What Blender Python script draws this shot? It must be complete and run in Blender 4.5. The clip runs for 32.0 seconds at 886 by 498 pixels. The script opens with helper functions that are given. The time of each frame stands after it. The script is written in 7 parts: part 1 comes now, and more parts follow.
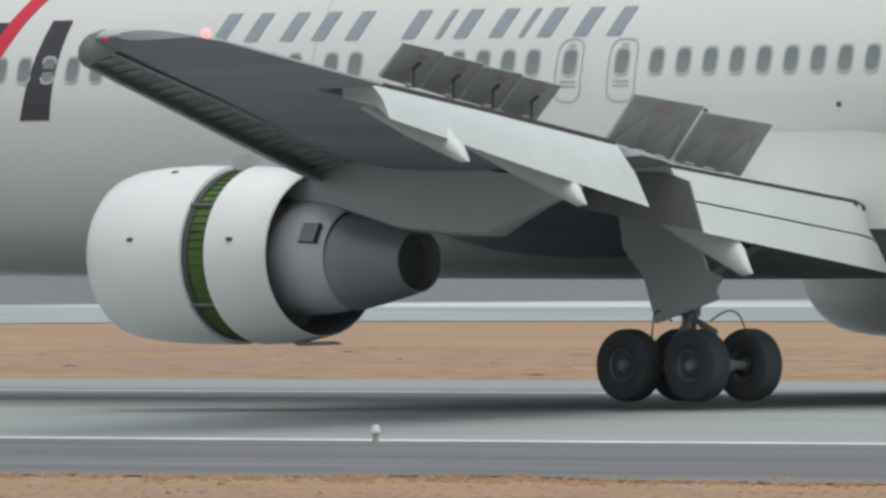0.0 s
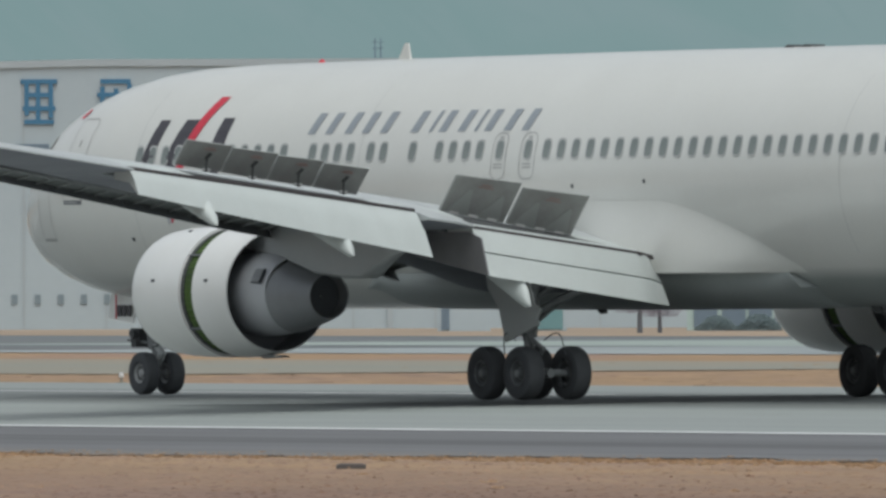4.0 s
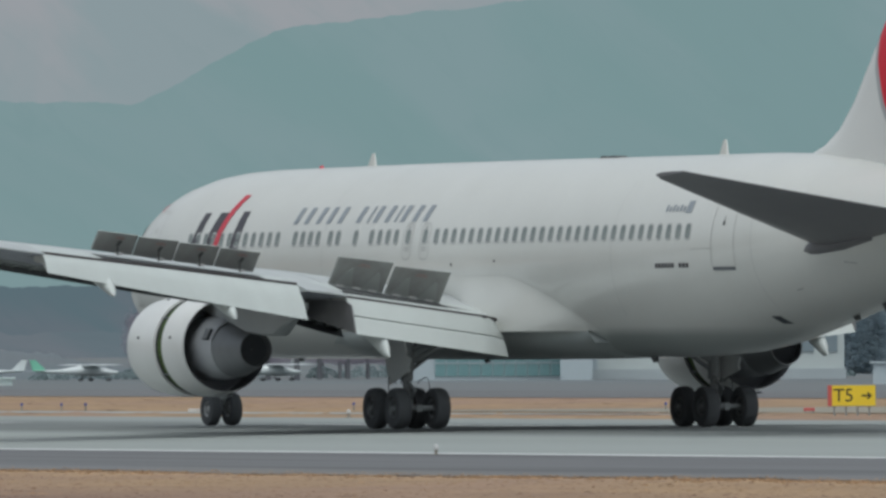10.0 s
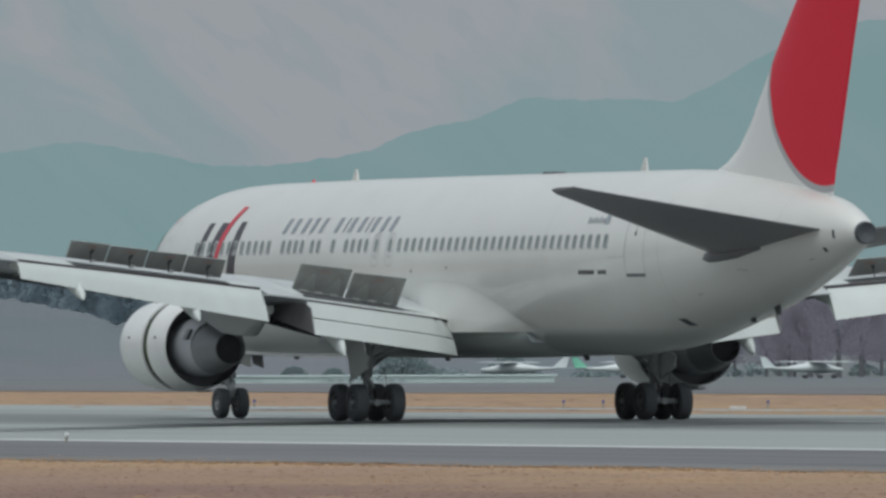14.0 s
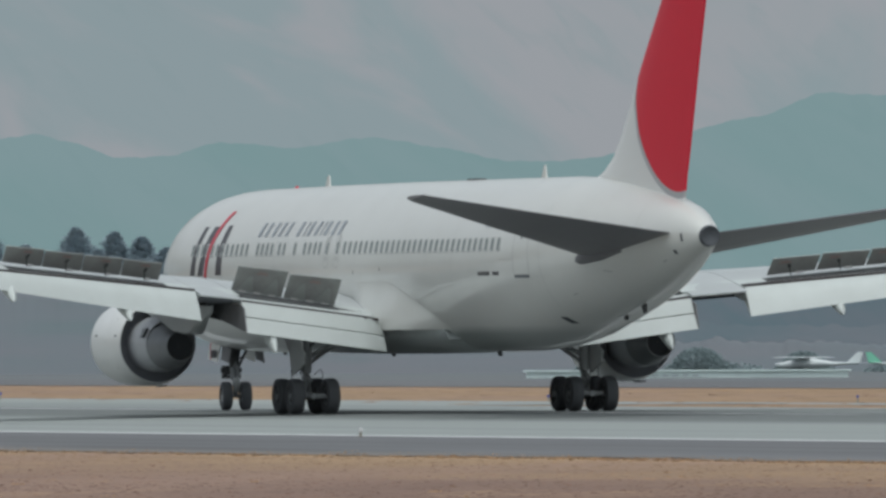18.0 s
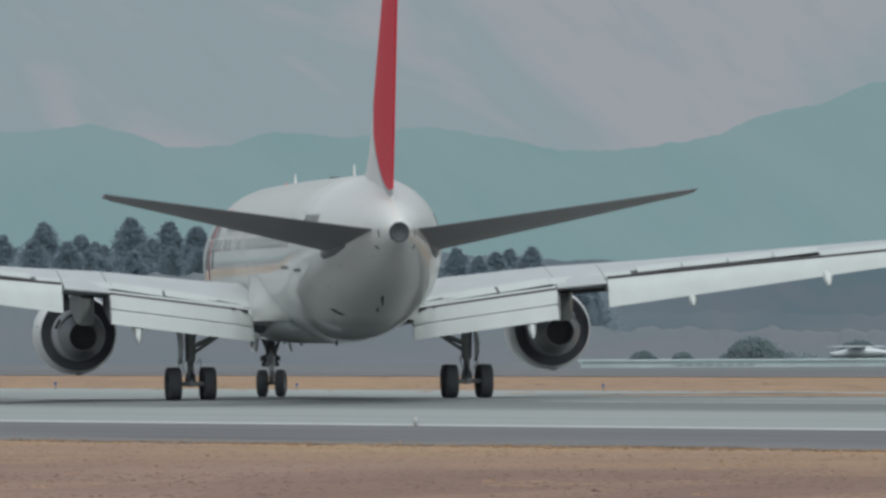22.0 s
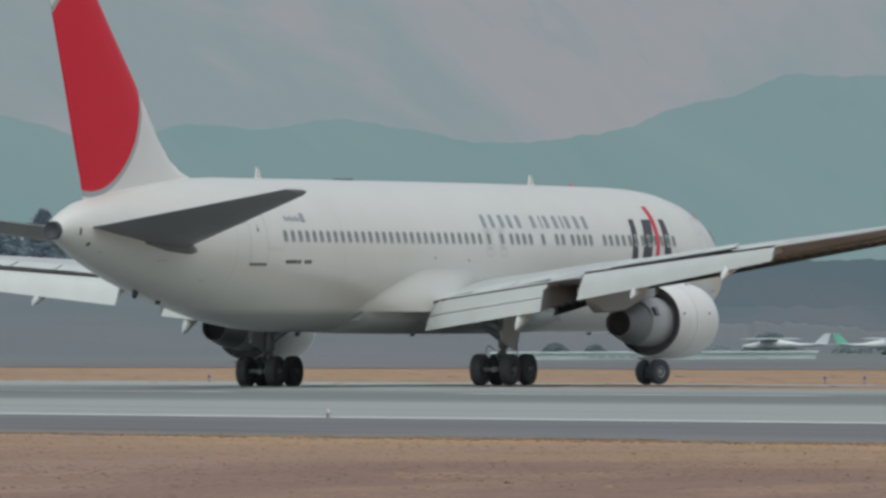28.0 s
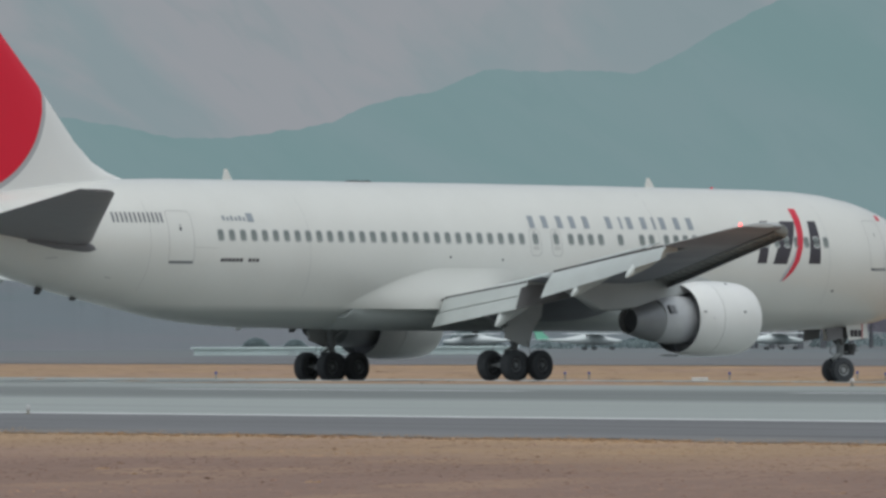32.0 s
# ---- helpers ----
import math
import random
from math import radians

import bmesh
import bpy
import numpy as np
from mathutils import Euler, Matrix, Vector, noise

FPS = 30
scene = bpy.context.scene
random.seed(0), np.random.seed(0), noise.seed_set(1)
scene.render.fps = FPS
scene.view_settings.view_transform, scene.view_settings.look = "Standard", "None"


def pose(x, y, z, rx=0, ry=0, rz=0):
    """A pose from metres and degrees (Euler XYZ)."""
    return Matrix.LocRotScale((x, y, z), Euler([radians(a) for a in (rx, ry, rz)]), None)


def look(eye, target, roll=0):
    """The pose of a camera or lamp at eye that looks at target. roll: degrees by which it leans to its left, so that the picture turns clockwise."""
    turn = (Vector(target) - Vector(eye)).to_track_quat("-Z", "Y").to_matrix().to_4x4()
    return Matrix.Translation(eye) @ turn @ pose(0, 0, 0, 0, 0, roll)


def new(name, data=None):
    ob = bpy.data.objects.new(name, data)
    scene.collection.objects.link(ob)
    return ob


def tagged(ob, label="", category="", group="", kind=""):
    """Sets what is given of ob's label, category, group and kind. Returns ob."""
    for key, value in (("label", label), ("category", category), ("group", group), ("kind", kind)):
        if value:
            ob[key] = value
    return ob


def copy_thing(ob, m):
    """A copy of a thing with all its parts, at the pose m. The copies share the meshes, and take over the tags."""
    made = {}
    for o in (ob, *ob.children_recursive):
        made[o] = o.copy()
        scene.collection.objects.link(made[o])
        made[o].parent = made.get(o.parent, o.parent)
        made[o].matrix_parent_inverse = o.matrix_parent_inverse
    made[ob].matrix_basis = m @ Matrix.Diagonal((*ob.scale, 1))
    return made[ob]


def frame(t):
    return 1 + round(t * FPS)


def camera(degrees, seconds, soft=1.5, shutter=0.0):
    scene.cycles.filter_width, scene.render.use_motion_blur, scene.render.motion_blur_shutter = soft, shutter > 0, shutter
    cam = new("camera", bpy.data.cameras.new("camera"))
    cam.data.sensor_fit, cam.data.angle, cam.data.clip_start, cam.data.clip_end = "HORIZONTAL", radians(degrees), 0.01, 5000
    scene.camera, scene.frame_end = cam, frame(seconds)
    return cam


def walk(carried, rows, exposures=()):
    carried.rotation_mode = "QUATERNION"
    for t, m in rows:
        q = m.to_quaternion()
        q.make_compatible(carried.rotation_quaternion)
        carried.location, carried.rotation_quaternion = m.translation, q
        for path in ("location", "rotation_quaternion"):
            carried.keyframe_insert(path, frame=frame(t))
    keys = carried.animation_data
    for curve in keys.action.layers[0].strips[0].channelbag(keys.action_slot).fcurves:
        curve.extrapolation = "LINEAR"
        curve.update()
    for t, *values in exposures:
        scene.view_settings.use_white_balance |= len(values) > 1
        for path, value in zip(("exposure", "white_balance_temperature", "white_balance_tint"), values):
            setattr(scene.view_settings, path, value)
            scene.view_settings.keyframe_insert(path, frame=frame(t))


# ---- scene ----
cam = camera(3.122, 32.0, soft=2.9)
EYE = (0.0, 0.0, 2.206)
# seconds, pan to the left of north, tilt, roll (degrees)
PATH = [
    (0, 44.797, 0.0277, -0.214), (0.5, 47.242, 0.0278, -0.217), (1, 49.509, 0.0427, -0.183), (1.5, 51.687, 0.0527, -0.213), (2, 53.386, 0.0761, -0.200),
    (2.5, 54.766, 0.1009, -0.200), (3, 55.840, 0.1277, -0.179), (3.5, 56.899, 0.1476, -0.210), (4, 58.213, 0.1556, -0.198), (4.5, 59.321, 0.1749, -0.212),
    (6.5, 62.650, 0.2778, -0.209), (7, 63.291, 0.2961, -0.207), (7.5, 63.839, 0.3134, -0.211), (8, 64.327, 0.3239, -0.269), (8.5, 64.685, 0.3343, -0.210),
    (9, 64.986, 0.3465, -0.265), (9.5, 65.381, 0.3470, -0.205), (10, 65.683, 0.3441, -0.259), (10.5, 65.978, 0.3495, -0.225), (11, 66.310, 0.3486, -0.252),
    (11.5, 66.576, 0.3517, -0.216), (12, 66.823, 0.3479, -0.249), (12.5, 66.992, 0.3504, -0.223), (13, 67.174, 0.3491, -0.239), (13.5, 67.382, 0.3460, -0.207),
    (15.5, 68.088, 0.3331, -0.211), (16, 68.183, 0.3348, -0.228), (16.5, 68.314, 0.3333, -0.212), (17, 68.412, 0.3355, -0.209), (17.5, 68.504, 0.3351, -0.211),
    (18, 68.629, 0.3279, -0.217), (18.5, 68.692, 0.3299, -0.212), (19, 68.736, 0.3274, -0.234), (19.5, 68.781, 0.3292, -0.215), (20, 68.856, 0.3207, -0.278),
    (20.5, 68.901, 0.3137, -0.206), (21, 68.912, 0.3097, -0.272), (21.5, 68.818, 0.3028, -0.204), (22, 68.822, 0.2917, -0.279), (22.5, 68.928, 0.2791, -0.206),
    (23, 69.016, 0.2749, -0.238), (23.5, 69.053, 0.2691, -0.204), (24, 69.071, 0.2731, -0.204), (24.5, 69.045, 0.2740, -0.214), (26.5, 68.892, 0.2712, -0.240),
    (27, 68.777, 0.2737, -0.233), (27.5, 68.605, 0.2690, -0.216), (28, 68.514, 0.2623, -0.222), (28.5, 68.414, 0.2736, -0.222), (29, 68.332, 0.2583, -0.221),
    (29.5, 68.299, 0.2545, -0.239), (30, 68.118, 0.2542, -0.210), (30.5, 67.934, 0.2507, -0.210), (31, 67.820, 0.2466, -0.256), (31.5, 67.663, 0.2487, -0.210),
    (32, 67.458, 0.2416, -0.248)]

walk(cam, [(t, pose(*EYE, 90 + tilt, 0, pan) @ pose(0, 0, 0, 0, 0, roll)) for t, pan, tilt, roll in PATH],
     exposures=[(0, 0.34, 6360, 7.6), (2, 0.25, 6370, 7.0), (4, 0.08, 6330, 5.5), (9, 0.02, 6200, 4.5), (13, 0.02, 6220, 5), (16, 0.02, 6220, 5), (23, 0.06, 6180, 5.5), (28, -0.02, 6280, 6.2), (32, -0.06, 6210, 5.6)])

# ---- world and sun: a bright overcast sky ----
world = bpy.data.worlds.new("overcast_sky")
scene.world = world
world.use_nodes = True
wn = world.node_tree
sky = wn.nodes.new("ShaderNodeTexSky")
sky.sky_type, sky.sun_disc = "NISHITA", False
sky.sun_elevation, sky.sun_rotation = radians(67), radians(107)
sky.dust_density, sky.air_density = 4.0, 1.0
soften = wn.nodes.new("ShaderNodeHueSaturation")
soften.inputs["Saturation"].default_value = 0.30
soften.inputs["Value"].default_value = 1.0
wn.links.new(sky.outputs["Color"], soften.inputs["Color"])
wn.links.new(soften.outputs["Color"], wn.nodes["Background"].inputs["Color"])
wn.nodes["Background"].inputs["Strength"].default_value = 0.125
sun = new("sun", bpy.data.lights.new("sun", "SUN"))
sun.data.energy, sun.data.angle, sun.data.color = 0.8, radians(105), (0.97, 1.0, 0.97)
sun.matrix_world = look((0, 0, 50), (-20, 6, 0))


# ---- materials ----
def surface(name, base, rough=0.5, metal=0.0, second=None, scale=4.0, amount=0.5, fine=60.0, bump=0.0, emit=0.0, coat=0.0, leafy=0.0, stretch=(1, 1, 1)):
    """A principled material whose colour drifts between two tones at a coarse and a fine scale."""
    m = bpy.data.materials.new(name)
    m.use_nodes = True
    nt = m.node_tree
    p = nt.nodes["Principled BSDF"]
    p.inputs["Roughness"].default_value, p.inputs["Metallic"].default_value = rough, metal
    p.inputs["Coat Weight"].default_value = coat
    second = second or tuple(c * 0.82 for c in base)
    tc = nt.nodes.new("ShaderNodeTexCoord")
    mp = nt.nodes.new("ShaderNodeMapping")
    mp.inputs["Scale"].default_value = stretch
    nt.links.new(tc.outputs["Object"], mp.inputs["Vector"])
    n1, n2 = nt.nodes.new("ShaderNodeTexNoise"), nt.nodes.new("ShaderNodeTexNoise")
    n1.inputs["Scale"].default_value, n2.inputs["Scale"].default_value = scale, fine
    n1.inputs["Detail"].default_value, n2.inputs["Detail"].default_value = 5, 3
    for n in (n1, n2):
        nt.links.new(mp.outputs["Vector"], n.inputs["Vector"])
    add = nt.nodes.new("ShaderNodeMath")
    add.operation = "MULTIPLY_ADD"
    add.inputs[1].default_value = 0.35
    nt.links.new(n2.outputs["Fac"], add.inputs[0])
    nt.links.new(n1.outputs["Fac"], add.inputs[2])
    ramp = nt.nodes.new("ShaderNodeMapRange")
    ramp.inputs["From Min"].default_value, ramp.inputs["From Max"].default_value = 0.45, 0.95
    ramp.inputs["To Max"].default_value = amount
    nt.links.new(add.outputs[0], ramp.inputs["Value"])
    mix = nt.nodes.new("ShaderNodeMix")
    mix.data_type = "RGBA"
    mix.inputs[6].default_value, mix.inputs[7].default_value = (*base, 1), (*second, 1)
    nt.links.new(ramp.outputs["Result"], mix.inputs[0])
    nt.links.new(mix.outputs[2], p.inputs["Base Color"])
    if bump:
        b = nt.nodes.new("ShaderNodeBump")
        b.inputs["Strength"].default_value, b.inputs["Distance"].default_value = bump, 0.02
        nt.links.new(n2.outputs["Fac"], b.inputs["Height"])
        nt.links.new(b.outputs["Normal"], p.inputs["Normal"])
    if leafy:
        t = nt.nodes.new("ShaderNodeBsdfTranslucent")
        both = nt.nodes.new("ShaderNodeMixShader")
        both.inputs[0].default_value = leafy
        nt.links.new(mix.outputs[2], t.inputs["Color"])
        nt.links.new(p.outputs[0], both.inputs[1])
        nt.links.new(t.outputs[0], both.inputs[2])
        nt.links.new(both.outputs[0], nt.nodes["Material Output"].inputs["Surface"])
    if emit:
        p.inputs["Emission Color"].default_value, p.inputs["Emission Strength"].default_value = (*base, 1), emit
    return m


WHITE = surface("white_aircraft_paint", (0.685, 0.685, 0.652), 0.35, second=(0.60, 0.598, 0.562), scale=0.5, fine=9, coat=0.6, amount=0.45)
BELLY = surface("grey_belly_paint", (0.36, 0.388, 0.382), 0.42, second=(0.285, 0.305, 0.30), scale=0.6, fine=8, amount=0.5)
WINGGREY = surface("light_grey_wing_paint", (0.47, 0.49, 0.49), 0.42, second=(0.36, 0.38, 0.38), scale=0.9, fine=12)
FLAPGREY = surface("pale_flap_paint", (0.545, 0.58, 0.565), 0.45, second=(0.455, 0.48, 0.465), scale=1.2, fine=14)
DARKPANEL = surface("dark_spoiler_underside", (0.34, 0.355, 0.342), 0.55, second=(0.20, 0.185, 0.175), scale=1.6, fine=20, amount=0.7)
SLATGREY = surface("slat_grey_paint", (0.20, 0.205, 0.215), 0.5, second=(0.14, 0.145, 0.15), scale=1.5)
GATEDARK = surface("dark_thrust_gate_panel", (0.17, 0.17, 0.175), 0.6, second=(0.10, 0.095, 0.098), scale=2.0)
FADEDRED = surface("faded_red_stencil", (0.36, 0.22, 0.20), 0.6)
GATELIGHT = surface("grey_stiffener_paint", (0.355, 0.37, 0.357), 0.55, second=(0.30, 0.31, 0.30), scale=3.0)
# Darker copy of the wing grey: the shade under the wing as colour.
WINGSHADE = surface("shaded_wing_underside", (0.275, 0.287, 0.318), 0.72, second=(0.17, 0.176, 0.195), scale=0.55, fine=6, amount=0.85, stretch=(0.35, 1, 1))
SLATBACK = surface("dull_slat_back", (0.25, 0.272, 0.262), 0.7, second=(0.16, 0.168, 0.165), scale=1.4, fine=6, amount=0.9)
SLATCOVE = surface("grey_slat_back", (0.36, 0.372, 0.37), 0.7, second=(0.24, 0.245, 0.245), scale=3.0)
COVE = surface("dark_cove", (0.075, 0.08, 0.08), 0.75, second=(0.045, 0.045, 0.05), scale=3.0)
SEAM = surface("brown_black_gap_shade", (0.036, 0.030, 0.032), 0.85, second=(0.06, 0.05, 0.05), scale=3.0)
STABGREY = surface("grey_tailplane_paint", (0.165, 0.162, 0.172), 0.38, second=(0.125, 0.12, 0.13), scale=1.2)
NACELLE = surface("white_nacelle_paint", (0.76, 0.76, 0.745), 0.3, second=(0.67, 0.67, 0.645), scale=0.9, fine=15, coat=0.3)
CORE = surface("brushed_core_metal", (0.55, 0.565, 0.585), 0.45, 0.25, second=(0.43, 0.44, 0.455), scale=2.0, fine=40)
NOZZLE = surface("heat_darkened_nozzle", (0.285, 0.295, 0.305), 0.45, 0.35, second=(0.205, 0.212, 0.22), scale=2.5, fine=50)
DUCT = surface("shaded_duct_lining", (0.30, 0.315, 0.345), 0.6, second=(0.20, 0.21, 0.235), scale=1.5)
# Near-black for exhaust soot, black fittings and the shade inside openings.
SOOTSHADE = surface("soot_shade_black", (0.075, 0.082, 0.092), 0.8, second=(0.055, 0.056, 0.06))
CASCADE = surface("green_cascade_vanes", (0.095, 0.17, 0.03), 0.6, second=(0.03, 0.05, 0.02), scale=2.2, amount=0.9)
TYRE = surface("tyre_rubber", (0.058, 0.062, 0.068), 0.8, second=(0.075, 0.078, 0.083), scale=6, fine=60)
NOSERIM = surface("pale_nose_wheel_rim", (0.42, 0.43, 0.43), 0.45, 0.3, second=(0.24, 0.24, 0.24), scale=12)
RIM = surface("grey_wheel_rim", (0.19, 0.20, 0.21), 0.5, 0.4, second=(0.08, 0.08, 0.08), scale=12)
HUB = surface("dark_brake_hub", (0.085, 0.088, 0.09), 0.6, 0.3, second=(0.05, 0.05, 0.05), scale=9)
GEAR = surface("gear_grey_enamel", (0.24, 0.255, 0.26), 0.45, second=(0.13, 0.135, 0.14), scale=5)
GLASS = surface("cabin_window_glass", (0.17, 0.195, 0.19), 0.12, second=(0.27, 0.295, 0.28), scale=1.1, amount=0.9)
FRAME = surface("window_surround", (0.47, 0.475, 0.465), 0.4)
LINEGREY = surface("panel_line_grey", (0.43, 0.43, 0.42), 0.6)
SILLGREY = surface("dark_sill_grey", (0.15, 0.16, 0.175), 0.5)
TEXTGREY = surface("grey_lettering", (0.30, 0.33, 0.36), 0.4)
LOGODARK = surface("dark_logo_paint", (0.05, 0.045, 0.055), 0.35)
LOGORED = surface("red_logo_paint", (0.62, 0.03, 0.06), 0.35)
LOGOGREY = surface("grey_logo_paint", (0.45, 0.46, 0.48), 0.4)
REDGLOW = surface("red_lamp_glass", (1.0, 0.10, 0.09), 0.3, emit=4.0)


def drift(m, colour, stretch, lo=0.45, hi=0.7, amount=1.0, turn=0.0, seed=0.0, detail=4, distort=0.0):
    """Large soft patches of a second colour over a material, stretched along a direction of the plan."""
    nt = m.node_tree
    p = nt.nodes["Principled BSDF"]
    tc, mp, mul = nt.nodes.new("ShaderNodeTexCoord"), nt.nodes.new("ShaderNodeMapping"), nt.nodes.new("ShaderNodeVectorMath")
    mp.inputs["Rotation"].default_value = (0, 0, radians(turn))
    mp.inputs["Location"].default_value = (seed, seed * 1.7, 0)
    mul.operation = "MULTIPLY"
    mul.inputs[1].default_value = stretch
    n, r, mix = nt.nodes.new("ShaderNodeTexNoise"), nt.nodes.new("ShaderNodeMapRange"), nt.nodes.new("ShaderNodeMix")
    n.inputs["Scale"].default_value, n.inputs["Detail"].default_value, n.inputs["Distortion"].default_value = 1.0, detail, distort
    r.inputs["From Min"].default_value, r.inputs["From Max"].default_value, r.inputs["To Max"].default_value = lo, hi, amount
    r.interpolation_type = "SMOOTHSTEP"
    mix.data_type = "RGBA"
    mix.inputs[7].default_value = (*colour, 1)
    nt.links.new(tc.outputs["Object"], mp.inputs["Vector"])
    nt.links.new(mp.outputs["Vector"], mul.inputs[0])
    nt.links.new(mul.outputs[0], n.inputs["Vector"])
    nt.links.new(n.outputs["Fac"], r.inputs["Value"])
    nt.links.new(r.outputs["Result"], mix.inputs[0])
    nt.links.new(p.inputs["Base Color"].links[0].from_socket, mix.inputs[6])
    nt.links.new(mix.outputs[2], p.inputs["Base Color"])
    return m


# ---- mesh helpers ----
def part(name, bm, material, parent, label="", smooth=False, doubles=0.0):
    """Links a bmesh as one mesh object under a thing or a part."""
    if doubles:
        bmesh.ops.remove_doubles(bm, verts=bm.verts, dist=doubles)
    bmesh.ops.recalc_face_normals(bm, faces=bm.faces)
    me = bpy.data.meshes.new(name)
    bm.to_mesh(me)
    bm.free()
    for m in material if isinstance(material, (list, tuple)) else [material]:
        me.materials.append(m)
    if smooth:
        me.polygons.foreach_set("use_smooth", [True] * len(me.polygons))
        me.set_sharp_from_angle(angle=radians(38))
    ob = new(name, me)
    if parent:
        ob.parent = parent
    if label:
        tagged(ob, label)
    return ob


def again(ob, name, m=None, parent=None):
    """Another object on the same mesh."""
    o = new(name, ob.data)
    o.parent = parent or ob.parent
    if m is not None:
        o.matrix_basis = m
    return o


def loft(bm, rings, cap=True, closed=True):
    vs = [[bm.verts.new(p) for p in r] for r in rings]
    n = len(vs[0])
    for a, b in zip(vs, vs[1:]):
        for i in range(n if closed else n - 1):
            j = (i + 1) % n
            bm.faces.new((a[i], a[j], b[j], b[i]))
    if cap:
        bm.faces.new(vs[0])
        bm.faces.new(vs[-1])
    return vs


def box(bm, x0, x1, y0, y1, z0, z1, m=None):
    ps = [Vector((x, y, z)) for z in (z0, z1) for x, y in ((x0, y0), (x1, y0), (x1, y1), (x0, y1))]
    if m is not None:
        ps = [m @ p for p in ps]
    v = [bm.verts.new(p) for p in ps]
    for f in ((0, 3, 2, 1), (4, 5, 6, 7), (0, 1, 5, 4), (1, 2, 6, 5), (2, 3, 7, 6), (3, 0, 4, 7)):
        bm.faces.new([v[i] for i in f])


def rod(bm, a, b, r0, r1=None, n=10):
    """A round bar from a to b."""
    a, b = Vector(a), Vector(b)
    r1 = r0 if r1 is None else r1
    q = (b - a).to_track_quat("Z", "Y")
    ring = lambda c, r: [c + q @ Vector((r * math.cos(2 * math.pi * i / n), r * math.sin(2 * math.pi * i / n), 0)) for i in range(n)]
    loft(bm, [ring(a, r0), ring(b, r1)])


def lathe(bm, profile, centre, axis="X", n=40, cap=False, squash=1.0):
    """Rings of (position along the axis, radius) round a centre line."""
    rings = []
    for s, r in profile:
        ring = []
        for i in range(n):
            a = 2 * math.pi * i / n
            u, w = r * math.cos(a), r * math.sin(a) * squash
            ring.append(Vector((s, centre[1] + u, centre[2] + w)) if axis == "X" else Vector((centre[0] + u, s, centre[2] + w)))
        rings.append(ring)
    loft(bm, rings, cap=cap)


def lerp(x, table):
    return float(np.interp(x, [a for a, _ in table], [b for _, b in table]))


# ---- the airliner: x forward from the main gear, y to its left, z up ----
airliner = tagged(new("airliner"), "white twin-engine jet airliner with red tail disc rolling along runway", "airliner")

HULL = [  # station, top, bottom, half width
    (-26.30, 5.66, 5.02, 0.32), (-25.9, 5.86, 4.90, 0.44), (-25.4, 6.04, 4.74, 0.57), (-24.5, 6.30, 4.45, 0.82), (-23, 6.55, 4.00, 1.17), (-21, 6.80, 3.50, 1.58),
    (-19, 7.02, 3.08, 1.92), (-16.5, 7.20, 2.64, 2.25), (-14, 7.25, 2.22, 2.44), (-12, 7.25, 2.02, 2.505), (-10, 7.25, 1.92, 2.515), (-7, 7.25, 1.89, 2.515),
    (2, 7.25, 1.88, 2.515), (10, 7.23, 1.88, 2.515), (15, 7.20, 1.88, 2.515), (18, 7.18, 1.89, 2.515), (20, 7.13, 1.92, 2.49), (21.4, 7.03, 1.97, 2.43), (22.8, 6.83, 2.05, 2.30),
    (23.74, 6.62, 2.13, 2.15), (24.68, 6.33, 2.26, 1.92), (25.61, 5.85, 2.46, 1.60), (26.26, 5.45, 2.66, 1.32), (26.83, 5.00, 2.92, 0.99), (27.25, 4.60, 3.18, 0.66), (27.48, 4.25, 3.45, 0.36), (27.57, 3.92, 3.78, 0.06)]
HX = [h[0] for h in HULL]


def hull(x):
    return [float(np.interp(x, HX, [h[k] for h in HULL])) for k in (1, 2, 3)]


def skin(x, z, side, out=0.008):
    """The point on the hull's skin at a station and a height."""
    top, bot, w = hull(x)
    c, b = (top + bot) / 2, (top - bot) / 2
    k = max(-0.999, min(0.999, (z - c) / b))
    return Vector((x, side * (w * math.sqrt(1 - k * k) + out), z + out * k))


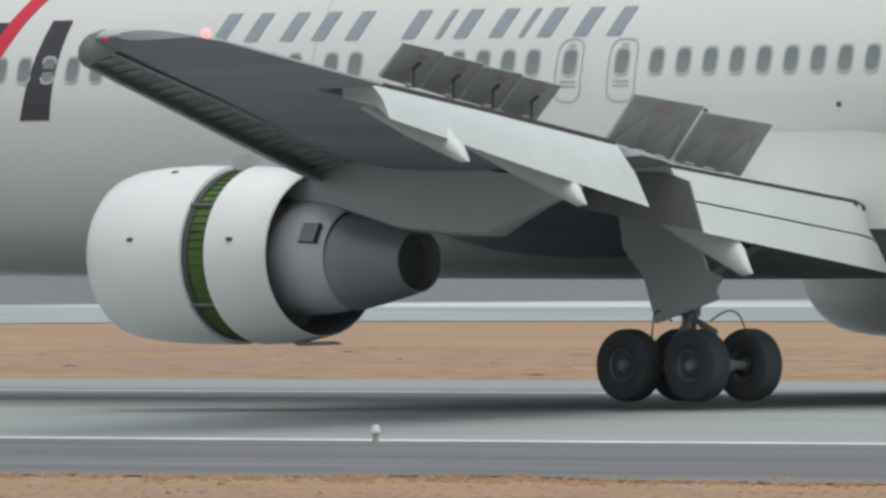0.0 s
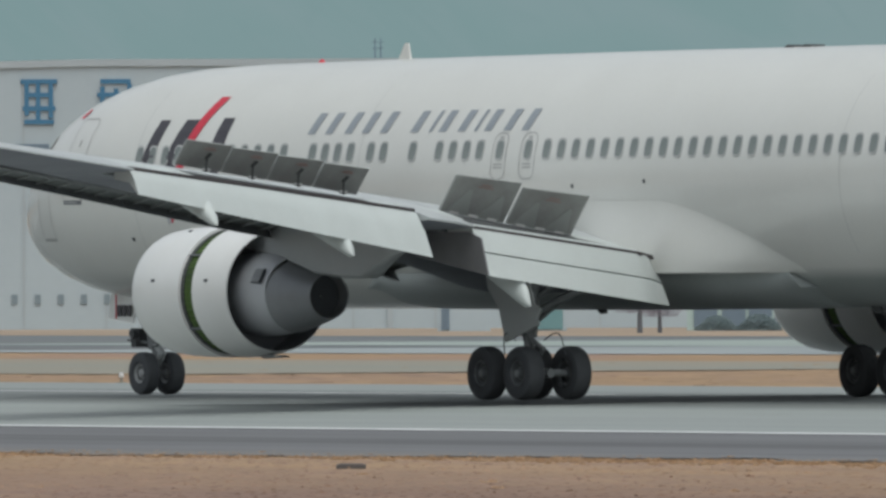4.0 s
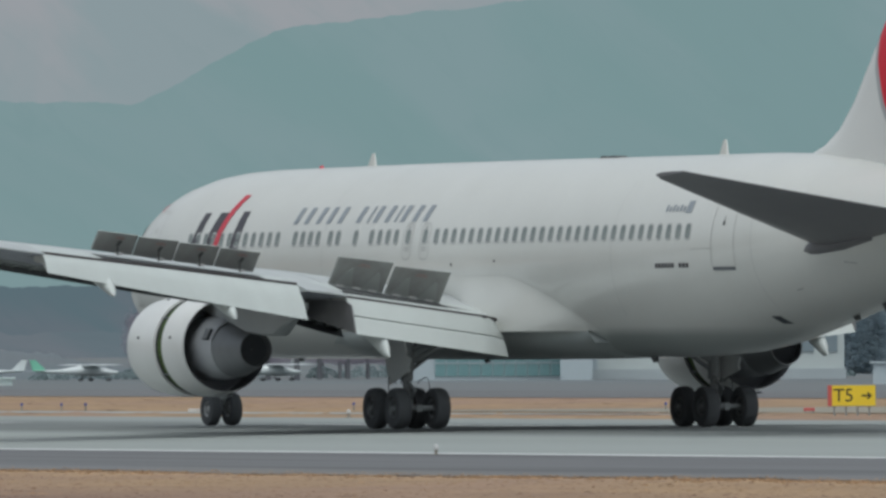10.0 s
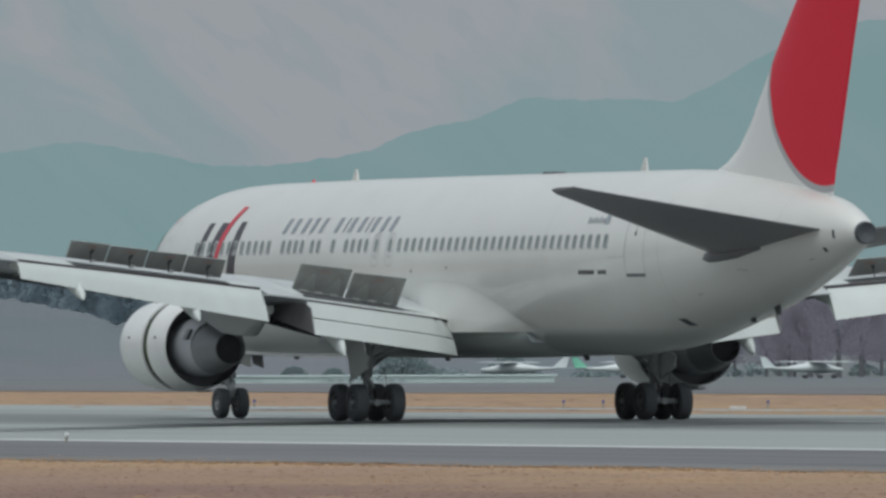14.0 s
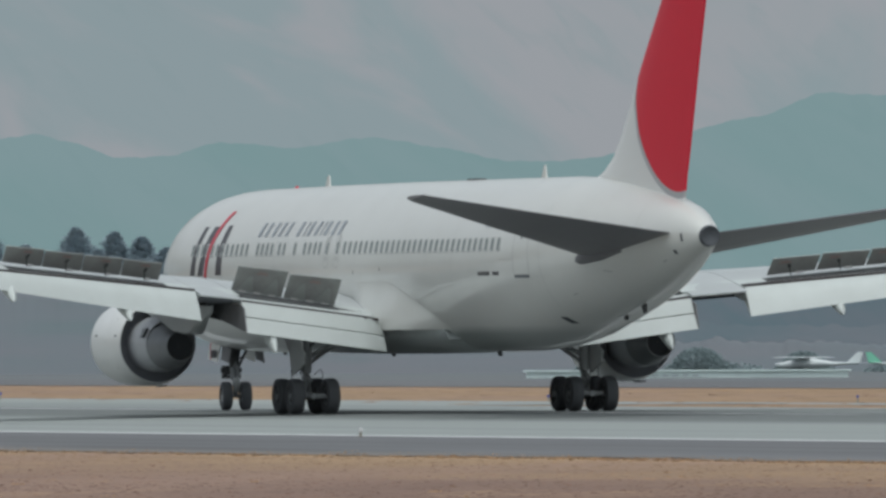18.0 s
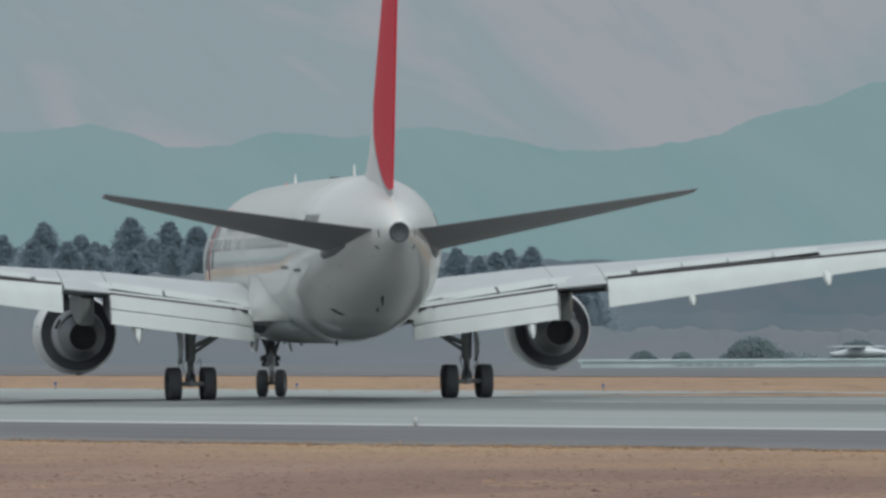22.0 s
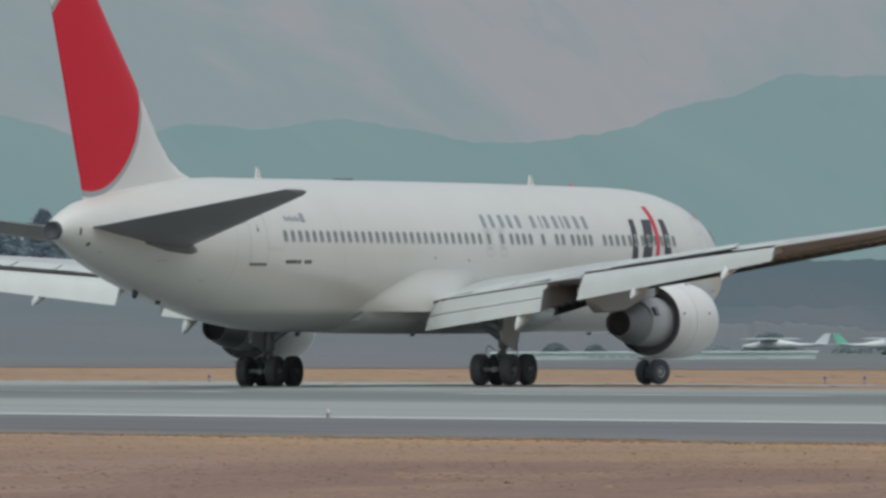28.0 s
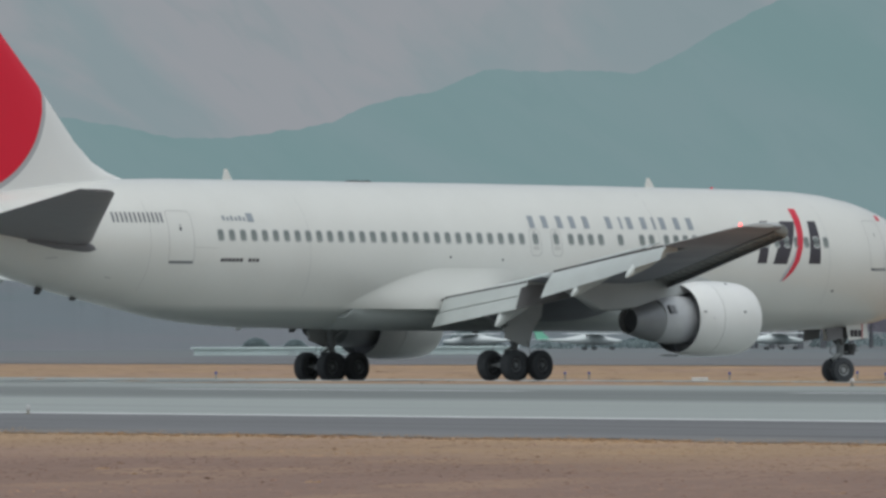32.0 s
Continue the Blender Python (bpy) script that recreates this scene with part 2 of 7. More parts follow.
def build_hull():
    bm = bmesh.new()
    xs = sorted(set(HX + [x for x in np.arange(-26, 28, 1.0)]))
    rings = []
    for x in xs:
        top, bot, w = hull(x)
        rings.append([(x, w * math.sin(2 * math.pi * i / 64), (top + bot) / 2 + (top - bot) / 2 * math.cos(2 * math.pi * i / 64)) for i in range(64)])
    loft(bm, rings)
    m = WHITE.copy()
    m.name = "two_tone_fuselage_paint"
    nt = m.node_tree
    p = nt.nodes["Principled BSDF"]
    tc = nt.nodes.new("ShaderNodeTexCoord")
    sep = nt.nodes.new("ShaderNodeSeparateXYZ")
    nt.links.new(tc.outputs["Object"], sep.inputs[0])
    # grey below 2.7 m, weaker forward of the wing and towards the tail
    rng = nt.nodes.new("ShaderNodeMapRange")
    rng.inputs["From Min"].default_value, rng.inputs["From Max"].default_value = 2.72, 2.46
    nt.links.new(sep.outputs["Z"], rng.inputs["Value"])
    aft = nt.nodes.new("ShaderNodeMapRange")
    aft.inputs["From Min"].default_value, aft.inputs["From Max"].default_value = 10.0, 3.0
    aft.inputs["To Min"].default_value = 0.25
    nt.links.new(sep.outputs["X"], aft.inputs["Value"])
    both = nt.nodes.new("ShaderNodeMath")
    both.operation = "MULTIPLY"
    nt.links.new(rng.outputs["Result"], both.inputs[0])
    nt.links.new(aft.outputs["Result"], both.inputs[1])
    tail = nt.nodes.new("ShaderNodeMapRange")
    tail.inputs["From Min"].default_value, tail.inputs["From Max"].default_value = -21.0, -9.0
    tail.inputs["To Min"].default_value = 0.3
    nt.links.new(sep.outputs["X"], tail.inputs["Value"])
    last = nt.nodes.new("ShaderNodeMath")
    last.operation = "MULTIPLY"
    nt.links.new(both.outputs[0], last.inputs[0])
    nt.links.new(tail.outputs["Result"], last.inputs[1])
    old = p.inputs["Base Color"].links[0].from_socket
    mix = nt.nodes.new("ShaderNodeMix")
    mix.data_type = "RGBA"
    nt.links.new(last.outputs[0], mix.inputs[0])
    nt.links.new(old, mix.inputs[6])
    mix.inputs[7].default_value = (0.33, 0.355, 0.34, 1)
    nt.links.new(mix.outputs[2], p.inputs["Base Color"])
    return part("fuselage", bm, m, airliner, "white fuselage, greyer towards the belly", smooth=True)


fuselage = build_hull()


def patch(bm, quad, side, rows=6, out=0.009):
    """A painted shape on the skin: quad of (x, z) in the order bottom a, bottom b, top b, top a."""
    (ax, az), (bx, bz), (cx, cz), (dx, dz) = quad
    left, right = [], []
    for i in range(rows + 1):
        k = i / rows
        left.append(bm.verts.new(skin(ax + (dx - ax) * k, az + (dz - az) * k, side, out)))
        right.append(bm.verts.new(skin(bx + (cx - bx) * k, bz + (cz - bz) * k, side, out)))
    for i in range(rows):
        bm.faces.new((left[i], right[i], right[i + 1], left[i + 1]))


def bar(bm, x0, x1, z0, z1, side, lean=0.0, rows=4, out=0.009):
    patch(bm, [(x0, z0), (x1, z0), (x1 + lean, z1), (x0 + lean, z1)], side, rows, out)


def outline(bm, x0, x1, z0, z1, side, t=0.035, r=0.18, out=0.010):
    """A rounded door outline drawn on the skin."""
    pts = []
    for cx, cz, a0 in ((x1 - r, z1 - r, 0), (x0 + r, z1 - r, 90), (x0 + r, z0 + r, 180), (x1 - r, z0 + r, 270)):
        for k in range(5):
            a = radians(a0 + 22.5 * k)
            pts.append((cx, cz, math.cos(a), math.sin(a)))
        if a0 in (90, 270):
            for k in range(1, 8):
                z = (z1 - r) + (z0 - z1 + 2 * r) * (k / 8 if a0 == 90 else 1 - k / 8)
                pts.append((cx, z, -1.0 if a0 == 90 else 1.0, 0.0))
    inner = [bm.verts.new(skin(cx + (r - t) * c, cz + (r - t) * s, side, out)) for cx, cz, c, s in pts]
    outer = [bm.verts.new(skin(cx + r * c, cz + r * s, side, out)) for cx, cz, c, s in pts]
    n = len(pts)
    for i in range(n):
        j = (i + 1) % n
        bm.faces.new((inner[i], inner[j], outer[j], outer[i]))


def window_mesh(name, material, w, h, out):
    bm = bmesh.new()
    ring = []
    for k in range(16):
        a = 2 * math.pi * k / 16
        c, s = math.cos(a), math.sin(a)
        ring.append(((w / 2) * math.copysign(abs(c) ** 0.6, c), (h / 2) * math.copysign(abs(s) ** 0.6, s)))
    loft(bm, [[(x, -0.02, z) for x, z in ring], [(x, out, z) for x, z in ring]])
    return part(name, bm, material, fuselage)


WINDOWS = [2.70 - 0.5672 * i for i in range(29)] + [5.36, 5.90, 6.45, 7.0, 8.07, 9.25, 9.78, 10.6, 11.13, 11.65, 12.17] + [13.37 + 0.555 * i for i in range(12)] + [4.56, 3.44]


def build_windows():
    surround = window_mesh("window_surround", FRAME, 0.35, 0.47, 0.004)
    pane = window_mesh("window", GLASS, 0.27, 0.385, 0.008)
    first = True
    for side in (1, -1):
        for x in WINDOWS:
            z = 5.20
            p = skin(x, z, side, 0.0)
            d = skin(x, z + 0.1, side, 0.0) - skin(x, z - 0.1, side, 0.0)
            e = skin(x + 0.1, z, side, 0.0) - skin(x - 0.1, z, side, 0.0)
            ex, ez = e.normalized(), d.normalized()
            if side < 0:
                ex = -ex
            ey = ez.cross(ex).normalized()
            m = Matrix((ex, ey, ez)).transposed().to_4x4()
            m.translation = p
            if first:
                surround.matrix_basis = pane.matrix_basis = m
                first = False
            else:
                again(surround, "window_surround", m)
                again(pane, "window", m)


build_windows()


def build_markings():
    for side in (1, -1):
        # name on the forward fuselage, as plain slanted bars
        starts = [12.57, 11.85, 11.05, 10.35, 9.60, 8.35, 7.62, 7.22, 6.45, 5.80, 5.40, 4.62, 3.90]
        widths = [0.5, 0.62, 0.55, 0.62, 0.6, 0.62, 0.2, 0.58, 0.5, 0.2, 0.6, 0.5, 0.5]
        for x, w in zip(starts, widths):
            bm = bmesh.new()
            if side > 0:
                at, lean, go = x, -0.2, -1
            else:
                at, lean, go = 15.84 - x, 0.02, 1
            w = 0.30 if w > 0.3 else 0.13
            bar(bm, at, at + go * w, 5.60, 6.05, side, lean)
            part("name_bar", bm, TEXTGREY, fuselage, "slanted grey lettering bar")
        # emblem: three dark slanted shapes crossed by a red and grey arc
        if side > 0:
            q = lambda x: x
        else:
            q = lambda x: 35.12 - x
        bm = bmesh.new()
        patch(bm, [(q(19.60), 4.40), (q(19.08), 4.40), (q(18.62), 5.97), (q(19.05), 5.97)], side)
        part("emblem_stroke", bm, LOGODARK, fuselage, "dark slanted emblem stroke")
        bm = bmesh.new()
        patch(bm, [(q(18.72), 4.38), (q(17.95), 4.38), (q(17.12), 5.97), (q(17.92), 5.97)], side)
        part("emblem_stroke", bm, LOGODARK, fuselage, "dark wedge-shaped emblem stroke")
        bm = bmesh.new()
        patch(bm, [(q(16.72), 4.40), (q(16.05), 4.40), (q(15.90), 5.99), (q(16.36), 5.99)], side)
        part("emblem_stroke", bm, LOGODARK, fuselage, "dark slanted emblem stroke")
        # the arc
        centre = [(16.86, 6.45), (17.15, 6.0), (17.42, 5.5), (17.62, 5.0), (17.78, 4.5), (17.92, 4.1), (18.08, 3.75)]
        if side < 0:
            centre = [(x - 0.45 * math.sin(math.pi * k / 6), z) for k, (x, z) in enumerate(centre)]
        half = [0.19, 0.18, 0.17, 0.16, 0.14, 0.12, 0.03]
        bm = bmesh.new()
        for (a, az), (b, bz), ha, hb in zip(centre, centre[1:], half, half[1:]):
            patch(bm, [(q(b + hb), bz), (q(b - hb), bz), (q(a - ha), az), (q(a + ha), az)], side, 3, 0.013)
        part("emblem_arc", bm, LOGORED, fuselage, "red emblem arc", doubles=0.001)
        bm = bmesh.new()
        for k in range(3, 6):
            (a, az), (b, bz) = centre[k], centre[k + 1]
            wa, wb = (0.02, 0.16, 0.27, 0.15)[k - 3], (0.02, 0.16, 0.27, 0.15)[k - 2]
            patch(bm, [(q(b + half[k + 1] + wb), bz - wb * 0.3), (q(b + half[k + 1]), bz), (q(a + half[k]), az), (q(a + half[k] + wa), az - wa * 0.3)], side, 2, 0.012)
        part("emblem_tail", bm, LOGOGREY, fuselage, "grey emblem tail", doubles=0.001)
        # small type line and small mark, plain bars
        for x in [-11.3 - 0.19 * i for i in range(6)] + [-12.68 - 0.2 * i for i in range(3)]:
            bm = bmesh.new()
            x = x if side > 0 else -24.38 - x
            bar(bm, x, x - 0.15, 4.25, 4.37, side, -0.03 * side)
            part("type_bar", bm, LOGODARK, fuselage, "small dark lettering bar")
        bm = bmesh.new()
        for i in range(6):
            x = -11.75 - 0.21 * i if side < 0 else -12.57 + 0.21 * i
            bar(bm, x, x - 0.13, 5.72, 5.9 if i % 2 else 5.85, side)
        x = -11.32 if side < 0 else -12.76
        bar(bm, x, x - 0.34, 5.68, 6.0, side)
        part("partner_mark", bm, TEXTGREY, fuselage, "small grey mark of plain bars")
        bm = bmesh.new()
        for i in range(6):
            a = -15.9 - 0.41 * i
            bar(bm, a, a - 0.09, 5.62, 5.98, side)
            bar(bm, a - 0.2, a - 0.29, 5.62, 5.98, side)
        part("registration_bar", bm, SILLGREY, fuselage, "row of plain grey bars")
        # exits and doors
        for x0, x1, z0, z1, r in ((4.28, 4.85, 4.57, 5.56, 0.2), (3.12, 3.73, 4.57, 5.56, 0.2), (-15.73, -14.52, 4.20, 6.06, 0.16), (22.05, 23.05, 4.2, 6.05, 0.16)):
            bm = bmesh.new()
            outline(bm, x0, x1, z0, z1, side, 0.024, r)
            if z1 - z0 < 1.2:
                bar(bm, (x0 + x1) / 2 - 0.07, (x0 + x1) / 2 + 0.07, z1 - 0.16, z1 - 0.08, side, 0, 1)
                bar(bm, (x0 + x1) / 2 - 0.17, (x0 + x1) / 2 + 0.17, z0 + 0.24, z0 + 0.27, side, 0, 1)
                bar(bm, (x0 + x1) / 2 - 0.17, (x0 + x1) / 2 + 0.17, z0 + 0.31, z0 + 0.34, side, 0, 1)
            else:
                sill = bmesh.new()
                bar(sill, x0 + 0.04, x1 - 0.04, z0 - 0.03, z0 + 0.06, side, 0, 1, 0.013)
                part("door_sill", sill, SILLGREY, fuselage, "dark door sill strip")
                bar(bm, (x0 + x1) / 2 - 0.04, (x0 + x1) / 2 + 0.04, z1 - 0.62, z1 - 0.48, side, 0, 1)
            part("door", bm, LINEGREY, fuselage, "flush exit door with a grey outline")
        bm = bmesh.new()
        bar(bm, 24.2, 25.0, 5.18, 5.22, side, 0, 1)
        part("panel_line", bm, LINEGREY, fuselage)
        bm = bmesh.new()
        outline(bm, 23.9, 24.75, 3.4, 4.55, side, 0.025, 0.06)
        bar(bm, 23.9, 24.75, 3.37, 3.43, side, 0, 1)
        part("access_panel", bm, LINEGREY, fuselage)
        bm = bmesh.new()
        bar(bm, 23.3, 23.55, 6.05, 6.25, side, -0.1 * side)
        part("nose_flag", bm, LOGORED, fuselage, "small red flag patch")
        for x, z, w, h in ((-3.95, 2.49, 0.42, 0.17), (-16.14, 2.87, 0.36, 0.2), (1.6, 4.42, 0.09, 0.08), (-1.2, 4.5, 0.09, 0.08), (15.3, 3.0, 0.14, 0.1), (20.0, 3.4, 0.12, 0.08), (-25.4, 5.31, 0.10, 0.24), (-24.86, 4.88, 0.14, 0.12), (-15.13, 5.40, 0.10, 0.12)):
            if side < 0 and z < 2.9:
                continue
            bm = bmesh.new()
            bar(bm, x - w / 2, x + w / 2, z - h / 2, z + h / 2, side, 0.1 * w, 2)
            part("vent", bm, SOOTSHADE, fuselage, "small dark vent opening")
        # fine skin joints
        for x0, x1, z0, z1, t in ((-0.05, -2.15, 3.51, 3.54, 0.02), (-1.9, -2.8, 3.10, 3.12, 0.02), (-13.4, -14.5, 4.72, 4.74, 0.015), (-21.1, -20.6, 4.30, 4.34, 0.03), (-18.0, -24.2, 3.62, 4.62, 0.03)):
            bm = bmesh.new()
            patch(bm, [(x0, z0), (x1, z1), (x1, z1 + t), (x0, z0 + t)], side, 1, 0.012 if x0 < -5 else 0.05)
            part("panel_line", bm, LINEGREY, fuselage)
        for x, z0, z1 in ((-22.82, 5.2, 6.3), (-16.6, 3.2, 6.4), (10.2, 3.4, 6.9), (-8.6, 3.0, 6.9), (19.6, 2.9, 6.6)):
            bm = bmesh.new()
            patch(bm, [(x, z0), (x + 0.016, z0), (x + 0.016, z1), (x, z1)], side, 10, 0.009)
            part("panel_line", bm, FRAME, fuselage)
    # cockpit glass
    for side in (1, -1):
        for x0, x1, z0, z1 in ((26.15, 26.75, 4.75, 5.3), (25.35, 26.05, 4.95, 5.65), (24.6, 25.28, 5.1, 5.72)):
            bm = bmesh.new()
            patch(bm, [(x0, z0), (x1, z0 - 0.12), (x1 - 0.12, z1 - 0.3), (x0, z1)], side, 3, 0.012)
            part("cockpit_window", bm, GLASS, fuselage, "dark cockpit window")


build_markings()

# belly fairing round the wing root: the hull swollen outwards and squared off
bm = bmesh.new()
rings = []
for i in range(41):
    x = 11.0 - 17.0 * i / 40
    top, bot, w = hull(x)
    e = math.sin(math.pi * i / 40) ** 0.7
    n = 2 + 0.5 * e
    ring = []
    for k in range(33):
        a = math.pi * k / 32
        c, q = math.cos(a), math.sin(a)
        ring.append((x, (w + 0.12 * e) * math.copysign(abs(c) ** (2 / n), c), 2.62 - (2.62 - bot + 0.04 * e) * q ** (2 / n) if e > 0.01 else 2.3))
    u = math.sqrt(max(0.0, 1 - ((2.62 - (top + bot) / 2) / ((top - bot) / 2)) ** 2))
    rings.append([(px, py * (u * 1.0 + 0.02 + 0.06 * e), pz) for px, py, pz in ring])
loft(bm, rings)
part("belly_fairing", bm, BELLY, airliner, "grey wing-root belly fairing", smooth=True)
for side in (1, -1):
    # soft white swelling behind the wing root, with a crisp lower lip
    bm = bmesh.new()
    nx, nz = 32, 14
    grid = []
    for i in range(nx + 1):
        u = i / nx
        x = 2.4 - 8.6 * u
        z0, z1 = 2.60, 4.1 - 1.35 * max(0.0, (u - 0.45) / 0.55) ** 1.6
        rise = min(1.0, u / 0.2) * max(0.0, math.cos(math.pi / 2 * max(0.0, (u - 0.50) / 0.50))) ** 1.1
        row = [bm.verts.new(skin(x, z0 - 0.05, side, -0.03))]
        for j in range(nz + 1):
            v = j / nz
            z = z0 + (z1 - z0) * v
            p = skin(x, z, side, -0.006)
            wall = skin(x, z1, side).y * side - 0.10 * (1 - v) ** 2
            swell = 0.26 * rise * (0.5 + 0.5 * math.cos(math.pi * v)) ** 0.9
            p.y = side * (p.y * side + rise * max(0.0, wall - p.y * side) + swell + 0.012 * rise * (1 - v))
            row.append(bm.verts.new(p))
        grid.append(row)
    for a, b in zip(grid, grid[1:]):
        for j in range(nz + 1):
            bm.faces.new((a[j], b[j], b[j + 1], a[j + 1]))
    part("wing_root_fairing", bm, WHITE, airliner, smooth=True)

# aerials, beacon and roof vents
for x, h, z in ((12.32, 0.36, 7.2), (-10.35, 0.42, 7.22)):
    bm = bmesh.new()
    loft(bm, [[(x + 0.28, 0.03, z), (x + 0.28, -0.03, z), (x - 0.2, -0.03, z), (x - 0.2, 0.03, z)], [(x + 0.02, 0.015, z + h), (x + 0.02, -0.015, z + h), (x - 0.12, -0.015, z + h), (x - 0.12, 0.015, z + h)]])
    part("blade_aerial", bm, WHITE, airliner)
bm = bmesh.new()
lathe(bm, [(7.16, 0.07), (7.21, 0.07), (7.25, 0.045), (7.265, 0.01)], (15.8, 0, 0), n=12)
for v in bm.verts:
    s, y, z = v.co
    v.co = (15.8 + z, y, s)
part("beacon", bm, LOGORED, airliner, "red rotating beacon")
for x in (-3.1, -3.75):
    bm = bmesh.new()
    loft(bm, [[(x - 0.22, -0.2, 7.22), (x + 0.22, -0.2, 7.22), (x + 0.22, 0.2, 7.22), (x - 0.22, 0.2, 7.22)], [(x - 0.18, -0.14, 7.29), (x + 0.12, -0.14, 7.30), (x + 0.12, 0.14, 7.30), (x - 0.18, 0.14, 7.29)]])
    part("roof_vent", bm, COVE, airliner)
for x, y, z, l in ((-20.0, 0.0, 3.28, 0.24), (-18.2, 0.0, 2.96, 0.12), (3.6, 0.6, 1.86, 0.1), (-6.5, 0.3, 1.88, 0.12), (17.4, 0.0, 1.89, 0.08)):
    bm = bmesh.new()
    loft(bm, [[(x + 0.2, y + 0.04, z + 0.1), (x + 0.2, y - 0.04, z + 0.1), (x - 0.2, y - 0.04, z + 0.1), (x - 0.2, y + 0.04, z + 0.1)], [(x - 0.05, y + 0.02, z - l), (x - 0.05, y - 0.02, z - l), (x - 0.3, y - 0.02, z - l * 0.9), (x - 0.3, y + 0.02, z - l * 0.9)]])
    part("belly_aerial", bm, COVE, airliner, "dark belly aerial")
# exhaust of the auxiliary unit in the tail cone
bm = bmesh.new()
lathe(bm, [(-26.28, 0.325), (-26.40, 0.315), (-26.44, 0.29), (-26.41, 0.26), (-26.36, 0.01)], (0, 0, 5.34), n=24)
part("tail_exhaust", bm, SOOTSHADE, airliner, "round dark tail exhaust", smooth=True)

# ---- wings ----
LE = lambda y: 8.0 - 0.69 * (y - 2.5)
TE = lambda y: -2.4 if y < 7.4 else -2.6 - 0.401 * (y - 7.4)
ZTE = [(1.5, 2.50), (2.5, 2.69), (3.83, 2.91), (7.3, 3.57), (10.35, 3.85), (15.7, 4.43), (23.6, 5.26)]
INC = [(2.5, 0.45), (8.0, 0.30), (23.6, 0.05)]
TC = [(2.5, 0.145), (8.0, 0.12), (23.6, 0.105)]
HINGE = [(2.5, 0.0), (3.83, -0.23), (7.3, -0.79), (8.9, -1.55), (10.35, -2.18), (15.71, -4.45), (18.2, -5.5)]

HINGEZ = [(3.6, 3.40), (3.83, 3.43), (7.3, 3.94), (9.85, 4.23), (11.2, 4.38), (13.3, 4.58), (15.71, 4.84)]


def foil(y, cut=None, n=14):
    """The ring of a wing section at y, ended at the station cut."""
    a, b, zt, inc, tc = LE(y), TE(y), lerp(y, ZTE), lerp(y, INC), lerp(y, TC)
    c = a - b
    k = 1.0 if cut is None else (a - cut) / c
    ss = [k * (0.5 - 0.5 * math.cos(math.pi * i / n)) for i in range(n + 1)]
    th = lambda s: 5 * tc * c * (0.2969 * math.sqrt(s) - 0.126 * s - 0.3516 * s * s + 0.2843 * s ** 3 - 0.1015 * s ** 4) + 0.012 * s
    mid = lambda s: zt + inc * (1 - s) + 0.012 * c * math.sin(math.pi * s)
    up = [(a - c * s, y, mid(s) + th(s)) for s in ss]
    low = [(a - c * s, y, mid(s) - th(s)) for s in ss]
    return up + low[:0:-1]


def mirror(rings, side):
    return [[(p[0], p[1] * side, p[2]) for p in r] for r in rings]


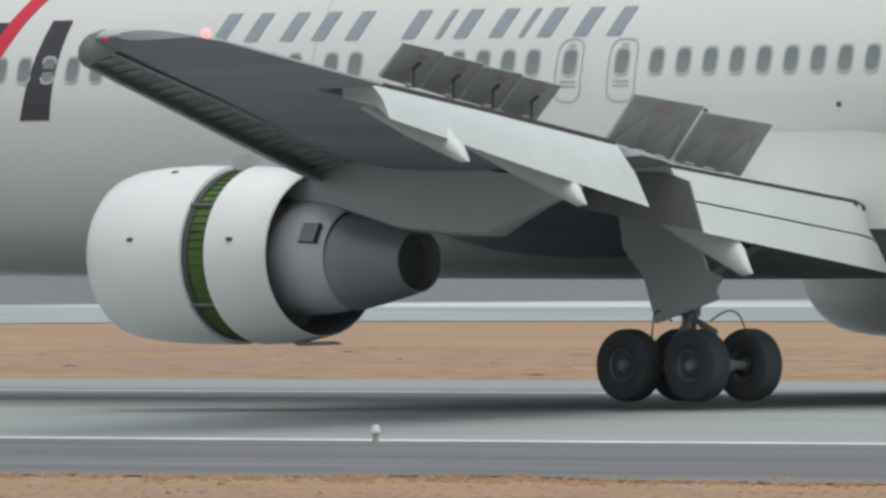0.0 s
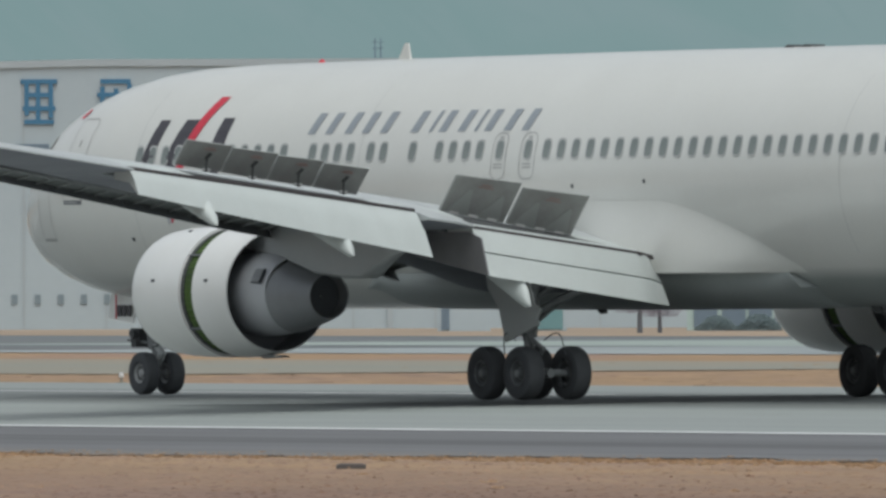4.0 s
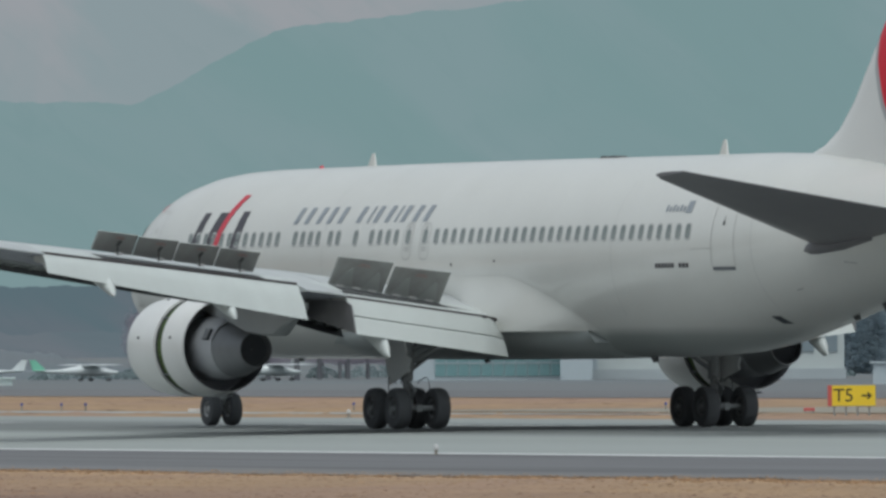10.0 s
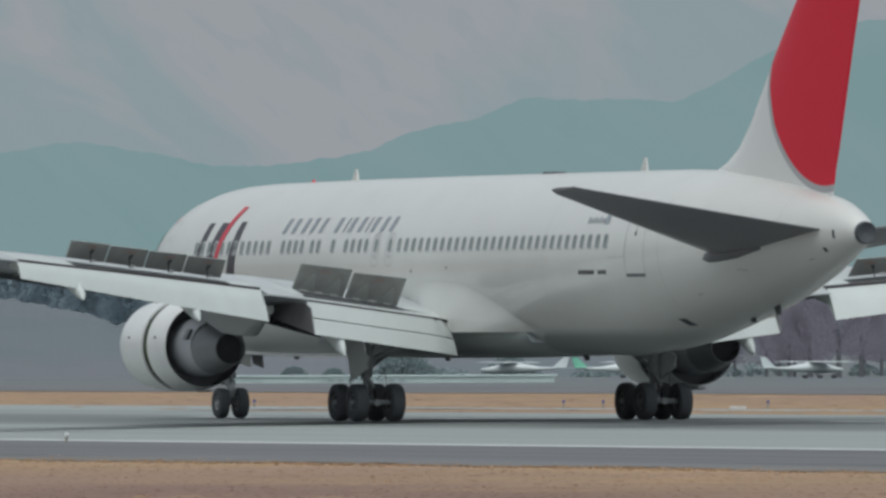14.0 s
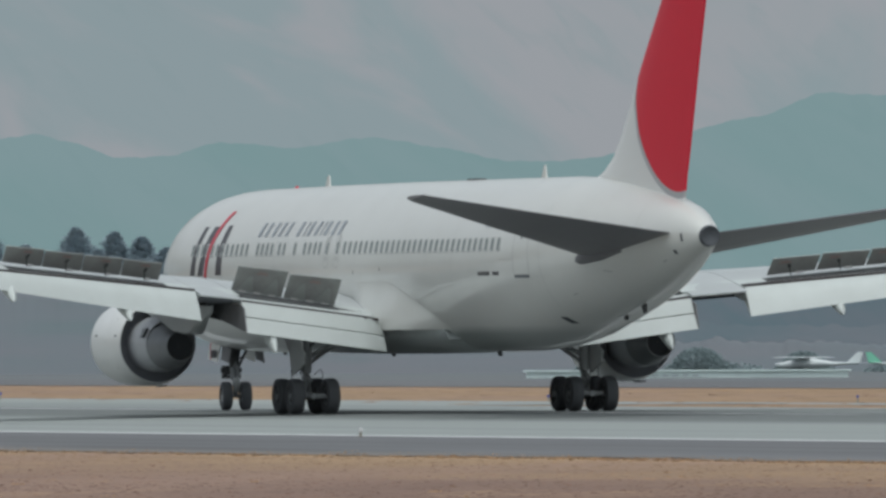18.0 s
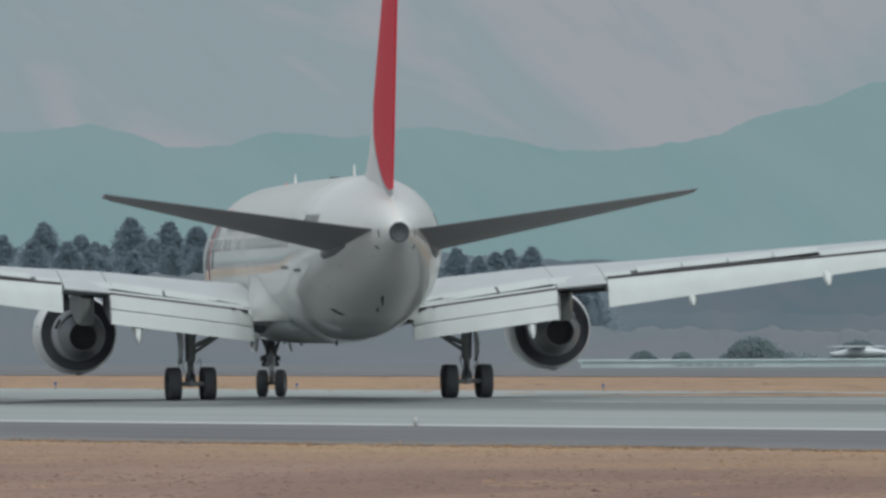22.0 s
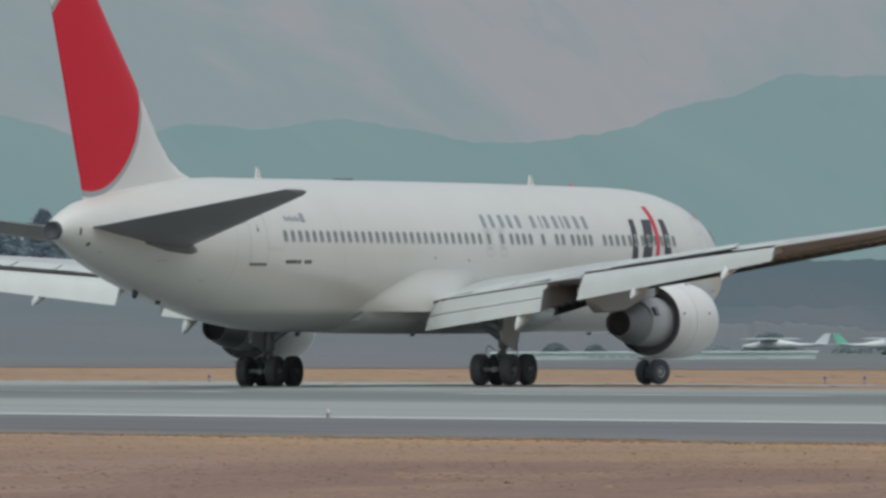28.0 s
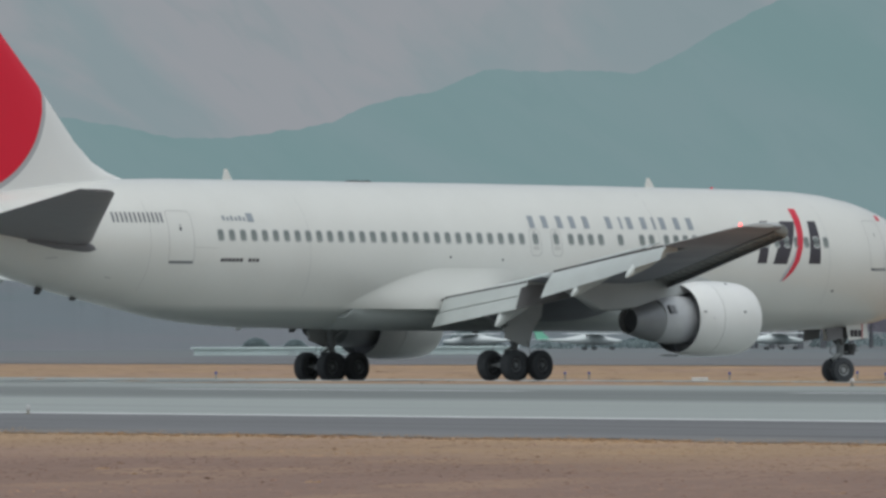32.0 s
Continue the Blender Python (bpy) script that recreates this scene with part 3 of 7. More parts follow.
spoilers, sleeves, wheels = [], [], []
for side in (1, -1):
    for ys, full in (((1.5, 2.5, 3.83, 5.5, 7.36), False), ((7.38, 8.2, 8.92), True), ((8.94, 10.35, 13, 15.7, 18.0), False)):
        bm = bmesh.new()
        loft(bm, mirror([foil(y) if full else foil(y, lerp(y, HINGE) - 0.06) for y in ys], side))
        skin_part = part("wing_section", bm, [WINGGREY, WINGSHADE], airliner, "light grey swept wing section", smooth=True)
        # downward faces take the colour with the shade in it
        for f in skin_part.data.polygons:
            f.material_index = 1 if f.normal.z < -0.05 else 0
    bm = bmesh.new()
    loft(bm, mirror([foil(y) for y in (18.02, 20, 22, 23.3)] + [[(p[0] * 0.6 + (LE(23.6) - 1.6) * 0.4, 23.62, p[2] * 0.5 + 2.66) for p in foil(23.6)]], side))
    tip = part("wing_tip", bm, [WINGGREY, WINGSHADE], airliner, "grey outer wing with aileron, shade painted on its underside", smooth=True)
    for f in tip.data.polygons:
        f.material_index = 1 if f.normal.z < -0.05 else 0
    # pale trailing strip between spoilers and flaps (fixed panel inboard of the outer spoilers)
    for y0, y1 in ((2.6, 3.8), (7.25, 8.9), (8.95, 9.8), (15.75, 18.0)):
        bm = bmesh.new()
        rings = []
        for y in (y0, y1):
            h = lerp(y, HINGE)
            f = foil(y)
            up = f[:15]
            z = lambda x: float(np.interp(-x, [-p[0] for p in up], [p[2] for p in up]))
            e = max(TE(y) + 0.35, h - 1.0)
            rings.append([(h - 0.02, y, z(h) + 0.004), (e, y, z(e) + 0.0), (e, y, z(e) - 0.03), (h - 0.02, y, z(h) - 0.08)])
        loft(bm, mirror(rings, side))
        part("trailing_panel", bm, FLAPGREY, airliner)
    # inboard flap in two slotted pieces
    fore, aft = [], []
    for y in (2.64, 2.72, 2.82, 2.96, 3.15, 3.4, 7.37):
        k = (y - 2.68) / 4.69
        d = max(0.0, 1 - (y - 2.64) / 0.72) ** 2
        T = (-2.30 - 0.01 * k + 0.72 * d, 2.90 + 0.62 * k - 0.04 * d)
        E = (-2.42 - 0.58 * k + 0.05 * d, 1.93 + 0.62 * k)
        mid = (-2.36 - 0.295 * k + 0.26 * d, 2.415 + 0.62 * k - 0.04 * d)
        fore.append([(T[0] + 0.95, y, T[1] + 0.12), (T[0] + 0.45, y, T[1] + 0.14), (T[0], y, T[1]), (mid[0] + 0.02, y, mid[1] + 0.03), (mid[0] + 0.10, y, mid[1] + 0.0), (T[0] + 0.35, y, T[1] - 0.38), (T[0] + 0.95, y, T[1] - 0.22)])
        aft.append([(mid[0] + 0.03, y, mid[1] - 0.0), (mid[0] - 0.01, y, mid[1] - 0.02), (E[0], y, E[1]), (E[0] + 0.03, y, E[1] + 0.01), (mid[0] + 0.17, y, mid[1] - 0.14)])
    for name, rings in (("inboard_flap", fore), ("inboard_flap_tab", aft)):
        bm = bmesh.new()
        loft(bm, mirror(rings, side))
        part(name, bm, FLAPGREY, airliner, "pale lowered flap panel", smooth=True)
    # outboard flap
    bm = bmesh.new()
    rings = []
    for y, T, E, s in ((8.98, (-2.78, 3.84), (-3.42, 2.93), 1.0), (13.5, (-4.72, 4.26), (-5.15, 3.55), 0.8), (18.0, (-6.62, 4.66), (-6.98, 4.18), 0.62)):
        rings.append([(T[0] + 0.95 * s, y, T[1] + 0.10), (T[0] + 0.45 * s, y, T[1] + 0.10), (T[0], y, T[1]), ((T[0] + E[0]) / 2 - 0.03, y, (T[1] + E[1]) / 2 + 0.05), (E[0], y, E[1]), (E[0] + 0.03, y, E[1] + 0.01), ((T[0] + E[0]) / 2 + 0.28 * s, y, (T[1] + E[1]) / 2), (T[0] + 0.95 * s, y, T[1] - 0.28 * s)])
    loft(bm, mirror(rings, side))
    part("outboard_flap", bm, FLAPGREY, airliner, "pale lowered outboard flap", smooth=True)
    # dark strip along the top of each flap, for the shade in the slot
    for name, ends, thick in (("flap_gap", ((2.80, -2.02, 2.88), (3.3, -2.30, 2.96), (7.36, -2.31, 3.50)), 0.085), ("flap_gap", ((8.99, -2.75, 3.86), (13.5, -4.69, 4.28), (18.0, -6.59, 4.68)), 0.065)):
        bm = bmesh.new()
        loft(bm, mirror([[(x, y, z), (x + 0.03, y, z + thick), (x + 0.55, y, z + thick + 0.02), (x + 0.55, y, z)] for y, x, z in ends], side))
        part(name, bm, SEAM, airliner, "dark strip for the shade in the gap above the flap")
    # dark closing rib at the outer end of the inboard flap
    bm = bmesh.new()
    rib = [(0.5, 3.48), (-2.25, 3.45), (-2.72, 3.32), (-3.0, 2.57), (-2.6, 2.62), (-0.3, 2.95), (0.5, 3.15)]
    loft(bm, mirror([[(x, 7.378, z) for x, z in rib], [(x, 7.41, z) for x, z in rib]], side))
    part("flap_end_rib", bm, GATEDARK, airliner, "dark closing rib of the inboard flap")
    # block behind the rear spar, with the cove's shade in its dark colour
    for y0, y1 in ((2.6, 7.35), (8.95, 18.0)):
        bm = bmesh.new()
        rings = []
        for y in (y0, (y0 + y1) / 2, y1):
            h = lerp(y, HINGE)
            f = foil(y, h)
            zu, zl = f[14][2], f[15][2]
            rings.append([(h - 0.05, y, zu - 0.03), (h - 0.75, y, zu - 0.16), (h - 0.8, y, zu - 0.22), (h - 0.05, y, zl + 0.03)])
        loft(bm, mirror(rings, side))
        part("flap_cove", bm, COVE, airliner, "dark block coloured as the flap cove's shade")
    # slats: drooped leading panels with ribs on their hollow backs
    def slat(y, k):
        """k 0..1 round the slat's outside, from the lower lip to the upper trailing edge."""
        c = 0.16 * (LE(y) - TE(y)) ** 0.75 + 0.28
        x, z = LE(y), lerp(y, ZTE) + lerp(y, INC)
        pts = [(0.10, -0.62), (0.34, -0.60), (0.50, -0.42), (0.50, -0.22), (0.36, -0.02), (0.08, 0.14), (-0.35, 0.24), (-0.38, 0.20), (0.02, 0.06), (0.24, -0.10), (0.32, -0.30), (0.22, -0.50)]
        return [(x + a * c, y, z + b * c) for a, b in pts]
    for y0, y1 in ((2.9, 4.8), (4.83, 6.5), (8.25, 11.2), (11.23, 14.2), (14.23, 17.2), (17.23, 20.2), (20.23, 23.2)):
        bm = bmesh.new()
        loft(bm, mirror([slat(y0, 0), slat((y0 + y1) / 2, 0), slat(y1, 0)], side))
        sl = part("slat", bm, SLATGREY, airliner, "drooped leading-edge slat", smooth=True)
        # nose of the wing behind it, darker, with brackets
        bm = bmesh.new()
        rings = []
        for y in (y0, y1):
            c = 0.16 * (LE(y) - TE(y)) ** 0.75 + 0.28
            x, z = LE(y), lerp(y, ZTE) + lerp(y, INC)
            rings.append([(x + 0.03, y, z + 0.0), (x - 0.1 * c, y, z + 0.06 * c), (x - 0.55 * c, y, z - 0.28 * c), (x - 0.5 * c, y, z - 0.34 * c), (x - 0.1 * c, y, z - 0.14 * c)])
        loft(bm, mirror(rings, side))
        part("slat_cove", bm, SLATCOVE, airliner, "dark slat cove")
        # added sheet across the hollow, so that it is less black than its shade
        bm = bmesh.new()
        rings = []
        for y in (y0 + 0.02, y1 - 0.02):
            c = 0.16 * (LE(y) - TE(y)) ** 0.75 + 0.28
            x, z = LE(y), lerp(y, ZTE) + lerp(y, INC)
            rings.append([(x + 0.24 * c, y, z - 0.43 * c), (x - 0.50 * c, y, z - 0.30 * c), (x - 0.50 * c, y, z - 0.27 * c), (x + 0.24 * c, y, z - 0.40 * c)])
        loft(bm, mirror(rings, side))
        part("slat_back", bm, SLATBACK, sl, "added green-grey sheet closing the slat's hollow back")
        for i in range(4):
            y = y0 + (y1 - y0) * (i + 0.5) / 4
            c = 0.16 * (LE(y) - TE(y)) ** 0.75 + 0.28
            x, z = LE(y), lerp(y, ZTE) + lerp(y, INC)
            bm = bmesh.new()
            a = [(x + 0.30 * c, y - 0.03, z - 0.30 * c), (x + 0.22 * c, y - 0.03, z - 0.48 * c), (x - 0.55 * c, y - 0.03, z - 0.36 * c), (x - 0.3 * c, y - 0.03, z - 0.1 * c)]
            loft(bm, mirror([a, [(p[0], p[1] + 0.06, p[2]) for p in a]], side))
            part("slat_track", bm, SLATCOVE, sl)
    # rounded end closing the outermost slat at the tip
    bm = bmesh.new()
    rings = []
    for y, k in ((23.2, 0.97), (23.28, 0.88), (23.34, 0.6)):
        c = (0.16 * (LE(y) - TE(y)) ** 0.75 + 0.28) * k
        x, z = LE(y), lerp(y, ZTE) + lerp(y, INC)
        rings.append([(x + a * c, y, z + b * c) for a, b in ((0.10, -0.62), (0.34, -0.60), (0.50, -0.42), (0.50, -0.22), (0.36, -0.02), (0.08, 0.14), (-0.35, 0.22), (-0.9, 0.1), (-0.9, -0.25))])
    loft(bm, mirror(rings, side))
    part("slat_end", bm, SLATBACK, airliner, "rounded grey end of the outer slat", smooth=True)
    # flap track fairings
    for x, y, z, l, t in ((-3.13, 6.48, 1.93, 3.4, 0.75), (-4.68, 11.62, 2.96, 3.0, 0.62), (-6.47, 15.88, 3.57, 2.5, 0.48)):
        bm = bmesh.new()
        zu = lerp(y, ZTE)
        rings = []
        for k, wid, dz0, dz1 in ((0.0, 0.02, 0.0, 0.02), (0.06, 0.11, -0.02, 0.28), (0.2, 0.19, 0.12, 0.62), (0.45, 0.23, 0.38, 0.9), (0.75, 0.14, 0.75, 1.05), (1.0, 0.02, 1.05, 1.12)):
            xx = x + l * k
            zz0, zz1 = z + (zu - z) * dz0, z + (zu - z) * dz1
            zm = (zz0 + zz1) / 2
            rings.append([(xx, y + wid * math.sin(2 * math.pi * i / 10), zm + (zz1 - zz0) / 2 * math.cos(2 * math.pi * i / 10)) for i in range(10)])
        loft(bm, mirror(rings, side))
        part("flap_track_fairing", bm, FLAPGREY, airliner, "pale pointed flap track fairing", smooth=True)
    # spoilers, hinged at the front; two wide ones inboard, four outboard
    def spoiler(p_out, p_in, chord_out, chord_in, stay):
        a, b = Vector(p_out), Vector(p_in)
        if side < 0:
            a, b = Vector((b.x, -b.y, b.z)), Vector((a.x, -a.y, a.z))
            chord_out, chord_in = chord_in, chord_out
        ey = (b - a).normalized()
        ex = Vector((-1, 0, 0))
        ex = (ex - ey * ex.dot(ey)).normalized()
        ez = ex.cross(ey)
        m = Matrix((ex, ey, ez)).transposed().to_4x4()
        m.translation = (a + b) / 2
        w = (b - a).length / 2 - 0.028
        # keep the side edges along the flight direction
        s = Vector((-1, 0, 0)).dot(ey) / max(1e-6, Vector((-1, 0, 0)).dot(ex))
        bm = bmesh.new()
        top = [(0, -w), (chord_out, -w + s * chord_out), (chord_in, w + s * chord_in), (0, w)]
        loft(bm, [[(x, y, -0.045 if x < 0.01 else -0.015) for x, y in top], [(x, y, 0.0) for x, y in top]])
        ob = part("spoiler", bm, DARKPANEL, airliner, "hinged spoiler panel with a dark underside")
        ob.matrix_basis = m
        bm = bmesh.new()
        loft(bm, [[(x, y, 0.003) for x, y in top], [(x, y, 0.010) for x, y in top]])
        part("upper_skin", bm, FLAPGREY, ob, "pale grey upper skin")
        for k in ((-0.6, 0.0, 0.6) if chord_in > 0.8 else (0.35,)):
            bm = bmesh.new()
            box(bm, -0.015, 0.05, w * k - 0.12, w * k + 0.12, -0.085, -0.050)
            part("hinge_plate", bm, NACELLE, ob, "white hinge plate")
        for k, wide in ((0.72, 0.20), (0.78, 0.14)):
            bm = bmesh.new()
            box(bm, chord_in * k, chord_in * k + 0.022, -wide - 0.1, wide - 0.1, -0.032, -0.026)
            part("warning_bar", bm, FADEDRED, ob, "faded red lettering bar")
        bm = bmesh.new()
        if not stay:
            for s0 in (-0.5, 0.5):
                loft(bm, [[(0.02, w * s0 - 0.30, q), (0.02, w * s0 + 0.30, q), (chord_in * 0.62, w * s0 + 0.04, q + 0.012), (chord_in * 0.62, w * s0 - 0.04, q + 0.012)] for q in (-0.062, -0.050)])
            part("stiffener", bm, GATELIGHT, ob, "grey triangular stiffener")
            spoilers.append((ob, m.copy(), stay))
            return
        rod(bm, (chord_in * 0.45, 0, -0.03), (chord_in * 0.16, 0.02, -0.24), 0.022, 0.02, 8)
        box(bm, chord_in * 0.40, chord_in * 0.62, -0.05, 0.05, -0.05, -0.02)
        part("actuator", bm, COVE, ob, "dark actuator strut")
        spoilers.append((ob, m.copy(), stay))
    P = lambda y: (lerp(y, HINGE), y, lerp(y, HINGEZ))
    for y0, y1 in ((7.25, 5.50), (5.47, 3.68)):
        spoiler(P(y0), P(y1), 0.92, 1.02, False)
    ys = [15.71, 14.27, 12.83, 11.39, 9.95]
    for y0, y1 in zip(ys, ys[1:]):
        spoiler(P(y0), P(y1), 0.66, 0.70, True)
    # wing-tip lamps
    for x, y, z, r in ((-8.95, 23.6, 5.33, 0.06), (-6.95, 23.62, 5.27, 0.04))[:2 if side > 0 else 1]:
        bm = bmesh.new()
        bmesh.ops.create_icosphere(bm, subdivisions=2, radius=r, matrix=Matrix.Translation((x, y * side, z)))
        part("wing_tip_lamp", bm, REDGLOW if r > 0.05 else LOGORED, airliner, "lit red wing-tip lamp", smooth=True)

# ---- engines ----
for side in (1, -1):
    cy, cz = 7.92 * side, 2.25
    bm = bmesh.new()
    lathe(bm, [(7.0, 1.10), (7.9, 1.06), (8.22, 1.08), (8.37, 1.14), (8.41, 1.19), (8.36, 1.23), (8.14, 1.29), (7.68, 1.34), (7.0, 1.365), (6.22, 1.37), (6.22, 1.28), (7.0, 1.2)], (0, cy, cz), n=56)
    bm.faces.ensure_lookup_table()
    cowl = part("fan_cowl", bm, NACELLE, airliner, "white fan cowl", smooth=True)
    bm = bmesh.new()
    lathe(bm, [(7.05, 1.10), (7.0, 0.35), (7.5, 0.02)], (0, cy, cz), n=40)
    part("fan", bm, SOOTSHADE, airliner, "dark fan face", smooth=True)
    # reverser cascade ring
    bm = bmesh.new()
    lathe(bm, [(6.3, 1.285), (5.64, 1.275), (5.64, 1.2), (6.3, 1.2)], (0, cy, cz), n=56)
    ring = part("cascade", bm, CASCADE, airliner, "green thrust-reverser cascade", smooth=True)
    bm = bmesh.new()
    for i in range(64):
        a = 2 * math.pi * i / 64
        m = Matrix.Translation((0, cy, cz)) @ Matrix.Rotation(a, 4, "X")
        box(bm, 5.66, 6.2, -0.012, 0.012, 1.27, 1.305, m)
    for x0, x1 in ((6.235, 6.10), (5.75, 5.62)):
        edge = bmesh.new()
        lathe(edge, [(x0, 1.29), (x0, 1.315), (x1, 1.315), (x1, 1.29)], (0, cy, cz), n=56)
        part("cascade_frame", edge, HUB, ring, "dark frame ring of the cascade", smooth=True)
    for x in (5.8, 5.95, 6.1):
        lathe(bm, [(x, 1.285), (x + 0.015, 1.295), (x + 0.03, 1.285)], (0, cy, cz), n=56)
    part("cascade_vane", bm, CASCADE, ring, "thin green vanes")
    for a in (20, 90, 160, 235, 305):
        bm = bmesh.new()
        m = Matrix.Translation((0, cy, cz)) @ Matrix.Rotation(radians(a), 4, "X")
        rod(bm, m @ Vector((6.25, 0, 1.325)), m @ Vector((5.62, 0, 1.325)), 0.025)
        part("sleeve_rod", bm, RIM, ring)
    # sliding sleeve, modelled closed about the engine's own axis
    bm = bmesh.new()
    lathe(bm, [(0.0, 1.37), (-0.35, 1.362), (-0.7, 1.335), (-1.0, 1.29), (-1.20, 1.25), (-1.205, 1.232)], (0, 0, 0), n=56)
    sleeve = part("reverser_sleeve", bm, NACELLE, airliner, "white sliding reverser sleeve", smooth=True)
    sleeve.matrix_basis = pose(5.68, cy, cz)
    # inside of the sleeve: the duct's shade is put into a darker grey
    bm = bmesh.new()
    lathe(bm, [(-1.205, 1.231), (-0.9, 1.255), (-0.6, 1.28), (0.0, 1.335), (0.0, 1.369)], (0, 0, 0), n=56)
    part("duct_lining", bm, DUCT, sleeve, "inner lining of the fan duct, darkened for its shade", smooth=True)
    sleeves.append((sleeve, cy, cz))
    # core cowl, nozzle and plug
    bm = bmesh.new()
    lathe(bm, [(6.2, 0.80), (5.2, 0.88), (4.6, 0.885), (4.1, 0.835), (3.72, 0.765), (3.72, 0.73)], (0, cy, cz - 0.04), n=48)
    core = part("core_cowl", bm, CORE, airliner, "bare metal core cowl", smooth=True)
    bm = bmesh.new()
    lathe(bm, [(3.71, 0.75), (3.2, 0.655), (2.75, 0.555), (2.42, 0.475), (2.42, 0.45), (2.7, 0.45), (3.0, 0.42)], (0, cy, cz - 0.10), n=48)
    part("core_nozzle", bm, NOZZLE, airliner, "dark conical exhaust nozzle", smooth=True)
    bm = bmesh.new()
    lathe(bm, [(2.75, 0.45), (2.74, 0.01)], (0, cy, cz - 0.10), n=32)
    part("exhaust_throat", bm, SOOTSHADE, airliner, "black exhaust opening")
    bm = bmesh.new()
    lathe(bm, [(5.6, 1.315), (5.55, 0.8)], (0, cy, cz), n=48)
    part("fan_duct", bm, DUCT, airliner, "ring closing the fan duct, darkened for its shade")
    # louvred vent on the core's outer side
    for a in ((64,) if side > 0 else (-64,)):
        m = Matrix.Translation((0, cy, cz - 0.04)) @ Matrix.Rotation(radians(-a), 4, "X")
        bm = bmesh.new()
        box(bm, 3.84, 4.20, -0.16, 0.16, 0.80, 0.852, m)
        vent = part("core_vent", bm, SOOTSHADE, airliner, "louvred vent in the core cowl")
        bm = bmesh.new()
        for i in range(5):
            box(bm, 3.87 + 0.065 * i, 3.895 + 0.065 * i, -0.15, 0.15, 0.84, 0.872, m)
        part("louvre", bm, CORE, vent)
    # pylon: from the nacelle's top back under the wing
    bm = bmesh.new()
    rings = []
    for x, w, z0, z1 in ((7.0, 0.05, 3.5, 3.62), (6.2, 0.2, 3.35, 3.75), (5.0, 0.26, 3.05, 3.9), (4.0, 0.28, 2.95, 3.9), (2.6, 0.28, 2.60, 3.8), (1.55, 0.27, 2.52, 3.6), (0.75, 0.25, 2.51, 3.5), (0.3, 0.21, 2.72, 3.45), (-0.3, 0.12, 2.97, 3.4), (-1.0, 0.03, 3.2, 3.4)):
        rings.append([(x, cy - w, z0 + 0.06), (x, cy - w * 0.6, z0), (x, cy + w * 0.6, z0), (x, cy + w, z0 + 0.06), (x, cy + w, z1), (x, cy - w, z1)])
    loft(bm, rings)
    part("pylon", bm, WINGGREY, airliner, "light grey engine pylon", smooth=True)
    bm = bmesh.new()
    loft(bm, [[(5.1, cy - 0.1, 0.93), (4.3, cy - 0.1, 0.93), (4.3, cy + 0.1, 0.93), (5.1, cy + 0.1, 0.93)], [(4.95, cy - 0.08, 0.86), (4.1, cy - 0.08, 0.885), (4.1, cy + 0.08, 0.885), (4.95, cy + 0.08, 0.86)]])
    part("drain_mast", bm, GEAR, airliner)
    for x, a in ((7.1, 22), (5.1, 80), (7.25, 80)):
        m = Matrix.Translation((0, cy, cz)) @ Matrix.Rotation(radians(-a * side), 4, "X")
        bm = bmesh.new()
        box(bm, x, x + 0.11, -0.03, 0.03, 1.355, 1.375, m)
        part("cowl_latch", bm, SOOTSHADE, cowl)

# ---- tail ----
for side in (1, -1):
    bm = bmesh.new()
    rings = []
    for y, a, b, za, zb, tk in ((0.5, -18.1, -24.75, 4.66, 5.42, 0.60), (1.3, -18.75, -24.95, 4.83, 5.52, 0.56), (5.3, -22.25, -26.25, 5.67, 6.05, 0.36), (9.0, -25.45, -27.45, 6.46, 6.55, 0.18), (9.3, -25.85, -27.5, 6.52, 6.6, 0.10)):
        c = a - b
        mid = lambda s: za + (zb - za) * s
        up = [(a - c * s, y * side, mid(s) + tk * 0.5 * f) for s, f in ((0, 0), (0.05, 0.6), (0.2, 1), (0.5, 0.85), (0.8, 0.4))]
        low = [(a - c * s, y * side, mid(s) - tk * 0.5 * f) for s, f in ((0.8, 0.4), (0.5, 0.85), (0.2, 1), (0.05, 0.6))]
        rings.append(up + [(b, y * side, zb + 0.015), (b, y * side, zb - 0.015)] + low)
    loft(bm, rings)
    part("tailplane", bm, STABGREY, airliner, "grey horizontal tailplane", smooth=True)
    bm = bmesh.new()
    rings = []
    for x, y, z, r in ((-18.3, 1.72, 4.62, 0.06), (-18.7, 1.72, 4.66, 0.18), (-19.6, 1.66, 4.77, 0.25), (-20.8, 1.5, 4.88, 0.24), (-22.0, 1.3, 4.98, 0.1)):
        rings.append([(x, side * (y + r * 0.9 * math.sin(2 * math.pi * i / 10)), z + r * math.cos(2 * math.pi * i / 10)) for i in range(10)])
    loft(bm, rings)
    part("tailplane_fairing", bm, STABGREY, airliner, smooth=True)
FINRED = surface("fin_disc_paint", (0.74, 0.745, 0.73), 0.5, second=(0.68, 0.68, 0.66), scale=0.6)


